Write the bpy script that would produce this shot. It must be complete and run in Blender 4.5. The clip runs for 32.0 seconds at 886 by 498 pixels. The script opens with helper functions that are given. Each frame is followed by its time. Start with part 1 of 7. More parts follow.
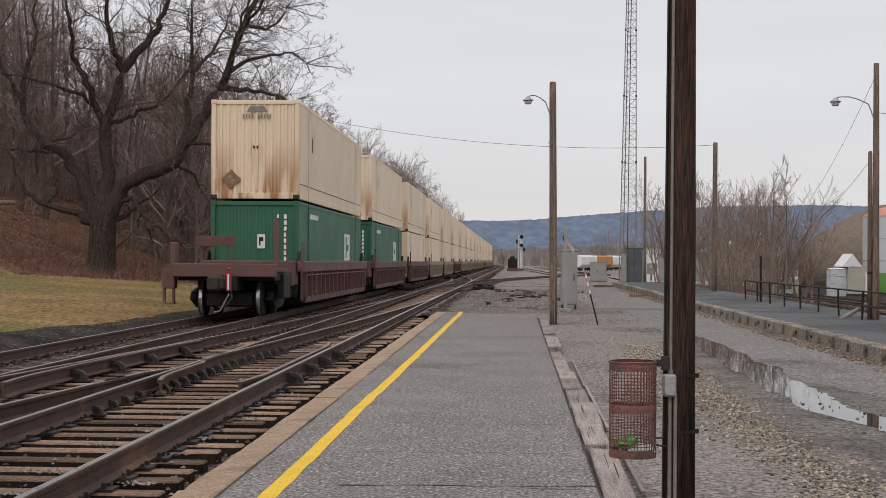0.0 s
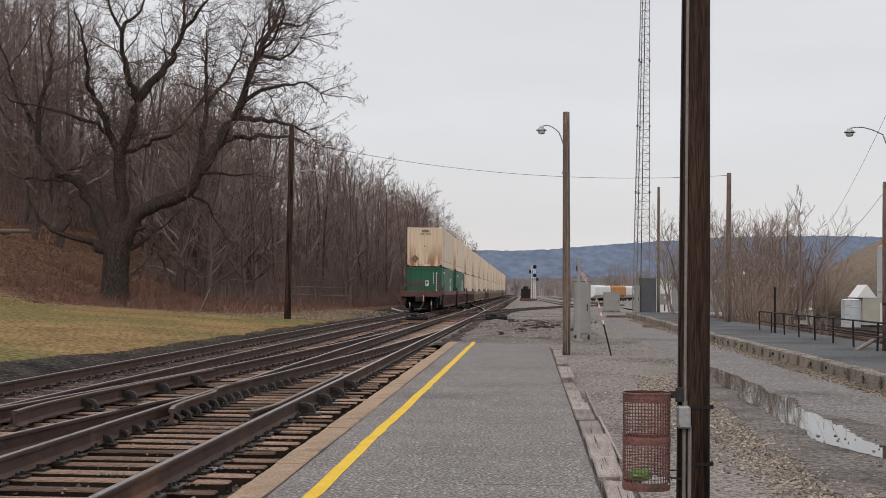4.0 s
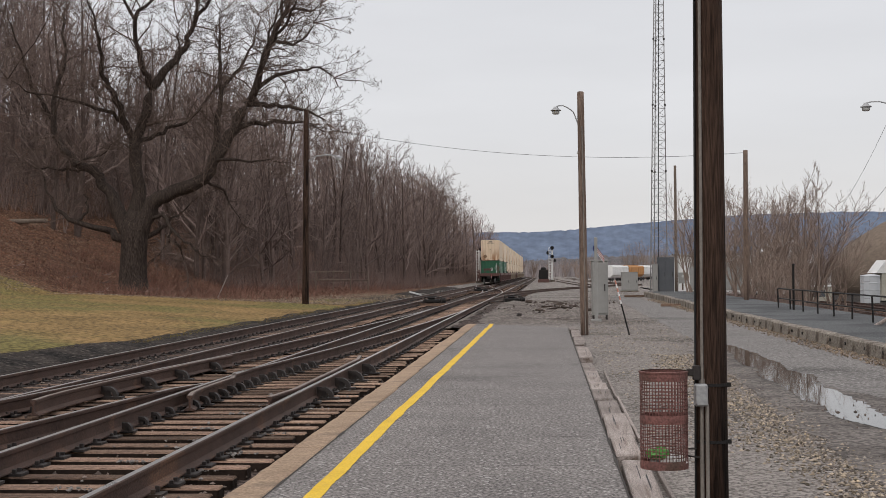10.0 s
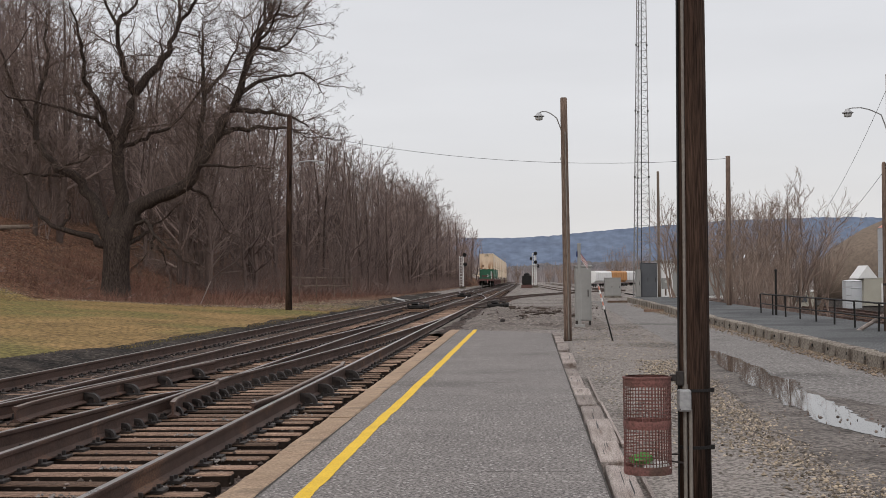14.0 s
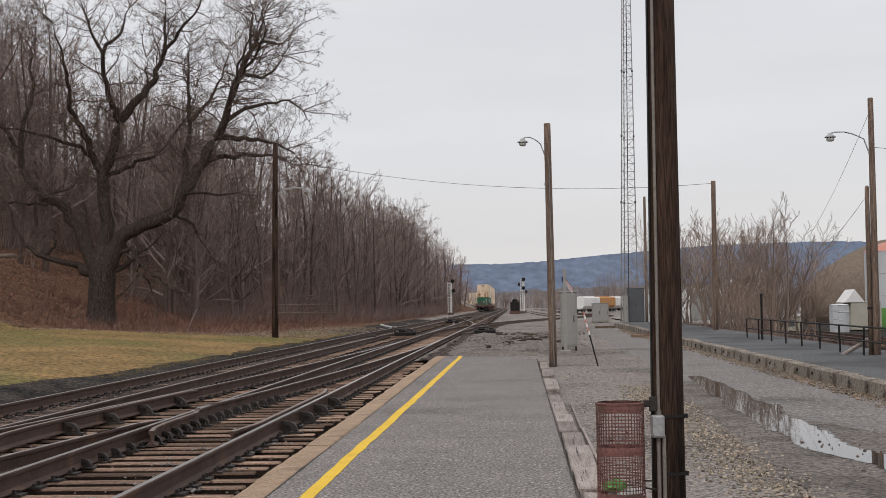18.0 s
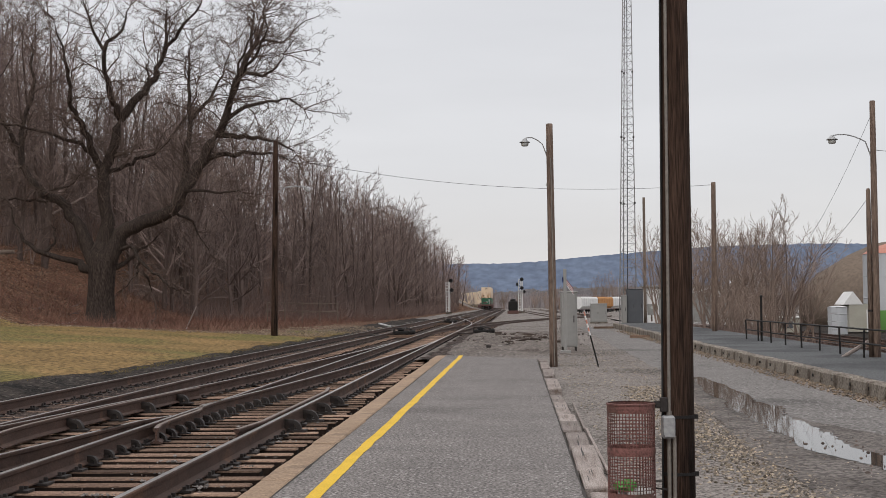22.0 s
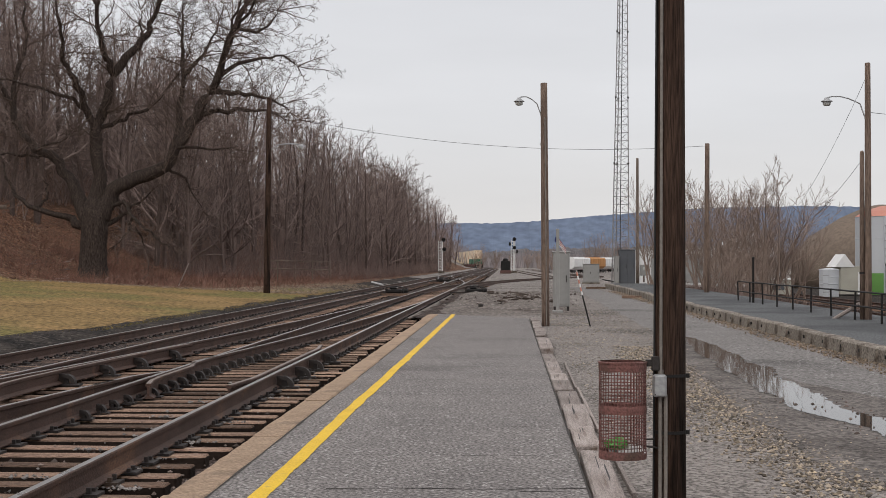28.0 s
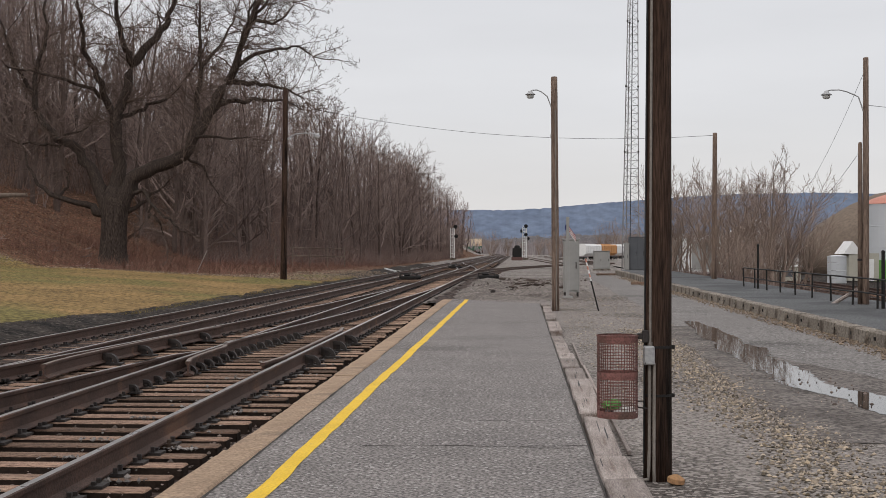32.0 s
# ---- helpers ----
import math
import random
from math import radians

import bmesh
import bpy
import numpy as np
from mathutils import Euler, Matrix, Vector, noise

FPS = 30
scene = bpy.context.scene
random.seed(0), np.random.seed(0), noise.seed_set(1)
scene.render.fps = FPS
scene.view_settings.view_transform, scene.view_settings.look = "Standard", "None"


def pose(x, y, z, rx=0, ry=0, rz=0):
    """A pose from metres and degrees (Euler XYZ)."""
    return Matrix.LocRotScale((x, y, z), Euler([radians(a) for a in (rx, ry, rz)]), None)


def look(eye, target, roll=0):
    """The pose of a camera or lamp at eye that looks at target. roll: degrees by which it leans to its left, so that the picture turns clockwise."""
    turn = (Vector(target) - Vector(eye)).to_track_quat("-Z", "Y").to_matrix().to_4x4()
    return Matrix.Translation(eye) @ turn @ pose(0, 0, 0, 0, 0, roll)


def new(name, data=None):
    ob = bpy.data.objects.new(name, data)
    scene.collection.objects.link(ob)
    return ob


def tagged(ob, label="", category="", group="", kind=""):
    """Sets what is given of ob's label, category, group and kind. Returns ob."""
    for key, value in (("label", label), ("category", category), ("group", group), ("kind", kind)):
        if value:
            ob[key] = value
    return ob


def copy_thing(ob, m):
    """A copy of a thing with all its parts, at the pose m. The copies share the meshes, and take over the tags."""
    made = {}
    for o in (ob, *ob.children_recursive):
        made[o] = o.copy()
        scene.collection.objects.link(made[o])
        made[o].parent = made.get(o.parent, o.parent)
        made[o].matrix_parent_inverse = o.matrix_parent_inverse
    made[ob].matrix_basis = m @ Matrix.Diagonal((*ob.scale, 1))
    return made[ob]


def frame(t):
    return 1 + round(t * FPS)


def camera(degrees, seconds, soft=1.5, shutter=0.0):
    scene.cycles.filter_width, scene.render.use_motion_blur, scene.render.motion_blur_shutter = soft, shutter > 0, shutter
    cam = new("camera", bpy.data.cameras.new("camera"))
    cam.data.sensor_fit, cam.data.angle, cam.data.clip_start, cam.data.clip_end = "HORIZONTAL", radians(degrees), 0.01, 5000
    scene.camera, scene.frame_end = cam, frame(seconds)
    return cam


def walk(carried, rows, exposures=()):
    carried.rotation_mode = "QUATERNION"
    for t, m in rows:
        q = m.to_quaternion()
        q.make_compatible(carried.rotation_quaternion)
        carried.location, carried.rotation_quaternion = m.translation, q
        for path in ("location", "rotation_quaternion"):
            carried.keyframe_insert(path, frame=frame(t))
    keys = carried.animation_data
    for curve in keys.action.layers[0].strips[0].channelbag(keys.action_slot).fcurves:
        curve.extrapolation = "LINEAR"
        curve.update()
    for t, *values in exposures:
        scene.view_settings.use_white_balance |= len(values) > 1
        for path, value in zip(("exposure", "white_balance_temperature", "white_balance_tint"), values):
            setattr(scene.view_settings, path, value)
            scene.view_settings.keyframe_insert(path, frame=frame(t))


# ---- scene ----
cam = camera(35.5, 32.0, soft=0.4)
PATH = [
    (0, (-0.033, -0.108, 1.496), (-0.139, 1.889, 1.511), 0.3),
    (0.5, (-0.056, -0.076, 1.495), (-0.154, 1.922, 1.517), 0.3),
    (1, (-0.073, -0.121, 1.493), (-0.168, 1.876, 1.528), 0.5),
    (1.5, (-0.007, -0.026, 1.491), (-0.106, 1.971, 1.533), 0.4),
    (2, (0.099, 0.08, 1.487), (-0.004, 2.076, 1.539), 0.1),
    (2.5, (0.028, 0.003, 1.495), (-0.09, 1.999, 1.551), -0.4),
    (3, (-0.04, -0.045, 1.495), (-0.165, 1.95, 1.553), 0.0),
    (3.5, (-0.037, -0.063, 1.497), (-0.163, 1.932, 1.555), 0.5),
    (5.5, (-0.018, -0.012, 1.491), (-0.143, 1.983, 1.545), 0.2),
    (6, (-0.021, -0.006, 1.492), (-0.165, 1.989, 1.544), -0.1),
    (6.5, (-0.024, -0.02, 1.493), (-0.178, 1.973, 1.543), -0.1),
    (7, (-0.023, -0.036, 1.493), (-0.178, 1.957, 1.541), 0.0),
    (8, (-0.021, -0.031, 1.491), (-0.173, 1.962, 1.537), -0.2),
    (8.5, (-0.02, -0.054, 1.493), (-0.17, 1.94, 1.534), -0.4),
    (9, (-0.02, -0.027, 1.489), (-0.17, 1.966, 1.528), -0.5),
    (9.5, (-0.019, -0.057, 1.491), (-0.168, 1.938, 1.528), -0.6),
    (10, (-0.011, -0.022, 1.489), (-0.161, 1.972, 1.522), -0.5),
    (10.5, (0.001, -0.058, 1.492), (-0.148, 1.936, 1.525), -0.5),
    (11, (0.002, -0.038, 1.49), (-0.143, 1.956, 1.526), -0.6),
    (11.5, (-0.006, -0.042, 1.491), (-0.147, 1.953, 1.525), -0.6),
    (12, (-0.003, -0.038, 1.486), (-0.144, 1.957, 1.522), -0.6),
    (12.5, (-0.008, -0.017, 1.489), (-0.148, 1.977, 1.523), -0.5),
    (13, (-0.014, -0.036, 1.491), (-0.15, 1.959, 1.525), -0.3),
    (13.5, (-0.014, -0.025, 1.49), (-0.142, 1.97, 1.528), -0.5),
    (15.5, (-0.003, -0.04, 1.492), (-0.129, 1.956, 1.546), -0.7),
    (16, (0.004, -0.047, 1.494), (-0.118, 1.949, 1.557), -0.9),
    (16.5, (0.034, -0.034, 1.493), (-0.08, 1.962, 1.557), -1.1),
    (17, (0.073, -0.007, 1.492), (-0.039, 1.989, 1.558), -1.3),
    (17.5, (0.105, 0.025, 1.488), (-0.006, 2.021, 1.558), -0.7),
    (18, (0.09, 0.049, 1.487), (-0.019, 2.044, 1.566), -0.9),
    (18.5, (-0.015, -0.028, 1.491), (-0.119, 1.968, 1.573), -1.0),
    (19, (-0.089, -0.06, 1.495), (-0.192, 1.936, 1.578), -0.6),
    (20, (0.023, 0.005, 1.492), (-0.075, 2.001, 1.575), -0.5),
    (20.5, (0.019, 0.018, 1.491), (-0.084, 2.014, 1.574), -0.4),
    (21, (0.01, -0.014, 1.491), (-0.099, 1.981, 1.572), -0.6),
    (21.5, (0.005, -0.015, 1.491), (-0.103, 1.981, 1.572), -0.6),
    (22, (0.003, -0.006, 1.491), (-0.103, 1.99, 1.569), -0.5),
    (22.5, (0.001, -0.025, 1.489), (-0.105, 1.971, 1.563), -0.4),
    (23, (0.001, -0.016, 1.485), (-0.109, 1.98, 1.545), -0.2),
    (23.5, (-0.002, -0.018, 1.487), (-0.115, 1.978, 1.516), -0.3),
    (24, (0.0, -0.028, 1.49), (-0.119, 1.968, 1.517), -0.4),
    (24.5, (0.0, -0.022, 1.487), (-0.12, 1.974, 1.513), -0.2),
    (25, (0.002, 0.0, 1.484), (-0.115, 1.997, 1.51), -0.1),
    (25.5, (-0.001, 0.0, 1.485), (-0.115, 1.997, 1.513), -0.0),
    (27.5, (-0.006, -0.012, 1.483), (-0.103, 1.986, 1.509), -0.0),
    (28, (-0.001, 0.0, 1.48), (-0.097, 1.997, 1.499), -0.0),
    (28.5, (-0.002, -0.003, 1.485), (-0.101, 1.994, 1.503), -0.5),
    (29, (-0.004, -0.007, 1.485), (-0.1, 1.991, 1.501), -0.4),
    (29.5, (-0.008, -0.018, 1.486), (-0.101, 1.98, 1.5), -0.5),
    (30, (-0.006, 0.003, 1.485), (-0.098, 2.001, 1.498), -0.3),
    (30.5, (-0.008, -0.003, 1.486), (-0.105, 1.995, 1.496), -0.3),
    (31, (-0.01, -0.019, 1.487), (-0.117, 1.978, 1.492), -0.1),
    (31.5, (-0.007, -0.01, 1.485), (-0.115, 1.988, 1.489), 0.1),
    (31.6, (-0.007, -0.012, 1.485), (-0.115, 1.986, 1.491), 0.1),
    (31.7, (-0.005, -0.7, 1.486), (-0.115, 1.297, 1.489), 0.0),
    (31.8, (0.0, -1.36, 1.487), (-0.112, 0.637, 1.488), 0.0),
    (32, (0.0, -1.4, 1.487), (-0.1126, 0.597, 1.487), 0.0),
]
walk(cam, [(t, look(eye, target, roll)) for t, eye, target, roll in PATH])

# ---- light: an overcast winter afternoon ----
world = bpy.data.worlds.new("overcast_sky")
scene.world = world
world.use_nodes = True
wn, wl = world.node_tree.nodes, world.node_tree.links
wn.clear()
w_out = wn.new("ShaderNodeOutputWorld")
w_sky = wn.new("ShaderNodeTexSky")
w_sky.sky_type, w_sky.sun_disc = "NISHITA", False
w_sky.sun_elevation, w_sky.sun_rotation = radians(32), radians(200)
w_bg_sky = wn.new("ShaderNodeBackground")
w_bg_sky.inputs["Strength"].default_value = 0.05
wl.new(w_sky.outputs["Color"], w_bg_sky.inputs["Color"])
w_co = wn.new("ShaderNodeTexCoord")
w_sep = wn.new("ShaderNodeSeparateXYZ")
wl.new(w_co.outputs["Generated"], w_sep.inputs[0])
w_ramp = wn.new("ShaderNodeValToRGB")
el = w_ramp.color_ramp.elements
el[0].position, el[0].color = 0.0, (0.72, 0.71, 0.72, 1)
el[1].position, el[1].color = 1.0, (1.42, 1.4, 1.42, 1)
for at, colour in ((0.03, (0.75, 0.735, 0.735, 1)), (0.1, (0.735, 0.735, 0.755, 1)), (0.2, (0.75, 0.755, 0.785, 1))):
    e = el.new(at)
    e.color = colour
wl.new(w_sep.outputs["Z"], w_ramp.inputs["Fac"])
w_map = wn.new("ShaderNodeMapping")
w_map.inputs["Scale"].default_value = (1.2, 1.2, 6.0)
wl.new(w_co.outputs["Generated"], w_map.inputs["Vector"])
w_noise = wn.new("ShaderNodeTexNoise")
w_noise.inputs["Scale"].default_value, w_noise.inputs["Detail"].default_value = 2.2, 5
wl.new(w_map.outputs["Vector"], w_noise.inputs["Vector"])
w_cloud = wn.new("ShaderNodeMapRange")
w_cloud.inputs["From Min"].default_value, w_cloud.inputs["From Max"].default_value = 0.3, 0.7
w_cloud.inputs["To Min"].default_value, w_cloud.inputs["To Max"].default_value = 0.94, 1.05
wl.new(w_noise.outputs["Fac"], w_cloud.inputs["Value"])
w_mul = wn.new("ShaderNodeVectorMath")
w_mul.operation = "SCALE"
wl.new(w_ramp.outputs["Color"], w_mul.inputs[0])
wl.new(w_cloud.outputs["Result"], w_mul.inputs["Scale"])
w_bg = wn.new("ShaderNodeBackground")
wl.new(w_mul.outputs["Vector"], w_bg.inputs["Color"])
w_mix = wn.new("ShaderNodeMixShader")
w_mix.inputs["Fac"].default_value = 0.93
wl.new(w_bg_sky.outputs[0], w_mix.inputs[1])
wl.new(w_bg.outputs[0], w_mix.inputs[2])
wl.new(w_mix.outputs[0], w_out.inputs["Surface"])

sun = new("sun", bpy.data.lights.new("sun", "SUN"))
sun.data.energy, sun.data.angle, sun.data.color = 0.75, radians(35), (1.0, 0.96, 0.9)
sun.matrix_world = look((0, 0, 0), (0.35, 0.75, -0.62))
scene.view_settings.exposure = 0.06

# ---- materials ----
def surf(name, c1, c2, scale=4.0, rough=0.8, metal=0.0, bump=0.2, fine=40.0, rand=0.0, c3=None, s3=0.6, t3=0.55, stretch=(1, 1, 1), depth=0.02,
         speck=None, island=False, low=None, grain=0.45, sharp=0.25, spec=None):
    """A procedural surface: two colours by noise, fine grain, optional stains c3, optional change from piece to piece."""
    m = bpy.data.materials.new(name)
    m.use_nodes = True
    n, l = m.node_tree.nodes, m.node_tree.links
    b = n["Principled BSDF"]
    b.inputs["Metallic"].default_value = metal
    b.inputs["Specular IOR Level"].default_value = spec if spec is not None else 0.12 if rough >= 0.85 else 0.35
    co = n.new("ShaderNodeTexCoord")
    mp = n.new("ShaderNodeMapping")
    mp.inputs["Scale"].default_value = stretch
    l.new(co.outputs["Object"], mp.inputs["Vector"])

    def noise_at(s, detail=4, kind="ShaderNodeTexNoise"):
        t = n.new(kind)
        t.inputs["Scale"].default_value = s
        if kind == "ShaderNodeTexNoise":
            t.inputs["Detail"].default_value = detail
        l.new(mp.outputs["Vector"], t.inputs["Vector"])
        return t

    def mix(fac, a, c):
        x = n.new("ShaderNodeMix")
        x.data_type = "RGBA"
        for sock, v in ((x.inputs[0], fac), (x.inputs[6], a), (x.inputs[7], c)):
            if hasattr(v, "is_linked"):
                l.new(v, sock)
            else:
                sock.default_value = v if isinstance(v, float) else (*v, 1)
        return x.outputs[2]

    def ramp(v, lo, hi):
        r = n.new("ShaderNodeMapRange")
        r.inputs["From Min"].default_value, r.inputs["From Max"].default_value = lo, hi
        l.new(v, r.inputs["Value"])
        return r.outputs["Result"]

    big, small = noise_at(scale), noise_at(fine, 3)
    col = mix(ramp(big.outputs["Fac"], 0.3, 0.7), c1, c2)
    g = ramp(small.outputs["Fac"], 0.5 - sharp, 0.5 + sharp)
    if c3:
        st = noise_at(s3, 6)
        fac = ramp(st.outputs["Fac"], t3, t3 + 0.12)
        if low:                                     # runs of rust: thickest near the lower edge
            sz = n.new("ShaderNodeSeparateXYZ")
            l.new(co.outputs["Object"], sz.inputs[0])
            mu = n.new("ShaderNodeMath")
            mu.operation = "MULTIPLY"
            l.new(fac, mu.inputs[0])
            l.new(ramp(sz.outputs["Z"], low[1], low[0]), mu.inputs[1])
            fac = mu.outputs[0]
        col = mix(fac, col, c3)
    x = n.new("ShaderNodeMix")
    x.data_type, x.blend_type = "RGBA", "MULTIPLY"
    x.inputs[0].default_value = grain
    l.new(col, x.inputs[6])
    gr = n.new("ShaderNodeCombineColor")
    gg = n.new("ShaderNodeMapRange")
    gg.inputs["To Min"].default_value, gg.inputs["To Max"].default_value = 0.45, 1.3
    l.new(g, gg.inputs["Value"])
    for k in range(3):
        l.new(gg.outputs["Result"], gr.inputs[k])
    l.new(gr.outputs[0], x.inputs[7])
    col = x.outputs[2]
    if speck:
        vo = noise_at(speck[0], kind="ShaderNodeTexVoronoi")
        sp = n.new("ShaderNodeSeparateColor")
        l.new(vo.outputs["Color"], sp.inputs[0])
        col = mix(ramp(sp.outputs[0], speck[1], speck[1] + 0.05), col, speck[2])
    if rand:
        if island:
            ge = n.new("ShaderNodeNewGeometry")
            rv = ge.outputs["Random Per Island"]
        else:
            oi = n.new("ShaderNodeObjectInfo")
            rv = oi.outputs["Random"]
        hv = n.new("ShaderNodeHueSaturation")
        rr = n.new("ShaderNodeMapRange")
        rr.inputs["To Min"].default_value, rr.inputs["To Max"].default_value = 1 - rand, 1 + rand
        l.new(rv, rr.inputs["Value"])
        l.new(rr.outputs["Result"], hv.inputs["Value"])
        l.new(col, hv.inputs["Color"])
        col = hv.outputs["Color"]
    l.new(col, b.inputs["Base Color"])
    ro = n.new("ShaderNodeMapRange")
    ro.inputs["To Min"].default_value, ro.inputs["To Max"].default_value = max(0.05, rough - 0.12), min(1, rough + 0.1)
    l.new(big.outputs["Fac"], ro.inputs["Value"])
    l.new(ro.outputs["Result"], b.inputs["Roughness"])
    if bump:
        bp = n.new("ShaderNodeBump")
        bp.inputs["Strength"].default_value, bp.inputs["Distance"].default_value = bump, depth
        l.new(small.outputs["Fac"], bp.inputs["Height"])
        l.new(bp.outputs["Normal"], b.inputs["Normal"])
    return m


ASPHALT = surf("worn_asphalt", (0.160, 0.145, 0.139), (0.212, 0.193, 0.184), 0.9, 0.9, bump=0.7, depth=0.01, c3=(0.130, 0.117, 0.112), s3=0.35, t3=0.58, fine=38, grain=1.0, speck=(52, 0.92, (0.37, 0.35, 0.335)), sharp=0.09)
ASPHALT_R = surf("grey_tarmac", (0.095, 0.097, 0.1), (0.12, 0.122, 0.125), 0.5, 0.9, bump=0.5, fine=22, c3=(0.07, 0.071, 0.074), s3=0.3, t3=0.48, grain=0.9, sharp=0.15)
KERB = surf("tan_concrete", (0.381, 0.274, 0.190), (0.280, 0.199, 0.140), 2.2, 0.88, bump=0.5, fine=45, rand=0.08, c3=(0.190, 0.140, 0.106), s3=1.6, t3=0.55, grain=0.6, sharp=0.18)
OLDCON = surf("old_concrete", (0.31, 0.275, 0.235), (0.19, 0.16, 0.132), 1.6, 0.92, bump=0.6, fine=22, rand=0.14, c3=(0.1, 0.078, 0.062), s3=1.6, t3=0.5, grain=1.0, sharp=0.16)
TIMBER = surf("weathered_timber", (0.396, 0.341, 0.314), (0.275, 0.231, 0.209), 3.0, 0.92, bump=0.7, fine=30, stretch=(6, 0.6, 6), c3=(0.176, 0.132, 0.110), s3=1.4, t3=0.58, grain=0.8, sharp=0.18, rand=0.28)
YELLOW = surf("yellow_paint", (0.72, 0.46, 0.02), (0.62, 0.39, 0.025), 2.0, 0.75, bump=0.3, fine=60, c3=(0.42, 0.29, 0.07), s3=9.0, t3=0.66)
GRAVEL = surf("grey_gravel", (0.186, 0.164, 0.149), (0.240, 0.213, 0.195), 0.25, 0.95, bump=1.0, depth=0.05, s3=0.18, speck=(30, 0.72, (0.304, 0.272, 0.250)), fine=26, c3=(0.100, 0.086, 0.077), t3=0.5, sharp=0.11, grain=1.0)
BALLAST = surf("dark_ballast", (0.039, 0.027, 0.024), (0.060, 0.043, 0.037), 0.8, 0.95, bump=1.0, fine=16, depth=0.06, c3=(0.019, 0.014, 0.012), s3=0.5, t3=0.5, speck=(22, 0.78, (0.115, 0.086, 0.074)), grain=1.0, sharp=0.13)
CINDER = surf("black_cinder", (0.034, 0.029, 0.026), (0.055, 0.046, 0.041), 0.7, 0.95, bump=1.0, fine=9, depth=0.07, c3=(0.02, 0.018, 0.017), s3=0.9, t3=0.5, grain=1.0, sharp=0.12, speck=(14, 0.9, (0.1, 0.085, 0.075)), spec=0.05)
GRASS = surf("winter_grass", (0.262, 0.166, 0.068), (0.160, 0.106, 0.044), 0.3, 0.95, bump=0.8, fine=7, depth=0.06, s3=0.13, t3=0.47, grain=1.0, sharp=0.12, c3=(0.148, 0.122, 0.043))
LITTER = surf("leaf_litter", (0.15, 0.076, 0.046), (0.09, 0.048, 0.031), 0.6, 0.95, bump=1.0, fine=5, depth=0.2, c3=(0.17, 0.105, 0.07), s3=0.9, t3=0.58, speck=(9, 0.9, (0.22, 0.15, 0.1)), grain=1.0, sharp=0.12)
RAILSIDE = surf("rusty_rail", (0.090, 0.050, 0.037), (0.058, 0.034, 0.027), 2.0, 0.78, metal=0.1, bump=0.25, fine=60, c3=(0.150, 0.079, 0.049), s3=1.2, t3=0.58, grain=0.9, sharp=0.16)
RAILTOP = surf("polished_rail_head", (0.42, 0.4, 0.39), (0.3, 0.28, 0.27), 1.5, 0.32, metal=0.9, bump=0.05, fine=80)
RAILDULL = surf("dull_rail_head", (0.2, 0.15, 0.125), (0.14, 0.105, 0.088), 1.0, 0.5, metal=0.5, bump=0.1, fine=60)
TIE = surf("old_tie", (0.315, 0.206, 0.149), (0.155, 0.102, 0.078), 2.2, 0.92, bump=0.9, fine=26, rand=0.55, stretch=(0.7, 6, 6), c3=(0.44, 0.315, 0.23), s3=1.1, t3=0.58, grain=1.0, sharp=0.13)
TIEJ = surf("old_tie_joined", (0.26, 0.165, 0.118), (0.15, 0.097, 0.075), 2.2, 0.92, bump=0.6, fine=26, rand=0.45, stretch=(0.7, 6, 6), island=True)
STEELDK = surf("dark_steel", (0.045, 0.038, 0.035), (0.034, 0.028, 0.027), 3.0, 0.7, metal=0.3, bump=0.25, fine=50, c3=(0.083, 0.056, 0.041), s3=2.5, t3=0.6)
POLE = surf("brown_pole", (0.232, 0.167, 0.131), (0.145, 0.104, 0.084), 2.0, 0.88, bump=0.9, fine=14, stretch=(5, 5, 0.35), depth=0.03, rand=0.1, c3=(0.087, 0.061, 0.052), s3=0.9, t3=0.56, grain=0.8, sharp=0.16)
POLEDK = surf("creosoted_pole", (0.042, 0.024, 0.017), (0.074, 0.045, 0.033), 2.2, 0.85, bump=1.0, fine=16, stretch=(7, 7, 0.4), depth=0.02, c3=(0.014, 0.009, 0.007), s3=1.3, t3=0.52, grain=1.0, sharp=0.14)
POLEGR = surf("grey_pole", (0.21, 0.17, 0.14), (0.16, 0.125, 0.1), 2.0, 0.9, bump=0.7, fine=16, stretch=(5, 5, 0.4), depth=0.02)
CABLE = surf("black_cable", (0.020, 0.020, 0.021), (0.030, 0.030, 0.030), 3, 0.6, bump=0)
CONDUIT = surf("grey_conduit", (0.250, 0.222, 0.195), (0.185, 0.165, 0.148), 4, 0.6, metal=0.3, bump=0.1)
GREYBOX = surf("grey_painted_metal", (0.300, 0.294, 0.282), (0.258, 0.252, 0.240), 1.5, 0.6, metal=0.1, bump=0.03, fine=12, c3=(0.216, 0.210, 0.198), s3=1.2, t3=0.62, grain=0.15)
DARKBOX = surf("slate_painted_metal", (0.1, 0.105, 0.115), (0.085, 0.09, 0.1), 1.5, 0.6, metal=0.2, bump=0.1, grain=0.15)
GALV = surf("galvanised_steel", (0.42, 0.42, 0.42), (0.33, 0.33, 0.335), 5, 0.5, metal=0.6, bump=0.1)
TOWERM = surf("tower_steel", (0.3, 0.285, 0.28), (0.22, 0.21, 0.21), 3, 0.6, metal=0.4, bump=0.1)
BASKET = surf("rusty_red_metal", (0.210, 0.092, 0.080), (0.140, 0.070, 0.062), 5, 0.75, metal=0.15, bump=0.3, fine=70, c3=(0.095, 0.058, 0.045), s3=4.0, t3=0.54, grain=0.7, sharp=0.18)
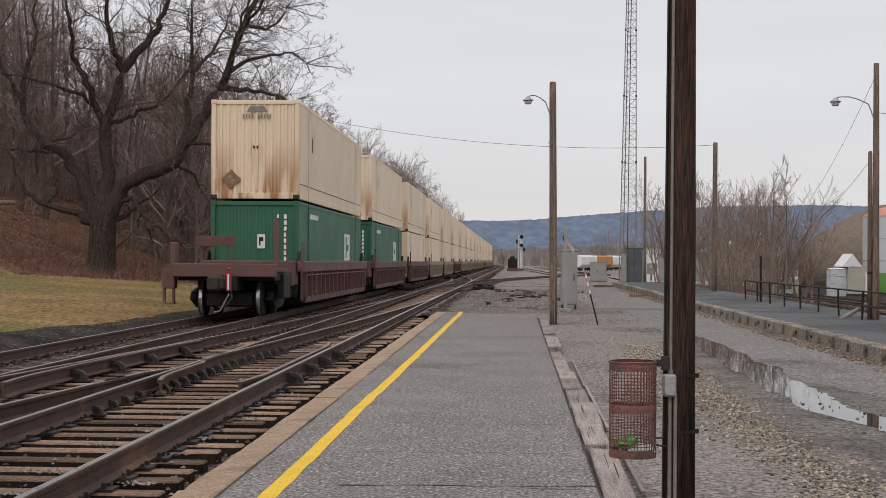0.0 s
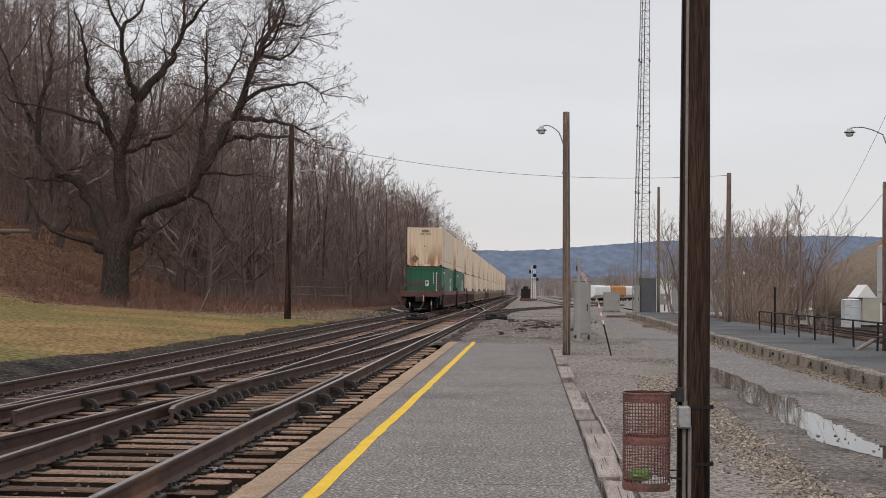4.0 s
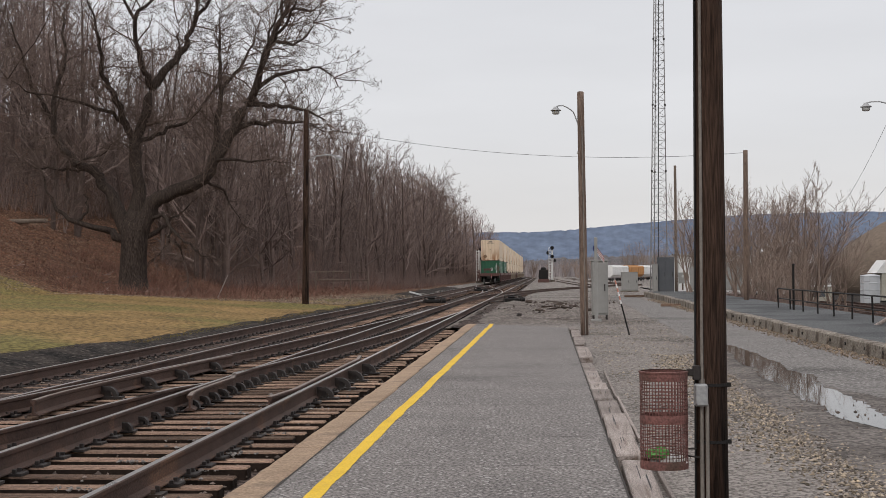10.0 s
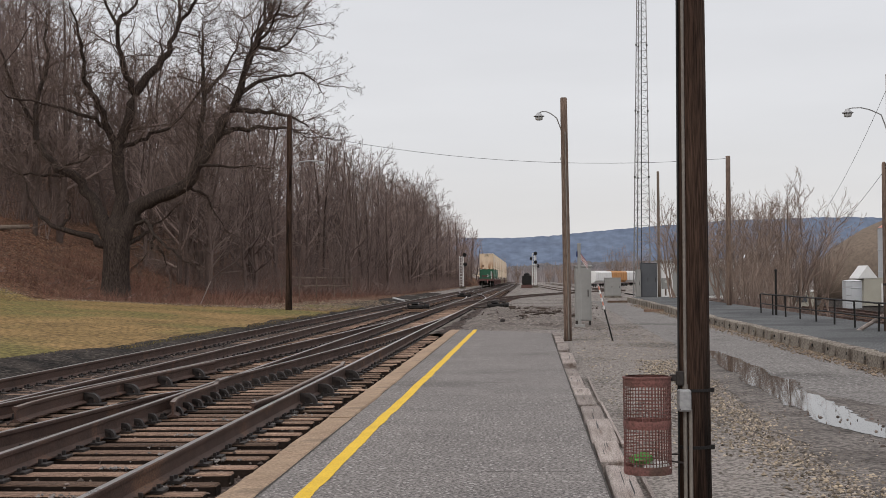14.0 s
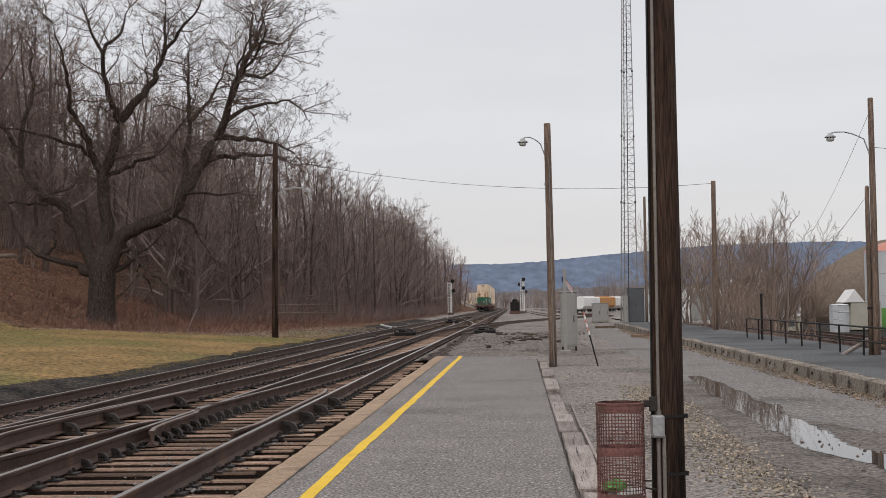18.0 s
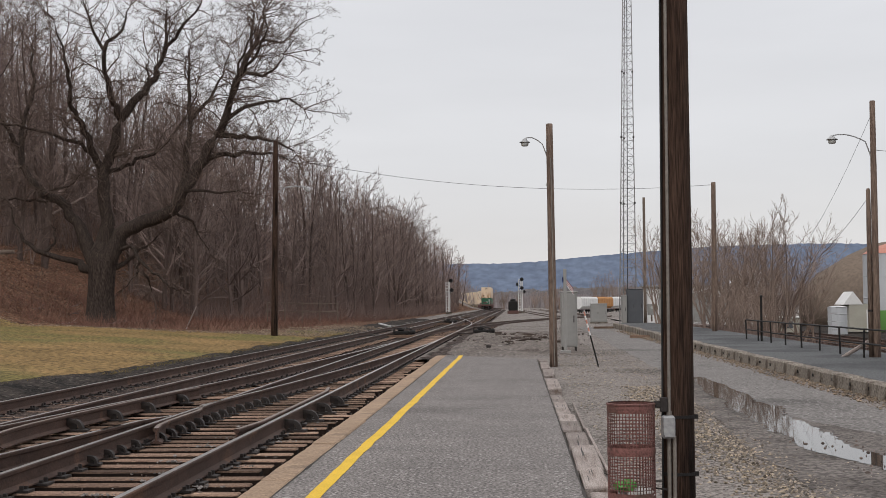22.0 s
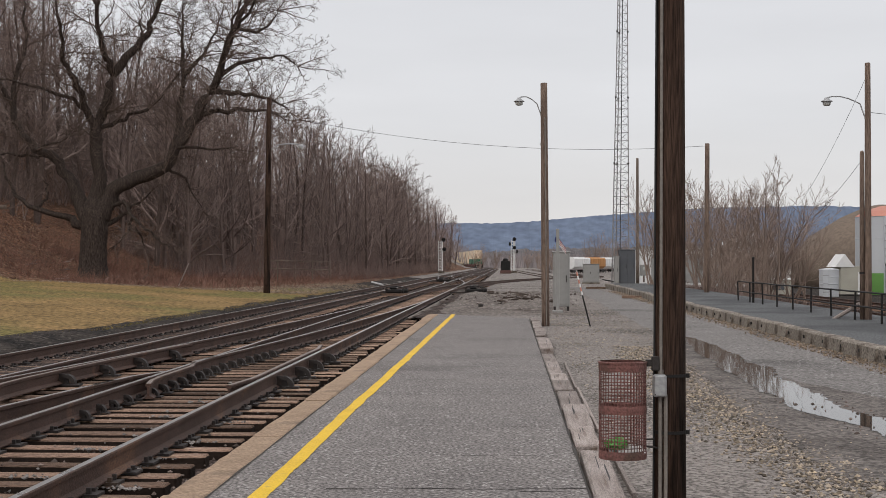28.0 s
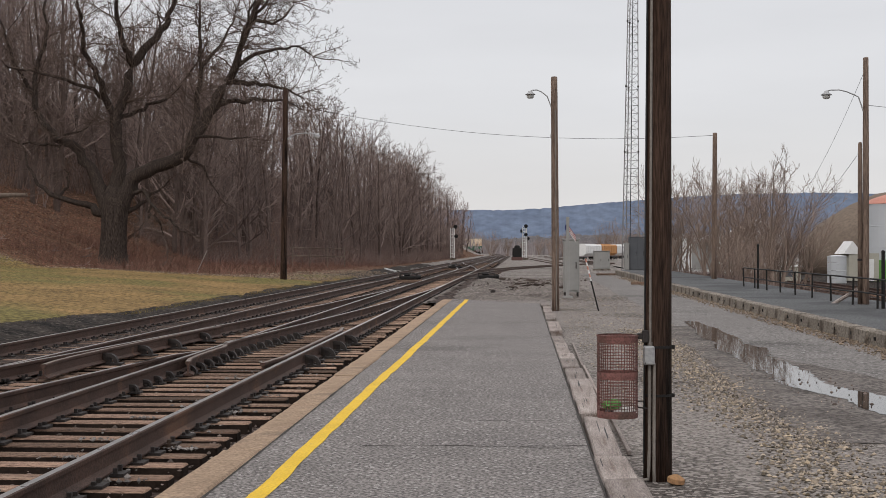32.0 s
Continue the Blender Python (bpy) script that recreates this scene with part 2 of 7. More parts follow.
BARK = surf("dark_bark", (0.050, 0.037, 0.032), (0.088, 0.067, 0.055), 2.2, 0.95, bump=1.0, fine=9, stretch=(5, 5, 0.6), depth=0.09, grain=1.0, sharp=0.12)
BARKT = surf("old_tree_twigs", (0.150, 0.110, 0.092), (0.100, 0.074, 0.063), 0.6, 0.95, bump=0, rand=0.3, island=True)
BARKD = surf("dark_trunk_bark", (0.130, 0.095, 0.083), (0.085, 0.062, 0.055), 0.8, 0.95, bump=0.6, fine=8, rand=0.35)
BARKW = surf("wood_bark", (0.236, 0.178, 0.158), (0.160, 0.121, 0.109), 0.5, 0.95, bump=0.3, fine=6, rand=0.4)
TWIG = surf("brush_twigs", (0.215, 0.156, 0.137), (0.150, 0.108, 0.096), 0.3, 0.95, bump=0, rand=0.4, island=True)
TWIGR = surf("reddish_brush_twigs", (0.215, 0.115, 0.086), (0.150, 0.085, 0.066), 0.3, 0.95, bump=0, rand=0.4, island=True)
CREAM = surf("cream_container_paint", (0.74, 0.6, 0.45), (0.66, 0.53, 0.39), 0.6, 0.6, bump=0.08, rand=0.07, c3=(0.55, 0.42, 0.3), s3=0.5, t3=0.6, grain=0.12)
GREENC = surf("green_container_paint", (0.028, 0.12, 0.066), (0.023, 0.098, 0.054), 0.7, 0.55, bump=0.08, rand=0.1, c3=(0.04, 0.1, 0.06), s3=1.4, t3=0.6, grain=0.15)
CARBROWN = surf("brown_car_paint", (0.140, 0.070, 0.060), (0.100, 0.052, 0.046), 1.2, 0.7, bump=0.2, rand=0.1, c3=(0.19, 0.12, 0.105), s3=1.5, t3=0.6)
CARGREY = surf("dusty_tan_car_paint", (0.3, 0.235, 0.17), (0.22, 0.175, 0.13), 1.0, 0.75, bump=0.2, rand=0.12, c3=(0.14, 0.11, 0.085), s3=1.2, t3=0.55)
BLACKST = surf("grimy_black_steel", (0.011, 0.010, 0.010), (0.018, 0.015, 0.014), 2, 0.7, metal=0.2, bump=0.2)
WHEEL = surf("bright_wheel_tread", (0.5, 0.49, 0.48), (0.4, 0.39, 0.38), 3, 0.35, metal=0.9, bump=0.05)
RED = surf("red_paint", (0.273, 0.036, 0.033), (0.215, 0.033, 0.029), 3, 0.6, bump=0.1)
WHITE = surf("white_paint", (0.72, 0.71, 0.7), (0.64, 0.63, 0.62), 2, 0.65, bump=0.1, c3=(0.5, 0.48, 0.46), s3=0.8, t3=0.62, grain=0.2)
TANKWH = surf("white_tank_paint", (0.5, 0.51, 0.53), (0.44, 0.45, 0.47), 0.25, 0.6, bump=0.05, c3=(0.37, 0.375, 0.39), s3=0.2, t3=0.55, grain=0.15)
TANKGR = surf("green_tank_paint", (0.16, 0.36, 0.09), (0.14, 0.31, 0.08), 0.4, 0.6, bump=0.05)
ROOFRED = surf("salmon_roof", (0.52, 0.22, 0.16), (0.45, 0.2, 0.15), 0.5, 0.7, bump=0.1)
PILE = surf("tan_shed_roof", (0.185, 0.143, 0.112), (0.150, 0.117, 0.094), 0.12, 0.9, bump=0.3, fine=3)
ORANGE = surf("orange_hopper_paint", (0.5, 0.24, 0.08), (0.42, 0.2, 0.07), 0.6, 0.7, bump=0.1)
SIDING = surf("beige_siding", (0.42, 0.4, 0.34), (0.36, 0.34, 0.29), 1.0, 0.8, bump=0.1)
# distance haze is mixed into these backdrop colours: blue, grey-lilac, violet
HILLM = surf("far_ridge_haze_blue", (0.140, 0.173, 0.240), (0.112, 0.140, 0.200), 0.012, 1.0, bump=0, fine=0.06, grain=0.5)
HILLM2 = surf("far_valley_woods", (0.135, 0.122, 0.124), (0.1, 0.092, 0.096), 0.05, 1.0, bump=0, fine=0.3, grain=0.7)
HILLM3 = surf("far_ridge_haze_violet", (0.19, 0.18, 0.215), (0.15, 0.145, 0.18), 0.006, 1.0, bump=0, fine=0.04)
GLASSLENS = surf("lamp_lens", (0.5, 0.5, 0.48), (0.45, 0.45, 0.43), 3, 0.2, bump=0)
WATER = bpy.data.materials.new("puddle_water")
WATER.use_nodes = True
_b = WATER.node_tree.nodes["Principled BSDF"]
_b.inputs["Base Color"].default_value, _b.inputs["Roughness"].default_value, _b.inputs["IOR"].default_value = (0.03, 0.028, 0.026, 1), 0.03, 1.33
CREAMEND = surf("rust_streaked_cream_paint", (0.76, 0.61, 0.45), (0.68, 0.54, 0.4), 0.6, 0.62, bump=0.1, rand=0.05, c3=(0.33, 0.14, 0.05), s3=1.3, t3=0.45, stretch=(2.2, 2.2, 0.35), low=(0.0, 1.7), grain=0.2)
BLADE = surf("grass_blades", (0.225, 0.154, 0.068), (0.143, 0.116, 0.041), 0.3, 0.95, bump=0, rand=0.35, island=True, c3=(0.118, 0.108, 0.034), s3=0.25, t3=0.5)
# bark of the far trees' crowns, made paler to paint in distance haze
BARKF = surf("hazed_wood_bark", (0.30, 0.225, 0.203), (0.228, 0.170, 0.154), 0.5, 0.95, bump=0.2, fine=6, rand=0.3)
# tie sides: dark creosote, taken near black to paint the shade between ties
TIESIDE = surf("creosoted_shaded_tie_side", (0.016, 0.011, 0.009), (0.026, 0.018, 0.014), 3, 0.92, bump=0.6, fine=26, rand=0.3)


# ---- mesh tools ----
class Geo:
    """Collects vertices and faces of one mesh."""

    def __init__(self):
        self.v, self.f, self.mi, self.cur = [], [], [], 0

    def add(self, vs, fs, m=None):
        o = len(self.v)
        self.v.extend([tuple(m @ Vector(p)) for p in vs] if m else [tuple(p) for p in vs])
        self.f.extend([tuple(o + i for i in f) for f in fs])
        self.mi.extend([self.cur] * len(fs))
        return self

    def box(self, x0, x1, y0, y1, z0, z1, c=0.0, m=None):
        """A box; c: width of its chamfered edges."""
        if c <= 0:
            vs = [(x, y, z) for z in (z0, z1) for y in (y0, y1) for x in (x0, x1)]
            return self.add(vs, [(0, 2, 3, 1), (4, 5, 7, 6), (0, 1, 5, 4), (2, 6, 7, 3), (0, 4, 6, 2), (1, 3, 7, 5)], m)
        bm = bmesh.new()
        bmesh.ops.create_cube(bm, size=1)
        for p in bm.verts:
            p.co = ((x0 + x1) / 2 + p.co.x * (x1 - x0), (y0 + y1) / 2 + p.co.y * (y1 - y0), (z0 + z1) / 2 + p.co.z * (z1 - z0))
        bmesh.ops.bevel(bm, geom=bm.edges[:], offset=c, segments=1, affect="EDGES", clamp_overlap=True)
        self.bm(bm, m)
        return self

    def bm(self, b, m=None):
        b.verts.index_update()
        self.add([p.co.copy() for p in b.verts], [[q.index for q in f.verts] for f in b.faces], m)
        b.free()
        return self

    def tube(self, p0, p1, r0, r1=None, n=8, caps=True, m=None):
        p0, p1 = Vector(p0), Vector(p1)
        r1 = r0 if r1 is None else r1
        d = (p1 - p0).normalized()
        a = d.orthogonal().normalized()
        b = d.cross(a)
        ring = [a * math.cos(2 * math.pi * k / n) + b * math.sin(2 * math.pi * k / n) for k in range(n)]
        vs = [p0 + q * r0 for q in ring] + [p1 + q * r1 for q in ring]
        fs = [(k, (k + 1) % n, n + (k + 1) % n, n + k) for k in range(n)]
        if caps:
            fs += [tuple(range(n))[::-1], tuple(range(n, 2 * n))]
        return self.add(vs, fs, m)

    def pipe(self, pts, r, n=6, m=None):
        pts = [Vector(p) for p in pts]
        vs, fs, last = [], [], len(pts) - 1
        ref = (pts[-1] - pts[0]).orthogonal().normalized()
        for i, p in enumerate(pts):
            d = (pts[min(i + 1, last)] - pts[max(i - 1, 0)]).normalized()
            a = (ref - d * ref.dot(d)).normalized()
            b = d.cross(a)
            vs += [p + (a * math.cos(2 * math.pi * k / n) + b * math.sin(2 * math.pi * k / n)) * r for k in range(n)]
        for i in range(last):
            fs += [(i * n + k, i * n + (k + 1) % n, (i + 1) * n + (k + 1) % n, (i + 1) * n + k) for k in range(n)]
        fs += [tuple(range(n))[::-1], tuple(range(last * n, last * n + n))]
        return self.add(vs, fs, m)

    def lathe(self, prof, n=24, m=None, closed=True):
        """prof: (radius, height) pairs from bottom to top."""
        vs, fs = [], []
        for r, z in prof:
            vs += [(r * math.cos(2 * math.pi * k / n), r * math.sin(2 * math.pi * k / n), z) for k in range(n)]
        for i in range(len(prof) - 1):
            fs += [(i * n + k, i * n + (k + 1) % n, (i + 1) * n + (k + 1) % n, (i + 1) * n + k) for k in range(n)]
        if closed:
            fs += [tuple(range(n))[::-1], tuple(range((len(prof) - 1) * n, len(prof) * n))]
        return self.add(vs, fs, m)

    def prism(self, outline, z0, z1, m=None):
        """An outline (x, y), raised from z0 to z1."""
        n = len(outline)
        vs = [(x, y, z0) for x, y in outline] + [(x, y, z1) for x, y in outline]
        fs = [tuple(range(n))[::-1], tuple(range(n, 2 * n))] + [(k, (k + 1) % n, n + (k + 1) % n, n + k) for k in range(n)]
        return self.add(vs, fs, m)

    def sweep(self, prof, path, caps=True):
        """A profile (across, up) along path points (x, y, z) that runs mostly along y."""
        n, vs, fs = len(prof), [], []
        for i, p in enumerate(path):
            a, b = path[max(0, i - 1)], path[min(len(path) - 1, i + 1)]
            d = Vector((b[0] - a[0], b[1] - a[1], 0)).normalized()
            s = Vector((d.y, -d.x, 0))
            vs += [(p[0] + s.x * u, p[1] + s.y * u, p[2] + h) for u, h in prof]
        for i in range(len(path) - 1):
            fs += [(i * n + k, i * n + (k + 1) % n, (i + 1) * n + (k + 1) % n, (i + 1) * n + k) for k in range(n)]
        if caps:
            fs += [tuple(range(n))[::-1], tuple(range((len(path) - 1) * n, len(path) * n))]
        return self.add(vs, fs)

    def mesh(self, name, *mats, smooth=False):
        me = bpy.data.meshes.new(name)
        me.from_pydata(self.v, [], self.f)
        for x in mats:
            me.materials.append(x)
        if len(mats) > 1:
            me.polygons.foreach_set("material_index", self.mi)
        if smooth:
            me.polygons.foreach_set("use_smooth", [True] * len(me.polygons))
        me.update()
        return me


def thing(name, label, category, at=None, group="", kind=""):
    ob = new(name)
    ob.empty_display_size = 0.2
    if at is not None:
        ob.matrix_basis = at
    return tagged(ob, label, category, group, kind)


def part(name, geo, material, parent, label="", at=None, smooth=False, kind=""):
    """One mesh object under a thing or a part. geo: a Geo, or a mesh that alike pieces share."""
    mats = material if isinstance(material, (list, tuple)) else (material,)
    me = geo.mesh(name, *mats, smooth=smooth) if isinstance(geo, Geo) else geo
    ob = new(name, me)
    ob.parent = parent
    if at is not None:
        ob.matrix_basis = at
    return tagged(ob, label, kind=kind)


def solo(name, geo, material, label, category, kind="", at=None, smooth=False, group=""):
    mats = material if isinstance(material, (list, tuple)) else (material,)
    ob = new(name, geo.mesh(name, *mats, smooth=smooth) if isinstance(geo, Geo) else geo)
    if at is not None:
        ob.matrix_basis = at
    return tagged(ob, label, category, group, kind)


def smoothstep(a, b, x):
    t = min(1, max(0, (x - a) / (b - a)))
    return t * t * (3 - 2 * t)


# ---- plan: the tracks run along +y, the platform top and the rail heads lie at z = 0 ----
GAUGE = 0.7525                      # half the distance between the rail heads' centres


def dip(y):
    return -0.0012 * max(0.0, y - 40)


def track_a(y):
    return -3.86 - 0.0018 * y - max(0, y - 420) ** 2 / 2000


def track_c(y):
    return -7.32 - 0.0025 * y - max(0, y - 400) ** 2 / 2000


def track_b(y):
    """The crossover that leaves the near track at y = 62 towards the far one."""
    return track_a(y) - max(0.0, 62 - y) ** 2 / 1100


def lawn_edge(y):
    return -22.5 + 9.0 * smoothstep(70, 125, y)


def verge(y):
    """Where the mown lawn ends and the brush begins."""
    return -25.0 + 12.7 * smoothstep(59, 67.5, y) + 1.2 * smoothstep(70, 92, y)


def land(x, y):
    """Height of the ground."""
    z = -0.3 + dip(y)
    if x > -1:
        z = -0.1 + dip(y) * 1.0
        return z - 0.95 * smoothstep(9.0, 12.5, x)
    if x < -9.0:
        e = lawn_edge(y)
        z += 0.18 * smoothstep(-9.0, -9.8, x) + 0.063 * max(0, min(-9.6 - x, -9.6 - e))
        b = e - x
        if b > 0:
            z += 0.42 * min(b, 10) + 0.46 * max(0, min(b - 10, 26)) + 0.1 * max(0, min(b - 36, 60)) + 0.25 * noise.noise((x * 0.2, y * 0.2, 0)) * min(1, b / 3)
        else:
            z += 0.05 * noise.noise((x * 0.3, y * 0.3, 0))
    return z


# ---- ground ----
def sheet(name, xs, ys, height, material, label, category, kind):
    g = Geo()
    g.v = [(x, y, height(x, y)) for y in ys for x in xs]
    n = len(xs)
    g.f = [(j * n + i, j * n + i + 1, (j + 1) * n + i + 1, (j + 1) * n + i) for j in range(len(ys) - 1) for i in range(n - 1)]
    g.mi = [0] * len(g.f)
    return solo(name, g, material, label, category, kind, smooth=True)


def span(a, b, step):
    n = max(1, round((b - a) / step))
    return [a + (b - a) * i / n for i in range(n + 1)]


YS = span(-40, 60, 2.5) + span(60, 200, 5)[1:] + span(200, 700, 25)[1:] + [900, 1300, 2000, 3000, 4500]
XS = [-1500, -700, -300, -150] + span(-100, -30, 5) + span(-30, -9, 0.75)[1:] + [-8, -6, -4, -2, -0.99, 0.5] + span(1, 40, 2) + [60, 100, 180, 350, 800, 1800]
sheet("ground", XS, YS, lambda x, y: land(x, y) - 0.02 - 0.9 * smoothstep(0, 3, lawn_edge(y) - x), GRAVEL, "grey gravel and dirt ground of the station yard", "ground", "structure")


def warped(name, start, end, us, ys, lift, material, label, category):
    """A sheet between two lines that wander along y; its first edge is tucked into the ground."""
    g = Geo()
    for y in ys:
        a, b = start(y), end(y)
        for u in us:
            x = a + (b - a) * u
            g.v.append((x, y, land(x, y) + (lift if u > 0 else -0.06)))
    n = len(us)
    g.f = [(j * n + i, (j + 1) * n + i, (j + 1) * n + i + 1, j * n + i + 1) for j in range(len(ys) - 1) for i in range(n - 1)]
    g.mi = [0] * len(g.f)
    return solo(name, g, material, label, category, "structure", smooth=True)


def lawn_side(y):
    return -9.65 - 0.9 * smoothstep(36, 24, y) + 0.25 * noise.noise((y * 0.35, 0, 0)) + 0.12 * noise.noise((y * 1.1, 4, 0)) + 0.03 * noise.noise((y * 4.3, 6, 0))


warped("cinder_strip", lambda y: -8.75, lambda y: -11.2, [0, 0.08, 0.3, 0.5, 0.7, 1], span(-40, 150, 2), 0.012, CINDER, "black cinder strip at the edge of the lawn", "cinder path")
warped("lawn", lawn_side, lambda y: min(verge(y), lawn_side(y)) - 2.5, [0, 0.02, 0.06] + [k / 20 for k in range(2, 21)], span(-40, 16, 2) + span(16, 80, 0.25)[1:], 0.03, GRASS, "dry yellow-green winter lawn beside the tracks", "lawn")
warped("woodland_floor", lambda y: verge(y) + 0.7 * noise.noise((y * 0.4, 3, 0)) + 0.6 * noise.noise((y * 1.3, 8, 0)), lambda y: -130, [0, 0.004, 0.01] + [(k / 45) ** 1.4 for k in range(3, 46)], span(-40, 56, 3) + span(56, 100, 0.6)[1:] + span(100, 420, 2.5)[1:], 0.05, LITTER, "steep bank of brown leaf litter", "bank")

# ---- track bed, rails and ties ----
g = Geo()
bed = [(-9.5, -0.34), (-9.0, -0.215), (-6.5, -0.212), (-5.9, -0.3), (-2.35, -0.315), (-2.1, -0.34)]
g.sweep([(x + 5.6, z) for x, z in bed], [((track_a(y) + track_c(y)) / 2, y, dip(y)) for y in span(-40, 700, 10)], caps=False)
solo("track_bed", g, BALLAST, "dark brown stone ballast under the tracks", "ballast", "structure")

RAIL = [(-0.07, -0.19), (0.07, -0.19), (0.07, -0.178), (0.012, -0.15), (0.012, -0.05), (0.034, -0.038), (0.037, -0.008), (0.03, -0.001), (-0.03, -0.001), (-0.037, -0.008),
        (-0.034, -0.038), (-0.012, -0.05), (-0.012, -0.15), (-0.07, -0.178)]
HEAD = [(-0.028, -0.006), (0.028, -0.006), (0.026, 0.0), (-0.026, 0.0)]


def rail_line(parent, centre, side, y0, y1, shine, lift=0.0):
    step = 3.0 if y1 < 130 else 6.0
    path = [(centre(y) + side * GAUGE, y, dip(y) + lift) for y in span(y0, y1, step)]
    r = part("rail", Geo().sweep(RAIL, path), RAILSIDE, parent)
    part("rail_head", Geo().sweep(HEAD, path), shine, r, "rail head worn by wheels")


near_track = thing("railway_track", "near railway track with shiny rails on old wooden ties", "railway track", kind="structure")
far_track = thing("railway_track", "far railway track with shiny rails along the lawn", "railway track", kind="structure")
cross_track = thing("railway_track", "crossover track that joins the near track at a switch", "railway track", kind="structure")
for s in (-1, 1):
    rail_line(near_track, track_a, s, -40, 700, RAILTOP)
    rail_line(far_track, track_c, s, -40, 700, RAILTOP)
rail_line(cross_track, track_b, -1, -40, 61, RAILTOP)
rail_line(cross_track, track_b, 1, -40, 17.2, RAILTOP)
rail_line(cross_track, track_b, 1, 20.5, 61, RAILTOP)

# ---- guard rails, frog and switch of the crossover ----
def rail_path(parent, name, pts, label="", shine=RAILDULL):
    r = part(name, Geo().sweep(RAIL, pts), RAILSIDE, parent, label)
    part("rail_head", Geo().sweep(HEAD, pts), shine, r)


def guard(parent, centre, side, y0, y1, off):
    """A guard rail inside a running rail, with both ends flared away from it."""
    pts = []
    for u in (0, 0.06, 0.14, 0.4, 0.7, 0.88, 0.95, 1):
        y = y0 + (y1 - y0) * u
        flare = 0.1 * max(0, 1 - u / 0.14) + 0.09 * max(0, 1 - (1 - u) / 0.12)
        pts.append((centre(y) + side * GAUGE + off + math.copysign(flare, off), y, 0.012))
    rail_path(parent, "guard_rail", pts, "dull guard rail with flared ends")


guard(near_track, track_a, 1, 16.4, 24.5, -0.115)
rail_path(cross_track, "guard_rail", [(track_b(y) - GAUGE + dx, y, 0.012) for y, dx in ((16.0, 0.46), (16.6, 0.36), (17.4, 0.28), (18.6, 0.215), (20.0, 0.18), (22.0, 0.145), (23.8, 0.125), (24.3, 0.14), (24.7, 0.19))], "dull guard rail with flared ends")
wing = [(track_a(y) - GAUGE + dx, y, 0) for y, dx in ((16.7, 0.24), (17.2, 0.15), (17.8, 0.11), (18.8, 0.105), (19.6, 0.11))]
wing += [(track_b(20.5) + GAUGE, 20.5, 0)]
rail_path(cross_track, "wing_rail", wing, "wing rail of the frog")
rail_path(cross_track, "frog_point", [(track_b(y) + GAUGE, y, 0) for y in (16.5, 17.2, 17.8)] + [(track_a(18.6) - GAUGE - 0.05, 18.6, 0)], "frog point", RAILTOP)


def brace_mesh():
    """A cast rail brace: a curved rib on a foot."""
    g = Geo()
    arc = [(0.0 + 0.13 * math.cos(a), -0.18 + 0.135 * math.sin(a)) for a in [math.pi * 0.62 * k / 8 for k in range(9)]]
    inner = [(0.0 + 0.075 * math.cos(a), -0.18 + 0.085 * math.sin(a)) for a in [math.pi * 0.62 * k / 8 for k in range(9)]]
    n = len(arc)
    vs = [(x, y, z) for y in (-0.05, 0.05) for x, z in arc + inner]
    fs = []
    for k in range(n - 1):
        for o in (0, 2 * n):
            fs.append((o + k, o + k + 1, o + n + k + 1, o + n + k))
        fs.append((k, k + 1, 2 * n + k + 1, 2 * n + k))
        fs.append((n + k, n + k + 1, 3 * n + k + 1, 3 * n + k))
    g.add(vs, fs)
    g.box(-0.13, 0.2, -0.08, 0.08, -0.205, -0.18)
    g.box(-0.1, 0.03, -0.02, 0.02, -0.18, -0.04)
    return g.mesh("rail_brace", STEELDK)


BRACE = brace_mesh()
for y in (18.4, 20.0, 21.4, 23.0):
    part("rail_brace", BRACE, STEELDK, near_track, at=pose(track_a(y) + GAUGE + 0.13, y, 0))
for y, dx in ((18.6, 0.33), (20.2, 0.29), (21.75, 0.26), (23.6, 0.22)):
    part("rail_brace", BRACE, RAILSIDE, cross_track, at=pose(track_b(y) - GAUGE + dx, y, 0))
for k in range(15):                 # small braces along the wing rail and past the frog
    y = 17.1 + k * 0.53
    x = max(track_a(y) - GAUGE + 0.19, track_b(y) + GAUGE + 0.2)
    part("frog_brace", BRACE, STEELDK, cross_track, at=pose(x, y, -0.06) @ Matrix.Diagonal((0.62, 0.85, 0.72, 1)))
for y in (14.6, 15.2, 15.7, 16.3):
    part("frog_brace", BRACE, STEELDK, near_track, at=pose(track_a(y) - GAUGE + 0.1, y, -0.075) @ Matrix.Diagonal((0.5, 0.7, 0.62, 1)))

# ---- further turnouts: a crossover ahead and a branch towards the yard ----
ahead = thing("railway_track", "second crossover between the two tracks", "railway track", kind="structure")
branch = thing("railway_track", "curved branch track towards the yard", "railway track", kind="structure")


def track_x(y):
    u = smoothstep(96, 172, y)
    return track_a(y) * (1 - u) + track_c(y) * u


def track_d(y):
    return track_a(y) + max(0, y - 70) ** 2 / 620


for s in (-1, 1):
    rail_line(ahead, track_x, s, 96, 172, RAILTOP)
    rail_line(branch, track_d, s, 70, 165, RAILDULL)
yard = thing("railway_track", "curved yard tracks in the distance", "railway track", kind="structure")
for off in (0, 5):
    for s in (-1, 1):
        rail_line(yard, lambda y, o=off: 4.5 + o + 0.00005 * (y - 160) * (y - 160) - 0.03 * (y - 160), s, 160, 420, RAILDULL)


# ---- ties, plates and spikes ----
def tie_mesh(half):
    g = Geo()
    g.box(-half, half, -0.105, 0.105, -0.16, 0.0, 0.014)
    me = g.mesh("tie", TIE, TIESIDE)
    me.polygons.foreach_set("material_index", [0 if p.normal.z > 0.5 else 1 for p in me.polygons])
    return me


HALVES = {}
rng = random.Random(21)
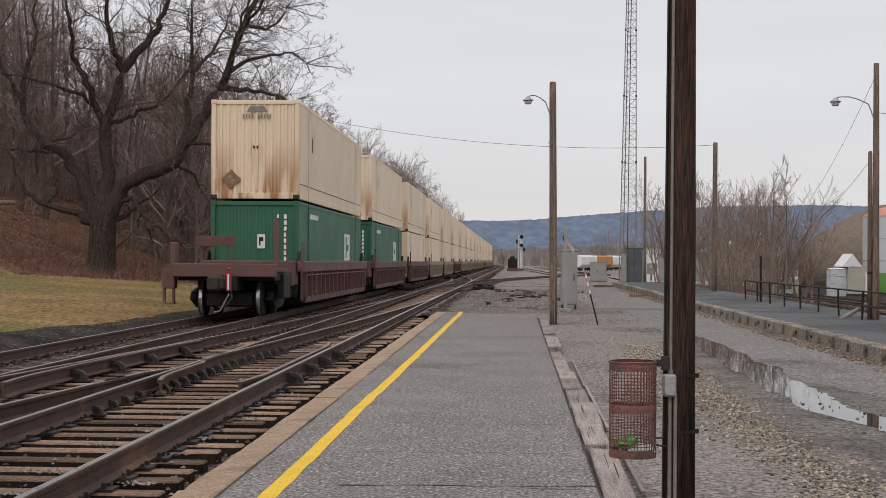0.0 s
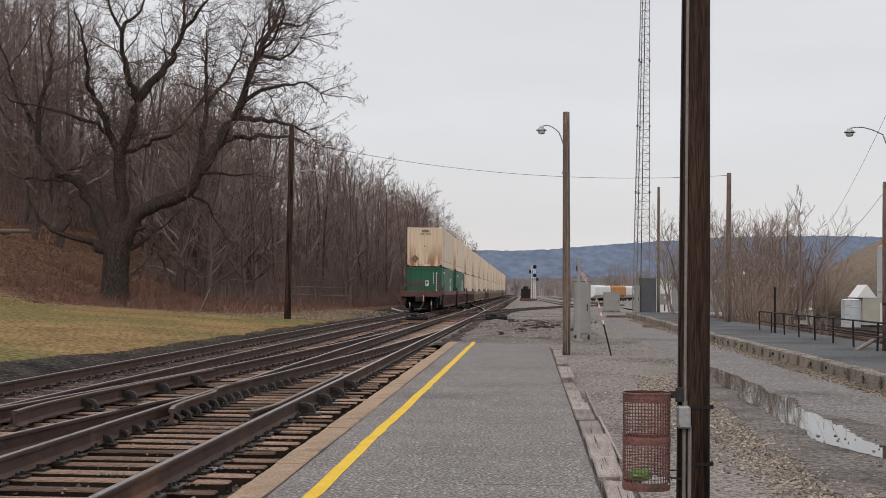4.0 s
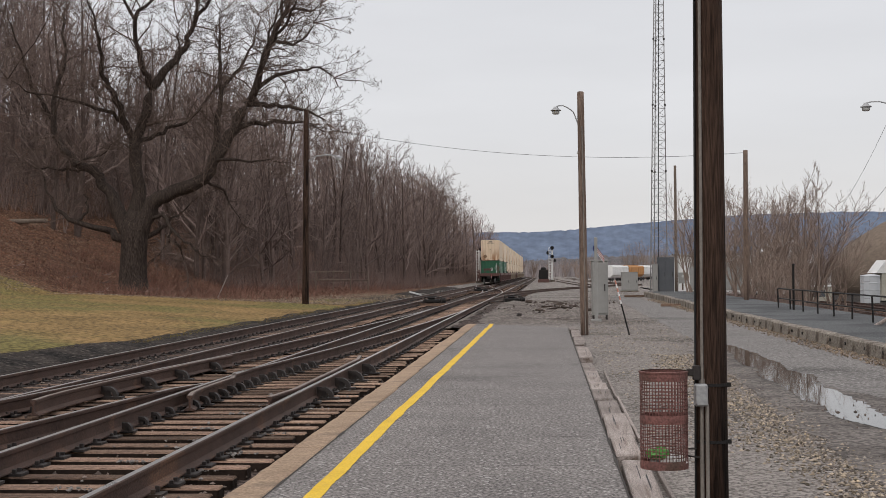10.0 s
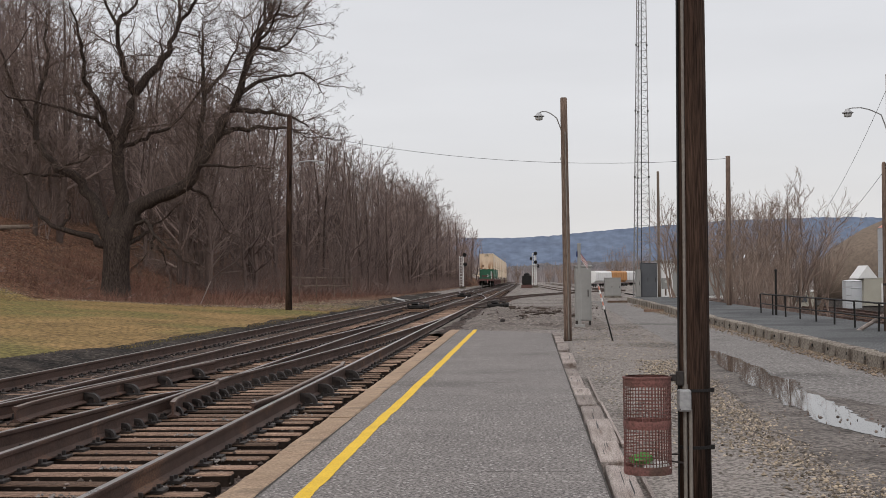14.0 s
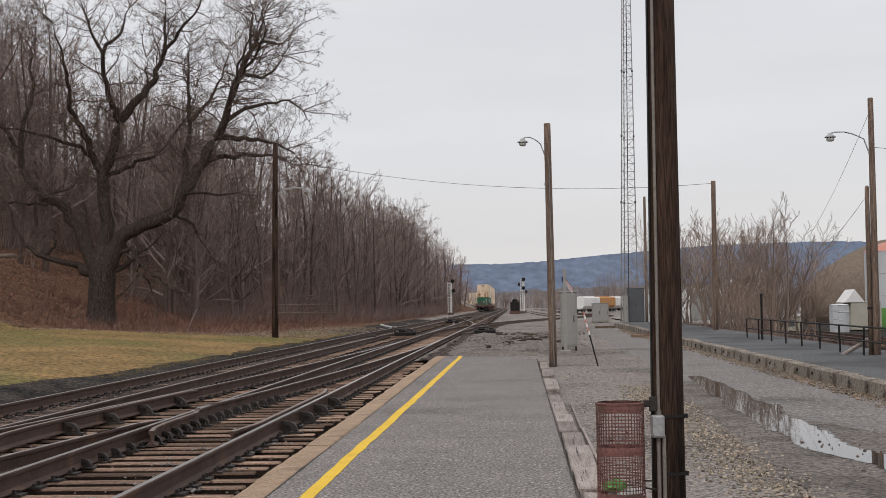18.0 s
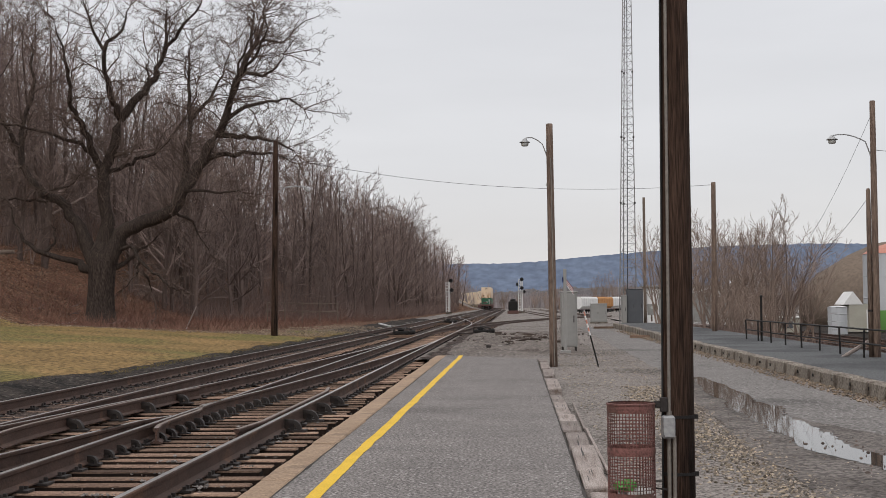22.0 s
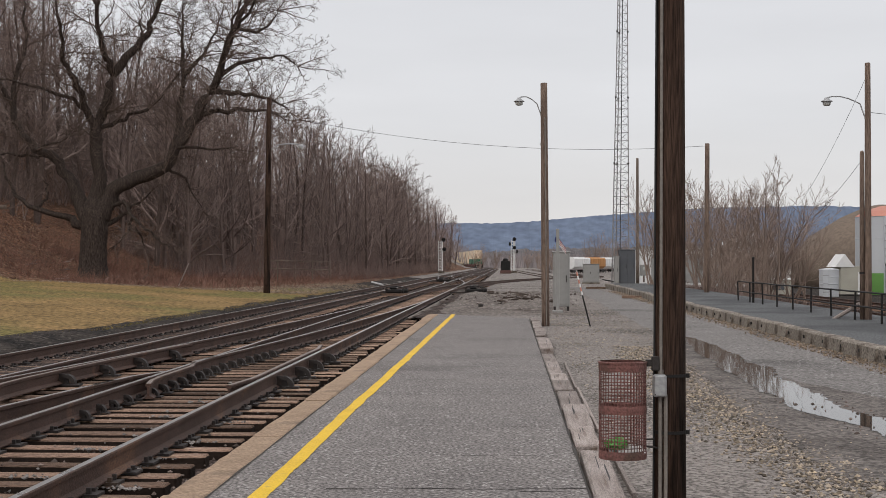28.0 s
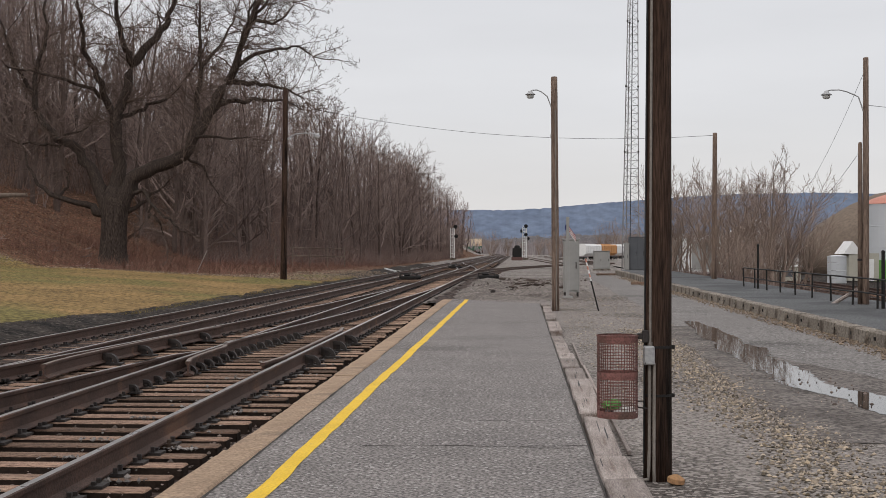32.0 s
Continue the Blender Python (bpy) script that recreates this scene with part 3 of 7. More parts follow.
plates = {near_track: Geo(), far_track: Geo(), cross_track: Geo()}
spikes = {near_track: Geo(), far_track: Geo(), cross_track: Geo()}
rest = {near_track: Geo(), far_track: Geo(), branch: Geo()}


def tie(parent, x0, x1, y, single):
    half = round((x1 - x0) / 2, 1)
    c = (x0 + x1) / 2 + rng.uniform(-0.06, 0.06)
    m = pose(c, y + rng.uniform(-0.03, 0.03), -0.208 + dip(y) + rng.uniform(-0.012, 0.0), 0, rng.uniform(-0.3, 0.3), rng.uniform(-0.8, 0.8))
    if single:
        if half not in HALVES:
            HALVES[half] = tie_mesh(half)
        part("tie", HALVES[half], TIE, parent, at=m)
    else:
        rest[parent].box(-half, half, -0.115, 0.115, -0.16, 0.0, 0, m)


def fix(parent, x, y):
    """A tie plate with its spikes where a rail crosses a tie."""
    z = -0.2 + dip(y)
    plates[parent].box(x - 0.17, x + 0.17, y - 0.095, y + 0.095, z - 0.01, z + 0.012)
    for dx in (-0.1, 0.1):
        for dy in (-0.06, 0.06):
            spikes[parent].box(x + dx - 0.016, x + dx + 0.016, y + dy - 0.016, y + dy + 0.016, z, z + 0.035 + rng.uniform(0, 0.025))


y = -6.0
while y < 190:
    a, b = track_a(y), track_b(y)
    long_tie = 9 < y < 60
    tie(near_track, (b if long_tie else a) - 1.3, a + 1.27 + rng.uniform(-0.05, 0.05), y, 6.5 < y < 74)
    if not long_tie and y < 9.5:
        tie(near_track, b - 1.3, min(b + 1.3, a - 1.35), y, False)
    if y < 90:
        for s in (-1, 1):
            fix(near_track, a + s * GAUGE, y)
            if y < 61:
                fix(cross_track, b + s * GAUGE, y)
    y += 0.53
y = -6.0
while y < 190:
    c = track_c(y)
    tie(far_track, c - 1.3, c + 1.3, y, 12 < y < 74)
    if y < 90:
        for s in (-1, 1):
            fix(far_track, c + s * GAUGE, y)
    y += 0.53
for y in span(72, 160, 0.6):
    tie(branch, track_d(y) - 1.3, track_d(y) + 1.3, y, False)
for tr in plates:
    part("tie_plates", plates[tr], STEELDK, tr, kind="stuff")
    part("spikes", spikes[tr], STEELDK, tr, kind="stuff")
for tr in rest:
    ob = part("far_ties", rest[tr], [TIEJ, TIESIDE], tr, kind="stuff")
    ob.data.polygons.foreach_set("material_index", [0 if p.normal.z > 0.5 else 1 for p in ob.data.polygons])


# ---- loose stones ----
def stones(name, n, where, size, mat, label, seed):
    """Loose stones as one mesh; where(k numbers in 0..1, k numbers) gives x, y, z arrays."""
    r = np.random.RandomState(seed)
    x, y, z = where(r.rand(n), r.rand(n), r)
    base = np.array([(1, 0, 0), (-1, 0, 0), (0, 1, 0), (0, -1, 0), (0, 0, 1), (0, 0, -1)], float)
    s = size * (0.5 + r.rand(n, 1, 1) ** 2 * 1.3) * (0.7 + 0.6 * r.rand(n, 6, 1))
    v = base[None] * s * np.array([1, 1, 0.62])
    a = r.rand(n) * 6.28
    ca, sa = np.cos(a)[:, None], np.sin(a)[:, None]
    vx, vy = v[:, :, 0] * ca - v[:, :, 1] * sa, v[:, :, 0] * sa + v[:, :, 1] * ca
    v = np.stack([vx + x[:, None], vy + y[:, None], v[:, :, 2] * (0.5 + r.rand(n, 1)) + z[:, None] + size * 0.1], 2).reshape(-1, 3)
    f = np.array([(0, 2, 4), (2, 1, 4), (1, 3, 4), (3, 0, 4), (2, 0, 5), (1, 2, 5), (3, 1, 5), (0, 3, 5)])
    f = (f[None] + 6 * np.arange(n)[:, None, None]).reshape(-1, 3)
    me = bpy.data.meshes.new(name)
    me.from_pydata(v.tolist(), [], f.tolist())
    me.materials.append(mat)
    return tagged(new(name, me), label, "stones", kind="stuff")


STONE = surf("pale_stones", (0.33, 0.26, 0.18), (0.21, 0.185, 0.165), 9.0, 0.92, bump=0.2, fine=50, rand=0.75, island=True)
STONED = surf("ballast_stones", (0.19, 0.15, 0.13), (0.13, 0.1, 0.088), 0.8, 0.92, bump=0.2, fine=50, rand=0.6, island=True)
STONEG = surf("grey_chippings", (0.24, 0.218, 0.205), (0.17, 0.154, 0.145), 0.8, 0.92, bump=0.2, fine=50, rand=0.5, island=True)


def on_bed(u, v, r):
    y = 6 + 60 * v ** 1.8
    x = -8.9 + 6.6 * u
    return x, y, np.where(x < -6.2, -0.212, -0.285) + 0.07 * r.rand(len(x)) ** 3


def on_shoulder(u, v, r):
    y = 8 + 70 * v ** 1.5
    x = -9.3 + 1.1 * u
    return x, y, np.full_like(x, -0.27)


def on_band(u, v, r):
    y = 6.5 + 20 * v ** 1.3
    x = 2.24 + 0.55 * (r.rand(len(u)) + r.rand(len(u)) - 1) + 0.1 * np.sin(y * 1.3)
    return x, y, np.full_like(x, -0.115)


def on_yard(u, v, r):
    y = 5.5 + 34 * v ** 1.6
    x = 0.8 + 4.8 * u ** 1.6
    return x, y, np.full_like(x, -0.125)


def beyond(u, v, r):
    y = 37 + 55 * v ** 1.4
    x = -2.5 + 6.5 * u
    return x, y, np.full_like(x, -0.12) - 0.0012 * np.maximum(0, y - 40)


stones("ballast_stones", 11500, on_bed, 0.019, STONED, "loose dark ballast stones between the ties", 1)
stones("ballast_stones", 5000, on_shoulder, 0.022, STONED, "loose ballast stones on the track shoulder", 2)
stones("cinder_stones", 5000, lambda u, v, r: (-9.0 - 1.5 * u, 16 + 50 * v ** 1.3, np.full_like(u, -0.2) - 0.1 * (u < 0.3)), 0.026, surf("cinder_lumps", (0.03, 0.027, 0.026), (0.05, 0.045, 0.043), 2, 0.95, bump=0.2, rand=0.7, island=True), "black cinder lumps beside the far track", 6)
stones("dirt_lumps", 420, lambda u, v, r: (0.2 + 1.0 * r.randn(len(u)), 50 + 20 * v, np.full_like(u, -0.06)), 0.05, surf("brown_dirt_lumps", (0.1, 0.08, 0.07), (0.07, 0.055, 0.048), 2, 0.95, bump=0.2, rand=0.6, island=True), "brown dirt lumps on the gravel", 16)


def on_ties(u, v, r):
    y = 7 + 0.53 * np.floor(26 * v ** 1.4) + 0.06 * r.randn(len(u))
    x = -3.35 + 0.9 * np.sin(np.floor(y / 0.53) * 2.4) * 0.5 + 0.3 * r.randn(len(u)) * u
    return np.clip(x, -3.9, -2.75), y, np.full_like(x, -0.205)


stones("ballast_stones", 900, on_ties, 0.016, STONEG, "pale stone chips strewn over the ties", 61)


def damp_edge(u, v, r):
    y = 10 + 14 * v ** 1.2
    return 2.58 - 0.1 * (y < 15) + 0.22 * r.randn(len(u)), y, np.full_like(u, -0.118)


stones("damp_chippings", 4500, damp_edge, 0.012, surf("damp_chippings", (0.2, 0.168, 0.145), (0.13, 0.112, 0.1), 6, 0.9, bump=0.2, rand=0.5, island=True), "damp brown chippings beside the puddle", 71)
stones("pale_stones", 2600, lambda u, v, r: (0.95 + 2.4 * u, 11 + 34 * v, np.full_like(u, -0.118)), 0.013, STONE, "loose tan stones scattered on the yard", 81)
stones("pale_stones", 6000, on_band, 0.0145, STONE, "band of pale tan stones beside the road", 3)
stones("grey_chippings", 11000, on_yard, 0.0085, STONEG, "fine grey chippings on the yard", 4)
stones("grey_chippings", 7000, beyond, 0.018, STONEG, "loose stones past the platform's end", 5)

# ---- platform ----
g = Geo()
g.prism([(-1.84, -12), (0.5, -12), (0.5, 36.4), (-2.03, 39.6)], -0.35, 0.0)
solo("platform_floor", g, ASPHALT, "worn grey asphalt station platform with fine cracks", "platform", "structure")
rng = random.Random(4)
g = Geo()
left, right = [], []
for y in span(-6, 39.2, 0.1):
    w = 0.018 * noise.noise((y * 0.5, 1, 0)) + 0.012 * noise.noise((y * 1.3, 5, 0)) - 0.016 * math.exp(-((y - 13.5) / 2.2) ** 2)
    left.append((-1.638 + w + 0.006 * noise.noise((y * 7, 2, 0)), y))
    right.append((-1.522 + w + 0.014 * noise.noise((y * 1.9, 9, 0)) + 0.006 * noise.noise((y * 8, 4, 0)), y))
n = len(left)
g.add([(x, y, 0.004) for x, y in left] + [(x, y, 0.004) for x, y in right], [(i, n + i, n + i + 1, i + 1) for i in range(n - 1)])
solo("yellow_line", g, YELLOW, "yellow painted safety line along the platform edge", "painted line", "structure")

def worn_stone(x0, x1, length, z0, z1, seed):
    """A long kerb stone with chipped, rounded upper edges."""
    g, ys = Geo(), span(0, length, 0.09)
    n = 6
    for i, y in enumerate(ys):
        end = 0.02 * (i in (0, len(ys) - 1))
        a = 0.016 + 0.014 * max(0, noise.noise((y * 2.1, seed, 0))) + 0.03 * max(0, noise.noise((y * 5.3, seed, 7)) - 0.25) + end
        b = 0.014 + 0.012 * max(0, noise.noise((y * 2.4, seed, 3))) + 0.03 * max(0, noise.noise((y * 4.7, seed, 9)) - 0.25) + end
        h = z1 - 0.5 * end + 0.003 * noise.noise((y * 1.5, seed, 5))
        w = 0.004 * noise.noise((y * 1.1, seed, 2))
        g.v += [(x0 + w, y, z0), (x0 + w, y, h - a), (x0 + w + a, y, h), (x1 + w - b, y, h), (x1 + w, y, h - b), (x1 + w, y, z0)]
    m = len(ys)
    g.f = [(i * n + k, i * n + k + 1, (i + 1) * n + k + 1, (i + 1) * n + k) for i in range(m - 1) for k in range(n - 1)]
    g.f += [tuple(range(n))[::-1], tuple(range((m - 1) * n, m * n))]
    g.mi = [0] * len(g.f)
    return g


kerb = thing("platform_kerb", "tan concrete kerb stones along the platform edge", "kerb", kind="structure")
y = -9.3
while y < 39:
    L = 3.0
    w = rng.uniform(-0.012, 0.012)
    part("kerb_stone", worn_stone(-2.19, -1.915, min(L, 39.3 - y) - 0.014, -0.35, 0.012, y), KERB, kerb, at=pose(w - 0.0036 * (y - 8.6), y, rng.uniform(-0.006, 0.01), rng.uniform(-.05, .05), 0, rng.uniform(-0.12, 0.12)))
    y += L

edge = thing("timber_edging", "weathered grey timbers edging the platform", "timber", kind="structure")
y = -6.0
while y < 36:
    L = min(rng.choice((1.3, 1.9, 2.4, 2.6, 0.9)), 36.4 - y)
    w = rng.uniform(0.2, 0.25)
    t = part("timber", Geo().box(0.515, 0.515 + w, 0.015, L - rng.uniform(0.015, 0.05), -0.22, 0.004, 0.016), TIMBER, edge,
             at=pose(rng.uniform(-0.004, 0.03), y, rng.uniform(-0.035, 0.006), rng.uniform(-0.5, 0.5), rng.uniform(-2.5, 2.5), rng.uniform(-0.9, 0.6)))
    for k in range(rng.randint(1, 3)):
        a = rng.uniform(0.05, L * 0.6)
        x = rng.uniform(0.55, 0.68)
        part("split", Geo().prism([(x, a), (x + 0.006, a + 0.1), (x + 0.008, a + L * 0.3), (x + 0.002, a + L * 0.3)], 0.002, 0.0055), BLACKST, t, "dark split in the wood")
    y += L
lath = thing("edge_lath", "thin pale lath lying along the timber edging", "lath")
for a, b in ((9.4, 12.6), (13.0, 17.2), (17.3, 21.5)):
    part("lath", Geo().box(0, 0.03, 0, b - a, -0.04, 0.0, 0.004), TIMBER, lath, at=pose(0.825 + rng.uniform(-0.02, 0.02), a, -0.075, 0.2, 0, rng.uniform(-0.4, 0.4)))


# ---- wooden poles ----
def lamp_head(parent, m, s=0.68):
    h = part("lamp_head", Geo().lathe([(0.03 * s, 0.13 * s), (0.07 * s, 0.12 * s), (0.1 * s, 0.06 * s), (0.19 * s, 0.0), (0.2 * s, -0.025 * s), (0.17 * s, -0.02 * s)][::-1], 18), GALV, parent, "grey metal lamp shade", at=m, smooth=True)
    part("lamp_lens", Geo().lathe([(0.09 * s, -0.16 * s), (0.13 * s, -0.13 * s), (0.145 * s, -0.02 * s)], 16), GLASSLENS, h, "clear glass lamp bowl", smooth=True)
    return h


def wood_pole(name, x, y, z0, h, r0, r1, mat, label, lean=(0, 0)):
    t = thing(name, label, "pole", at=pose(x, y, z0, lean[1], lean[0], 0))
    prof = []
    k = 10
    for i in range(k + 1):
        u = i / k
        prof.append((r0 + (r1 - r0) * u + 0.004 * noise.noise((u * 7, x, y)), h * u - (0.3 if i == 0 else 0)))
    prof.append((r1 * 0.8, h + 0.012))
    part("shaft", Geo().lathe(prof, 18), mat, t, smooth=True)
    return t


def lamp_arm(t, top, side, reach, r=0.015):
    """A bent arm that ends in a lamp; side: -1 towards -x."""
    pts = [(0, 0, top - 0.75), (side * 0.09, 0, top - 0.45), (side * 0.18, 0, top - 0.2)]
    pts += [(side * (0.18 + (reach - 0.18) * u), 0, top - 0.2 + 0.18 * math.sin(u * 2.2)) for u in (0.15, 0.35, 0.6, 0.85, 1.0)]
    arm = part("arm", Geo().pipe(pts, r), GALV, t, "curved steel arm")
    lamp_head(arm, pose(pts[-1][0], 0, pts[-1][2] - 0.08))


near_pole = wood_pole("utility_pole", 0.949, 8.3, -0.1, 9.0, 0.100, 0.055, POLEDK, "dark creosoted wooden pole carrying a metal waste basket", (0.15, 0))
lamp_pole = wood_pole("lamp_post", 0.9, 34.66, -0.1, 6.05, 0.1, 0.085, POLE, "brown wooden lamp post with a bent arm", (-0.4, 0))
lamp_arm(lamp_pole, 5.75, -1, 0.62)
wood_pole("utility_pole", 8.75, 62, 0.1, 6.65, 0.12, 0.1, POLE, "plain brown wooden pole behind the platform", (0.3, 0))
left_pole = wood_pole("lamp_post", -11.5, 65.15, -0.15, 9.4, 0.16, 0.12, POLEDK, "dark wooden lamp post at the edge of the lawn", (0.7, 0))
right_pole = wood_pole("lamp_post", 8.4, 32.9, 0.0, 6.15, 0.085, 0.065, POLE, "brown wooden lamp post on the far platform")
lamp_arm(right_pole, 5.4, -1, 0.95)


# ---- yard side: access road, far platform, fence ----
def wavy_strip(name, x0, x1, y0, y1, z, mat, label, cat, seed, amp=0.25, step=0.8):
    g = Geo()
    ys = span(y0, y1, step)
    lo = [x0(y) + amp * noise.noise((y * 0.5, seed, 0)) + amp * 0.5 * noise.noise((y * 1.7, seed, 4)) for y in ys]
    hi = [x1(y) + amp * noise.noise((y * 0.5, seed, 9)) + amp * 0.5 * noise.noise((y * 1.7, seed, 7)) for y in ys]
    n = len(ys)
    g.add([(x, y, land(3, y) + z) for x, y in zip(lo, ys)] + [(x, y, land(3, y) + z) for x, y in zip(hi, ys)], [(i, n + i, n + i + 1, i + 1) for i in range(n - 1)])
    return solo(name, g, mat, label, cat, "structure")


ROADM = surf("fine_grey_road", (0.165, 0.152, 0.145), (0.205, 0.19, 0.181), 0.35, 0.9, bump=0.4, fine=20, grain=0.9, sharp=0.14, c3=(0.1, 0.092, 0.087), s3=0.25, t3=0.55, speck=(30, 0.93, (0.32, 0.31, 0.3)))
WETM = surf("wet_dark_gravel", (0.135, 0.118, 0.108), (0.165, 0.146, 0.135), 0.9, 0.88, bump=0.8, fine=22, depth=0.03, grain=1.0, sharp=0.12, c3=(0.09, 0.078, 0.071), s3=0.7, t3=0.5)
wavy_strip("access_road", lambda y: 2.9 + 0.012 * y, lambda y: 5.35, 4, 92, -0.015, ROADM, "grey dirt access road beside the far platform", "road", 3)

wavy_strip("damp_ground", lambda y: 2.72 - 0.25 * smoothstep(20, 13, y), lambda y: 3.75 + 0.9 * smoothstep(20, 14, y), 10.2, 27.5, -0.0115, WETM, "damp dark ground round the puddle", "mud", 23, 0.22, 0.15)


def puddle(name, y0, y1, mid, half, seed, label):
    g = Geo()
    ys = span(y0, y1, 0.06)
    lo, hi = [], []
    for y in ys:
        u = (y - y0) / (y1 - y0)
        w = (half + 0.3 * smoothstep(15.6, 13.6, y)) * (math.sin(math.pi * u) ** 0.45) * (0.8 + 0.5 * noise.noise((y * 0.6, seed, 0))) + 0.03
        c = mid(y) + 0.42 * smoothstep(15.8, 12.8, y) + 0.12 * noise.noise((y * 0.7, seed, 5))
        k = 0.35 + 0.65 * smoothstep(19, 14, y)
        lo.append((c - w + 0.07 * noise.noise((y * 3, seed, 1)) + 0.05 * k * noise.noise((y * 9, seed, 1)), y))
        hi.append((c + w + 0.1 * noise.noise((y * 3, seed, 2)) + 0.07 * k * noise.noise((y * 9, seed, 3)), y))
    n = len(ys)
    z = land(3, 10) - 0.006
    g.add([(x, y, z) for x, y in lo + hi], [(i, n + i, n + i + 1, i + 1) for i in range(n - 1)])
    return solo(name, g, WATER, label, "puddle", "structure")


puddle("puddle", 12.1, 29.5, lambda y: 3.28 + 0.028 * (y - 13), 0.36, 2.0, "long shallow rain puddle on the yard")
rng = random.Random(31)
g = Geo()
for k in range(60):
    y = rng.uniform(12.6, 17)
    x = 3.28 + 0.028 * (y - 13) + 0.42 * smoothstep(15.8, 12.8, y) + 0.5 * rng.uniform(-1, 1)
    s = 0.006 + 0.022 * rng.random() ** 3
    g.lathe([(s * 1.2, 0), (s, 0.01), (s * 0.4, 0.02)], 6, pose(x, y, land(3, 10) - 0.012, 0, 0, rng.uniform(0, 90)))
solo("pebbles", g, STONED, "dark pebbles breaking the puddle's surface", "pebbles", "stuff")

far_platform = thing("far_platform", "raised far platform with a grey tarmac top and concrete kerb", "platform", kind="structure")
part("tarmac", Geo().prism([(6.0, 8), (9.3, 8), (9.3, 88), (6.3, 88), (6.05, 50)], -0.35, 0.135), ASPHALT_R, far_platform, "grey-blue tarmac")
rng = random.Random(12)
y = 8.0
while y < 87:
    L = 2.35
    x = 5.78 + 0.25 * smoothstep(45, 86, y)
    part("kerb_block", Geo().box(0, 0.26, 0.02, L - 0.03, -0.5, 0.03, 0.03), OLDCON, far_platform, at=pose(x + rng.uniform(-0.02, 0.02), y, 0.12 + rng.uniform(-0.02, 0.012), rng.uniform(-0.3, 0.3), rng.uniform(-1, 1), rng.uniform(-0.5, 0.5) - (0.35 if y > 45 else 0)))
    y += L
for k in range(22):
    y = 14 + k * 1.5 + rng.uniform(-0.2, 0.2)
    part("drain_hole", Geo().box(-0.012, 0.02, -0.025, 0.025, -0.06, 0.0), BLACKST, far_platform, at=pose(5.765, y, 0.05))


def leaves_where(u, v, r):
    y = 16 + 60 * v ** 1.5
    return 5.2 + 0.6 * u ** 0.5, y, np.full_like(u, -0.1)


LEAFM = surf("dead_leaves", (0.26, 0.2, 0.145), (0.17, 0.13, 0.1), 3, 0.9, bump=0, rand=0.5, island=True)
stones("dead_leaves", 3600, leaves_where, 0.02, LEAFM, "dead leaves and stones along the far kerb", 8)

wavy_strip("dirt_shoulder", lambda y: track_a(y) + 1.2, lambda y: -2.1 + 0.3 * math.sin(y * 0.21), 39.5, 112, -0.012, BALLAST, "dark dirty ballast shoulder past the platform", "ballast", 41, 0.5, 0.7)
def heap(x, y):
    """Height of the dirt over the gravel."""
    e = smoothstep(-2.7, -1.6, x) * smoothstep(3.2, 1.2, x) * smoothstep(40.5, 46, y) * smoothstep(84, 66, y)
    return land(0, y) - 0.05 + e * (0.1 + 0.2 * max(0, noise.noise((x * 0.7, y * 0.22, 3))) + 0.12 * max(0, noise.noise((x * 1.9, y * 0.7, 6))) + 0.05 * noise.noise((x * 5, y * 2.4, 1)))


sheet("dirt_heap", span(-3.0, 3.4, 0.2), span(40.2, 86, 0.5), heap, surf("brown_dirt", (0.130, 0.109, 0.097), (0.182, 0.156, 0.140), 0.4, 0.95, bump=1.0, fine=12, depth=0.05, grain=1.0, sharp=0.12, c3=(0.085, 0.068, 0.058), s3=0.55, t3=0.54, speck=(18, 0.9, (0.28, 0.25, 0.23))), "uneven heaps of grey-brown dirt past the platform's end", "dirt", "structure")

fence = thing("railing", "black steel pipe railing along the far platform", "railing")
FY = [49.2 - 2.35 * k for k in range(17)]
for k, y in enumerate(FY):
    part("post", Geo().tube((8.05, y, 0.1), (8.05 + rng.uniform(-0.03, 0.03), y + rng.uniform(-0.08, 0.08), 0.8), 0.026, n=8), BLACKST, fence)
for z in (0.8, 0.46):
    for y0, y1 in zip(FY, FY[1:]):
        part("rail_bar", Geo().tube((8.05, y0, z + rng.uniform(-0.01, 0.01)), (8.05, y1, z + rng.uniform(-0.01, 0.01)), 0.022, n=6), BLACKST, fence)
tall = thing("steel_post", "tall black steel post beside the railing", "post", at=pose(8.1, 46.5, 0.1), group="black posts")
part("shaft", Geo().tube((0, 0, 0), (0, 0, 1.5), 0.04, n=10), BLACKST, tall)
part("cap", Geo().lathe([(0.05, 1.5), (0.05, 1.53), (0.02, 1.56)], 10), BLACKST, tall)
copy_thing(tall, pose(8.2, 30.5, -0.1))

# sunken yard behind the railing
sheet("yard_bed", span(9.35, 13, 0.5) + [16, 20, 30, 45], span(10, 150, 10), lambda x, y: land(x, y) + 0.02, CINDER, "dark ballast of the sunken yard tracks", "ballast", "structure")
lower = thing("railway_track", "rusty lower yard tracks behind the railing", "railway track", kind="structure")
for off in (11.5, 15.5, 19.5):
    for s in (-1, 1):
        pts = [(off + s * GAUGE + 0.02 * (y - 40), y, -0.8 + dip(y)) for y in span(12, 140, 16)]
        part("rail", Geo().sweep(RAIL, pts), RAILSIDE, lower)
g = Geo()
for off in (11.5, 15.5, 19.5):
    for y in span(14, 110, 0.75):
        x = off + 0.02 * (y - 40)
        g.box(x - 1.3, x + 1.3, y - 0.11, y + 0.11, -1.09 + dip(y), -0.985 + dip(y))
part("far_ties", g, TIEJ, lower, kind="stuff")


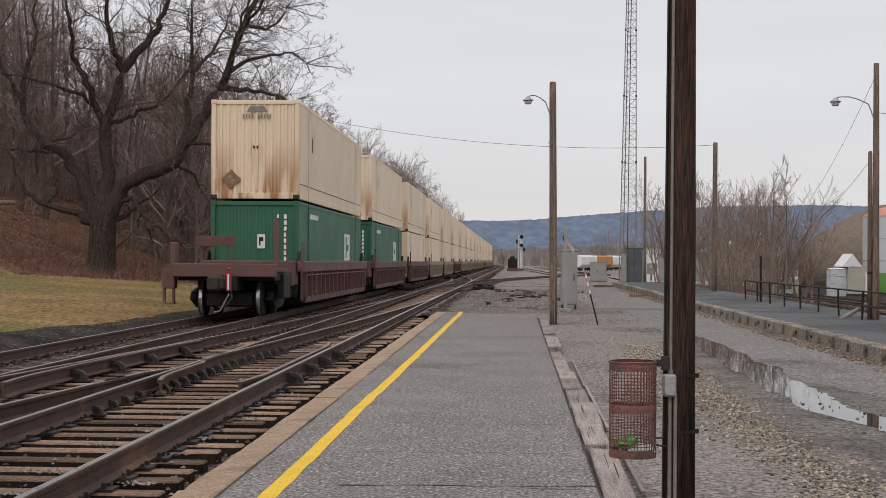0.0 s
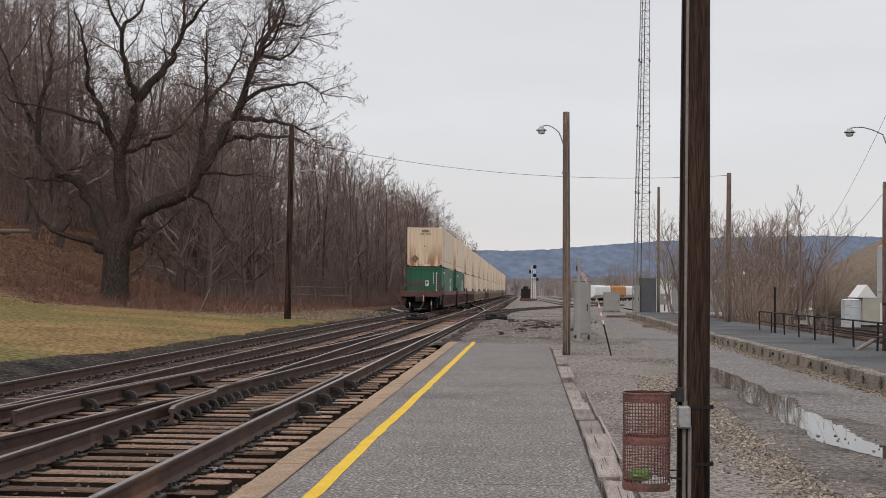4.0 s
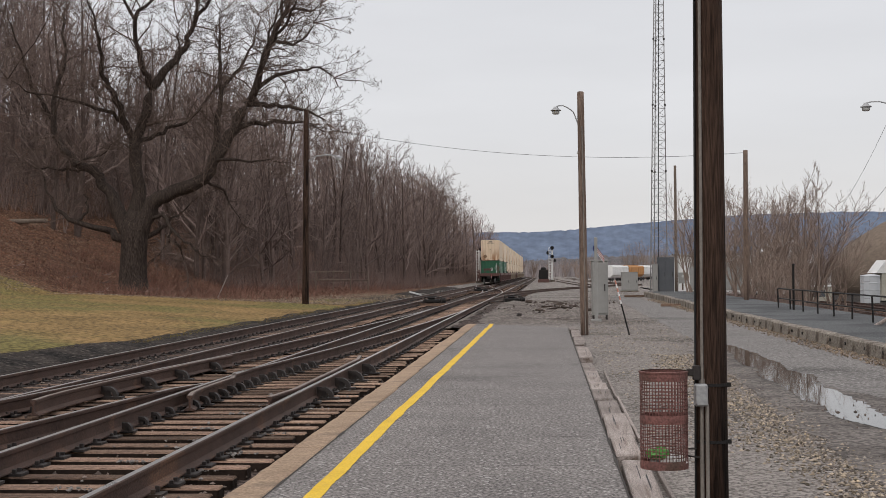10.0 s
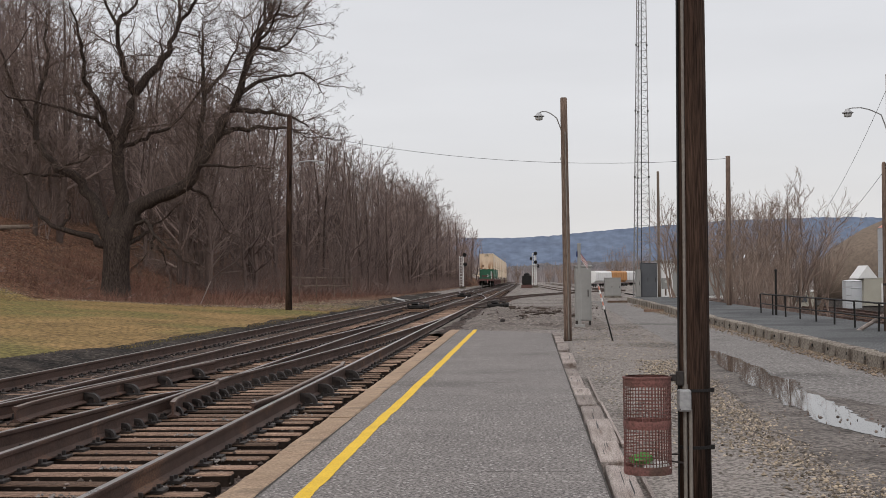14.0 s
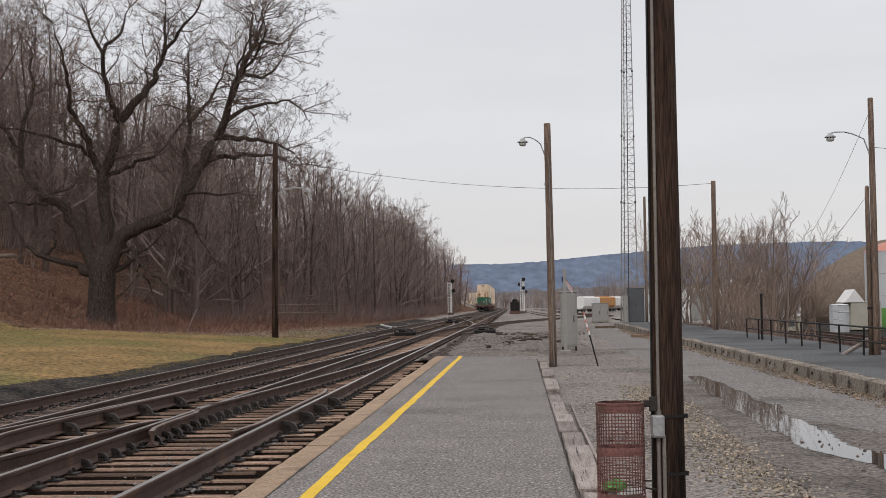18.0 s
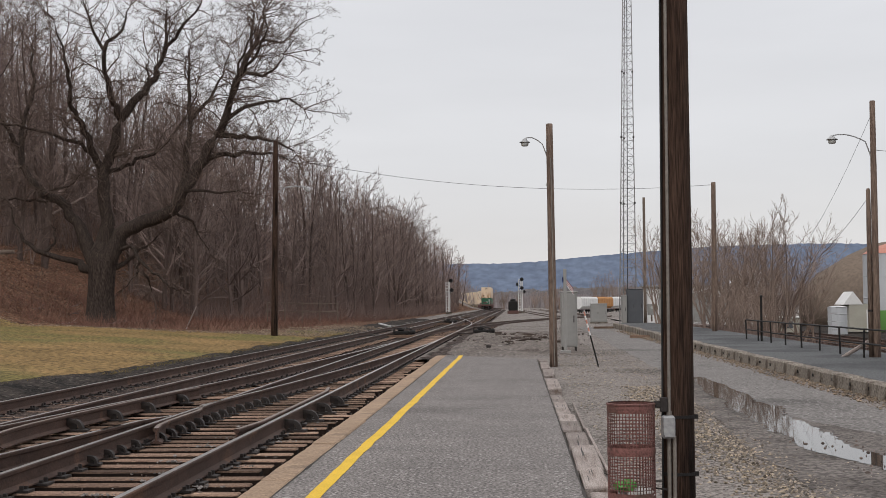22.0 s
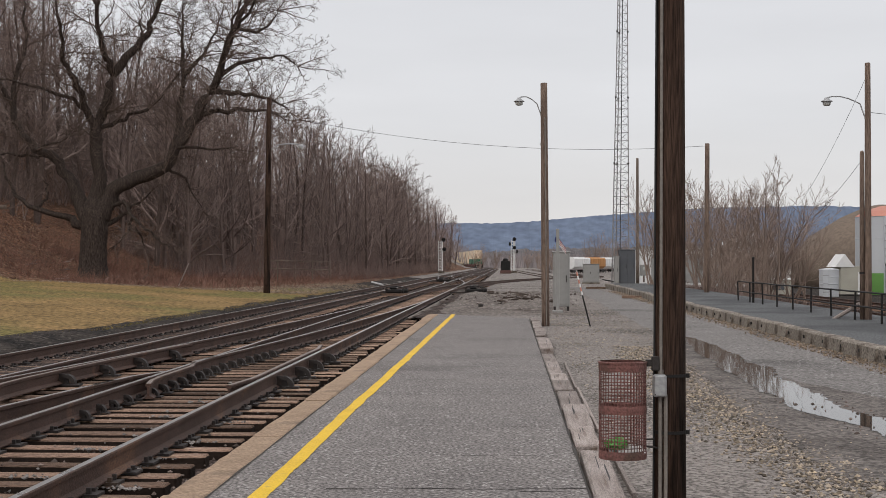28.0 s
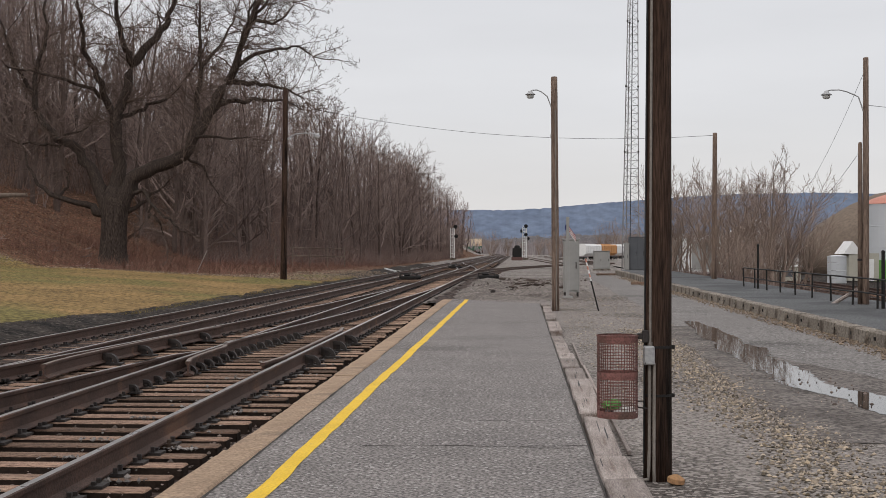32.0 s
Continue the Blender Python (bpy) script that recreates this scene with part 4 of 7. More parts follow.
# ---- tower, cabinets and other things round the yard ----
def lattice_tower():
    t = thing("radio_tower", "tall grey steel lattice radio tower", "tower", at=pose(7.6, 97, -0.05))
    H, n = 30.0, 54

    def corner(k, z):
        r = 0.72 - 0.016 * z
        a = radians(90 + 120 * k + 14)
        return Vector((r * math.cos(a) + 0.012 * z, r * math.sin(a), z))

    for k in range(3):
        part("leg", Geo().tube(corner(k, 0), corner(k, H), 0.04, 0.028, 6), TOWERM, t)
    for i in range(n):
        z0, z1 = H * i / n, H * (i + 1) / n
        for k in range(3):
            a, b = corner(k, z0), corner((k + 1) % 3, z0)
            part("brace", Geo().tube(a, b, 0.015, n=4, caps=False), TOWERM, t)
            p, q = (corner(k, z0), corner((k + 1) % 3, z1)) if i % 2 else (corner((k + 1) % 3, z0), corner(k, z1))
            part("brace", Geo().tube(p, q, 0.013, n=4, caps=False), TOWERM, t)
    for z in (8.4, 13.0, 17.6):
        for k in range(3):
            part("joint_plate", Geo().tube(corner(k, z) - Vector((0, 0, 0.06)), corner(k, z) + Vector((0, 0, 0.06)), 0.07, n=6), STEELDK, t)
    part("cable_run", Geo().tube((0.05, -0.3, 0), (0.4, -0.2, H), 0.03, n=5), CABLE, t)


lattice_tower()


def cabinet(name, x, y, z, w, d, h, mat, label, doors=2, legs=0.0, rz=0.0):
    t = thing(name, label, "cabinet", at=pose(x, y, z, 0, 0, rz))
    part("body", Geo().box(-w / 2, w / 2, 0, d, legs, legs + h, 0.015), mat, t)
    part("lid", Geo().box(-w / 2 - 0.03, w / 2 + 0.03, -0.03, d + 0.03, legs + h, legs + h + 0.05, 0.012), mat, t)
    for k in range(doors):
        x0 = -w / 2 + 0.03 + k * (w - 0.06) / doors
        x1 = x0 + (w - 0.06) / doors - 0.015
        door = part("door", Geo().box(x0, x1, -0.02, 0.0, legs + 0.06, legs + h - 0.06, 0.006), mat, t)
        part("handle", Geo().box(x1 - 0.08, x1 - 0.05, -0.045, -0.02, legs + h * 0.45, legs + h * 0.58), STEELDK, door)
    if legs:
        for sx in (-1, 1):
            for yy in (0.04, d - 0.08):
                part("leg", Geo().box(sx * (w / 2 - 0.05) - 0.025, sx * (w / 2 - 0.05) + 0.025, yy, yy + 0.05, -0.05, legs), STEELDK, t)
    else:
        part("plinth", Geo().box(-w / 2 - 0.06, w / 2 + 0.06, -0.06, d + 0.06, -0.2, 0.0), OLDCON, t)
    return t


cabinet("signal_cabinet", 1.66, 44.4, -0.1, 0.52, 0.5, 1.72, GREYBOX, "tall grey metal signal cabinet on short legs", 1, 0.16)
cabinet("equipment_cabinet", 8.05, 95.2, 0.0, 1.1, 0.9, 2.3, DARKBOX, "slate-grey equipment cabinet at the tower's foot", 2)
cabinet("equipment_cabinet", 7.32, 94.9, 0.0, 0.32, 0.9, 1.85, GREYBOX, "lower grey cabinet beside the slate one", 1)
cabinet("equipment_cabinet", 6.35, 108, -0.1, 1.25, 0.8, 1.4, GREYBOX, "grey switchgear cabinet on a slab", 2)
meter = thing("meter_box", "small grey meter box on a post", "meter box", at=pose(9.25, 96, 0.1))
part("post", Geo().box(-0.05, 0.05, -0.05, 0.05, 0, 0.6), POLE, meter)
box = part("housing", Geo().box(-0.28, 0.28, -0.12, 0.12, 0.45, 1.2, 0.02), GREYBOX, meter)
part("dial", Geo().tube((0, -0.12, 0.95), (0, -0.18, 0.95), 0.1, n=14), GLASSLENS, box)
wood_pole("utility_pole", 9.0, 98, 0.0, 8.8, 0.11, 0.09, POLEGR, "thin grey wooden pole beside the radio tower")
post = thing("flag_post", "pale grey square post with a small flag", "post", at=pose(1.5, 43.3, -0.1))
part("shaft", Geo().box(-0.05, 0.05, -0.05, 0.05, -0.1, 2.62, 0.008), GREYBOX, post)
part("foot_plate", Geo().box(-0.16, 0.16, -0.12, 0.12, 0, 0.08, 0.01), GREYBOX, post)
flag = Geo()
for k in range(6):
    flag.cur = k % 2
    for i in range(6):
        x0, x1 = 0.05 + 0.035 * i, 0.085 + 0.035 * i
        w0, w1 = 0.03 * math.sin(i * 1.1), 0.03 * math.sin((i + 1) * 1.1)
        z = 2.3 - 0.032 * k
        flag.add([(x0, w0, z - 0.05 * i), (x1, w1, z - 0.05 * (i + 1)), (x1, w1, z - 0.032 - 0.05 * (i + 1)), (x0, w0, z - 0.032 - 0.05 * i),
                  (x0, w0 + 0.004, z - 0.05 * i), (x1, w1 + 0.004, z - 0.05 * (i + 1)), (x1, w1 + 0.004, z - 0.032 - 0.05 * (i + 1)), (x0, w0 + 0.004, z - 0.032 - 0.05 * i)],
                 [(0, 1, 2, 3), (7, 6, 5, 4), (0, 4, 5, 1), (3, 2, 6, 7)])
part("flag_cloth", flag, [RED, WHITE], post, "small red and white striped flag")
BLUE = surf("navy_cloth", (0.03, 0.04, 0.13), (0.025, 0.035, 0.1), 5, 0.8, bump=0)
part("flag_canton", Geo().box(-0.09, -0.05, -0.06, 0.06, 2.2, 2.36), BLUE, post, "navy blue corner of the flag")
stake = thing("marker_stake", "leaning marker stake striped white and red above black", "stake", at=pose(2.0, 34.6, -0.1, 0, -14, 0))
part("lower_half", Geo().tube((0, 0, -0.1), (0, 0, 0.78), 0.02, n=10), BLACKST, stake)
for k in range(6):
    part("band", Geo().tube((0, 0, 0.78 + k * 0.1), (0, 0, 0.88 + k * 0.1), 0.02, n=10), ROOFRED if k % 2 else WHITE, stake)


# ---- signals ----
def signal_mast(x, y, z, h, label, heads):
    t = thing("railway_signal", label, "signal", at=pose(x, y, z))
    part("mast", Geo().tube((0.25, 0, 0), (0.25, 0, h), 0.09, n=10), WHITE, t)
    part("base", Geo().box(-0.35, 0.6, -0.3, 0.3, -0.2, 0.15, 0.02), OLDCON, t)
    ladder = part("ladder", Geo().tube((-0.3, 0, 0.1), (-0.3, 0, h - 0.2), 0.06, n=6).tube((0.05, 0, 0.1), (0.05, 0, h - 0.2), 0.06, n=6), WHITE, t, "pale steel ladder")
    for k in range(int(h / 0.42)):
        part("rung", Geo().tube((-0.3, 0, 0.4 + k * 0.42), (0.05, 0, 0.4 + k * 0.42), 0.045, n=5), WHITE, ladder)
    for hx, hz, s in heads:
        head = part("signal_head", Geo().lathe([(0.31 * s, 0), (0.31 * s, 0.05)], 20, pose(hx, -0.15, hz, 90, 0, 0)).box(hx - 0.13, hx + 0.13, -0.15, 0.15, hz - 0.25, hz + 0.25), BLACKST, t, "black round signal head")
        for k in range(3):
            a = radians(90 + 120 * k)
            part("hood", Geo().tube((hx + 0.16 * s * math.cos(a), -0.45, hz + 0.16 * s * math.sin(a)), (hx + 0.16 * s * math.cos(a), -0.2, hz + 0.16 * s * math.sin(a)), 0.085, n=8), BLACKST, head)
    part("walkway", Geo().box(-0.4, 0.6, -0.35, 0.35, h * 0.62, h * 0.62 + 0.05), GALV, t)
    return t


signal_mast(-10.55, 212, -0.05, 5.0, "pale ladder signal mast beside the wood", ((0.45, 4.95, 1.0), (0.55, 3.5, 1.0)))
signal_mast(0.55, 212, 0.0, 5.1, "pale ladder signal mast between the tracks", ((0.2, 5.0, 0.95), (0.2, 3.7, 0.9), (-0.5, 4.25, 0.6), (0.6, 3.1, 0.6)))
hut = thing("relay_case", "dark relay case on a reddish base beside the signal", "relay case", at=pose(-0.6, 210, -0.1))
part("case", Geo().box(-0.7, 0.7, -0.4, 0.4, 0.35, 1.75, 0.06), BLACKST, hut)
part("vent_cap", Geo().lathe([(0.42, 1.75), (0.42, 2.0), (0.25, 2.15)], 14), BLACKST, hut)
part("base", Geo().box(-0.85, 0.85, -0.5, 0.5, -0.15, 0.35, 0.03), CARBROWN, hut)


def switch_machine(x, y, label, rz=0):
    t = thing("switch_machine", label, "switch machine", at=pose(x, y, -0.2 + dip(y), 0, 0, rz))
    part("housing", Geo().box(-0.4, 0.4, -0.25, 0.25, 0.1, 0.3, 0.05), BLACKST, t)
    part("motor_case", Geo().tube((-0.7, 0, 0.22), (-0.4, 0, 0.22), 0.11, n=12), BLACKST, t)
    part("base_tie", Geo().box(-0.8, 1.1, -0.4, -0.2, -0.05, 0.08, 0.01), TIE, t)
    part("base_tie", Geo().box(-0.8, 1.1, 0.2, 0.4, -0.05, 0.08, 0.01), TIE, t)
    part("motor_cover", Geo().box(-0.15, 0.25, -0.2, 0.2, 0.3, 0.42, 0.06), BLACKST, t)
    for dy in (-0.3, 0.3):
        part("guard_hoop", Geo().pipe([(-0.5, dy, 0.08), (-0.48, dy, 0.38), (-0.1, dy, 0.46), (0.4, dy, 0.42), (0.46, dy, 0.08)], 0.03, 6), STEELDK, t)
    part("throw_rod", Geo().tube((0.5, 0, 0.12), (1.7, 0, 0.08), 0.03, n=6), STEELDK, t)


switch_machine(-6.0, 72, "black switch machine between the tracks", 180)
switch_machine(-1.9, 74, "black switch machine beside the near track", 180)
switch_machine(-5.8, 118, "black switch machine between the far rails", 180)
rng = random.Random(5)
DEBRIS = surf("rotten_tie_wood", (0.055, 0.042, 0.036), (0.09, 0.068, 0.056), 2, 0.95, bump=1, fine=20, rand=0.4)
for k in range(24):
    x, y = rng.gauss(0.1, 0.9), rng.uniform(50, 70)
    L = rng.uniform(0.06, 0.22)
    solo("tie_fragment", Geo().box(-L, L, -0.07, 0.07, 0, rng.uniform(0.05, 0.1), 0.015), DEBRIS, "rotten dark piece of a railway tie on the gravel", "wood debris", at=pose(x, y, heap(x, y) - 0.02, rng.uniform(-8, 8), rng.uniform(-9, 9), rng.uniform(-40, 50)), group="rotten tie pieces")
solo("concrete_block", Geo().box(-0.07, 0.07, -0.08, 0.08, 0, 0.2, 0.02), STEELDK, "dark steel block stub on the gravel", "block", at=pose(-1.0, 46.4, -0.12, 0, 14, 20))
g = Geo().box(-0.6, 0.6, -0.1, 0.1, 0, 0.12, 0.01)
solo("old_tie", g, TIE, "short timber lying at the far platform's end", "railway tie", at=pose(5.2, 84, -0.13, 0, 0, 12), group="discarded ties")
solo("old_tie", g.mesh("old_tie", TIE), TIE, "short timber lying on the dirt road", "railway tie", at=pose(5.6, 62, -0.13, 0, 0, 2), group="discarded ties")
solo("white_board", Geo().box(-0.45, 0.45, -0.1, 0.1, 0, 0.1, 0.01), WHITE, "short white board lying beside the far track", "board", at=pose(-9.6, 100, -0.1, 0, 14, 25))


# ---- distance: hopper cars, shed, tanks, hills ----
def hopper(x, y, paint, label, rz=-18.5):
    t = thing("hopper_car", label, "hopper car", at=pose(x, y, -1.15, 0, 0, rz), group="parked hopper cars")
    prof = [(-1.5, 1.6), (-1.5, 3.4), (-1.2, 3.75), (1.2, 3.75), (1.5, 3.4), (1.5, 1.6), (0.8, 1.0), (-0.8, 1.0)]
    part("body", Geo().sweep(prof, [(0, yy, 0) for yy in (-7, 7)]), paint, t)
    for k in range(9):
        for s in (-1, 1):
            part("rib", Geo().box(s * 1.5 - 0.05, s * 1.5 + 0.05, -6.6 + k * 1.65, -6.5 + k * 1.65, 1.5, 3.45), paint, t)
    part("hatch", Geo().box(-0.3, 0.3, -6, 6, 3.75, 3.85), paint, t)
    for yy in (-5.6, 5.6):
        tr = part("truck", Geo().box(-1.1, 1.1, yy - 1.2, yy + 1.2, 0.35, 0.75, 0.05), BLACKST, t)
        for dy in (-0.85, 0.85):
            for s in (-1, 1):
                part("wheel", Geo().tube((s * 0.68, yy + dy, 0.42), (s * 0.82, yy + dy, 0.42), 0.42, n=14), BLACKST, tr)
    return t


WHITEH = surf("pale_hopper_paint", (0.76, 0.75, 0.74), (0.66, 0.65, 0.64), 0.5, 0.7, bump=0.1)
hopper(15.9, 330, WHITEH, "pale grey covered hopper car parked in the yard")
hopper(20.5, 343.5, ORANGE, "faded orange covered hopper car parked in the yard")
hopper(25.0, 357, WHITEH, "whitish covered hopper car parked in the yard")
shed = thing("long_shed", "long white shed behind the bare bushes", "shed", at=pose(12, 128, -0.6))
part("wall", Geo().box(0, 8.5, 0, 6, 0, 3.4), WHITE, shed)
part("roof", Geo().prism([(-0.2, 3.4), (8.7, 3.4), (8.7, 3.55), (-0.2, 3.55)], -6.3, 0.3, pose(0, 0, 0, 90, 0, 0)), GALV, shed)
for k in range(3):
    part("shed_door", Geo().box(1 + k * 2.8, 2.9 + k * 2.8, -0.04, 0.0, 0.2, 2.8), GREYBOX, shed)
dome = thing("storage_shed", "tan domed bulk storage building", "storage building", at=pose(37.6, 142, -1.2))
part("roof", Geo().lathe([(9.0, 0.0), (8.9, 2.2), (8.4, 3.7), (7.3, 5.15), (4.0, 7.2), (1.5, 8.3), (0.3, 8.5)], 40), PILE, dome, smooth=True)
part("ring_wall", Geo().lathe([(8.8, -0.6), (8.8, 0.2)], 40), OLDCON, dome)


def tank(x, y, z, r, h, green, roof, label):
    t = thing("storage_tank", label, "tank", at=pose(x, y, z), group="storage tanks")
    part("shell", Geo().lathe([(r, green), (r, h)], 48), TANKWH, t, "whitish painted tank wall", smooth=False)
    if green:
        part("green_band", Geo().lathe([(r + 0.01, 0), (r + 0.01, green)], 48), TANKGR, t, "bright green painted lower band")
    part("roof", Geo().lathe([(r + 0.05, h), (r * 0.8, h + roof * 0.45), (r * 0.4, h + roof * 0.86), (0.1, h + roof)], 48), ROOFRED if green else TANKWH, t, "salmon dome roof" if green else "")
    for zz in (h * 0.45, h * 0.72):
        part("seam_ring", Geo().lathe([(r + 0.005, zz), (r + 0.03, zz + 0.02), (r + 0.03, zz + 0.05), (r + 0.005, zz + 0.07)], 48), TANKWH, t)
    lad = part("ladder", Geo().box(-r * 0.45 - 0.25, -r * 0.45 + 0.25, -r * 0.95, -r * 0.9 + 0.12, 0, h), TANKWH, t)
    for k in range(int(h / 0.6)):
        part("rung", Geo().box(-r * 0.45 - 0.25, -r * 0.45 + 0.25, -r * 0.97, -r * 0.95, 0.3 + k * 0.6, 0.36 + k * 0.6), GALV, lad)
    return t


tank(31.3, 114, -1.35, 3.15, 6.5, 1.95, 1.0, "white and green storage tank with a salmon dome roof")
tank(31.0, 97, -1.2, 2.9, 5.2, 1.75, 0.15, "white and green flat-topped storage tank")
tank(23.0, 101, -1.0, 0.68, 1.95, 0, 0.1, "small plain white storage tank")
gable = thing("pump_house", "small beige gabled pump house between the tanks", "pump house", at=pose(26.5, 108, -1.0))
part("wall", Geo().box(-1.0, 1.3, 0, 3, 0, 2.15), SIDING, gable)
part("gable", Geo().prism([(-1.45, 2.1), (0.05, 2.1), (-0.7, 3.1)], -3.05, 0.05, pose(0, 0, 0, 90, 0, 0)), WHITE, gable)
part("pump_door", Geo().box(0.3, 0.9, -0.04, 0.0, 0, 1.7), WHITE, gable)
low = thing("site_cabin", "low beige site cabin with a dark window", "cabin", at=pose(20.0, 104, -0.95))
part("wall", Geo().box(-1.0, 1.0, 0, 2, 0, 1.1), SIDING, low)
part("roof", Geo().box(-1.1, 1.1, -0.1, 2.1, 1.1, 1.2), WHITE, low)
part("window", Geo().box(-0.4, 0.4, -0.03, 0.0, 0.35, 0.85), DARKBOX, low)
mound = Geo().lathe([(4.6, 0), (3.4, 1.6), (1.5, 2.9), (0.3, 3.3)], 22)
solo("salt_dome", mound, TANKWH, "pale dome roof behind the bushes", "dome", at=pose(31, 185, 2.2))
canopy = thing("station_canopy", "red-tiled canopy corner with a curved dark bracket", "canopy", at=pose(9.35, 30, 0.13))
part("roof", Geo().box(-0.25, 2.6, -1.6, 1.6, 3.45, 3.52, 0.01).box(-0.12, 2.6, -1.5, 1.5, 3.52, 3.64, 0.02).box(0.05, 2.6, -1.4, 1.4, 3.64, 3.76, 0.02), BASKET, canopy, "red clay tile eave")
part("bracket", Geo().pipe([(0.75 + 0.6 * math.cos(a), 0, 3.0 + 0.45 * math.sin(a)) for a in [math.pi * (0.5 + k / 12) for k in range(7)]], 0.06, 8), BLACKST, canopy)
part("column", Geo().box(0.9, 1.1, -0.1, 0.1, -0.1, 3.45, 0.02), POLE, canopy)


def ridge(name, y, x0, x1, height, mat, label, seed, step):
    g = Geo()
    xs = span(x0, x1, step)
    top = [height(x) * (1 + 0.035 * noise.noise((x * 0.004, seed, 0)) + 0.012 * noise.noise((x * 0.03, seed, 0)) + 0.02 * noise.noise((x * 0.09, seed, 2))) for x in xs]
    n = len(xs)
    g.add([(x, y - 260, -30) for x in xs] + [(x, y, h) for x, h in zip(xs, top)] + [(x, y + 300, -30) for x in xs],
          [(i, i + 1, n + i + 1, n + i) for i in range(n - 1)] + [(n + i, n + i + 1, 2 * n + i + 1, 2 * n + i) for i in range(n - 1)])
    return solo(name, g, mat, label, "hills", "structure")


ridge("backdrop_ridge", 3000, -1600, 1900, lambda x: 86 + 34 * smoothstep(-50, 480, x) - 6 * smoothstep(-150, -700, x), HILLM, "long wooded ridge in the distance, painted haze blue", 1, 5)
ridge("backdrop_hill", 1900, 300, 1500, lambda x: 10 + 80 * smoothstep(330, 580, x), HILLM3, "wooded hill with houses behind the tanks, painted haze violet", 2, 6)
ridge("backdrop_valley", 1300, -800, 900, lambda x: 12 + 3 * math.sin(x / 60) + 3 * noise.noise((x * 0.05, 1, 0)) + 2 * noise.noise((x * 0.3, 5, 0)), HILLM2, "grey leafless valley woods below the ridge", 3, 3)

rng = random.Random(60)
for k in range(9):
    x = rng.uniform(520, 760)
    s = rng.uniform(0.7, 1.3)
    hs = thing("far_house", "tiny pale house on the far hillside", "house", at=pose(x, 1745 + rng.uniform(-20, 40), 52 + rng.uniform(-16, 10), 0, 0, rng.uniform(-20, 20)), group="houses on the far hill")
    part("wall", Geo().box(-5 * s, 5 * s, -4, 4, -6, 4.5), WHITE, hs)
    part("roof", Geo().prism([(-5.6 * s, 4.5), (5.6 * s, 4.5), (0, 8)], -4.4, 4.4, pose(0, 0, 0, 90, 0, 0)), OLDCON, hs)


# ---- train of double-stacked containers ----
def ribbed(w, z0, z1, n, deep):
    """A corrugated end panel across x, seen from -y."""
    pts, pitch = [], w / n
    for k in range(n):
        x = -w / 2 + k * pitch
        pts += [(x, 0.0), (x + pitch * 0.42, 0.0), (x + pitch * 0.55, -deep), (x + pitch * 0.87, -deep)]
    pts.append((w / 2, 0.0))
    m = len(pts)
    g = Geo()
    g.add([(x, y, z0) for x, y in pts] + [(x, y, z1) for x, y in pts] + [(x, y + 0.05, z0) for x, y in pts] + [(x, y + 0.05, z1) for x, y in pts],
          [(k, k + 1, m + k + 1, m + k) for k in range(m - 1)] + [(2 * m + k + 1, 2 * m + k, 3 * m + k, 3 * m + k + 1) for k in range(m - 1)])
    return g


FADED = surf("faded_lettering", (0.2, 0.17, 0.14), (0.27, 0.23, 0.18), 8, 0.8, bump=0)


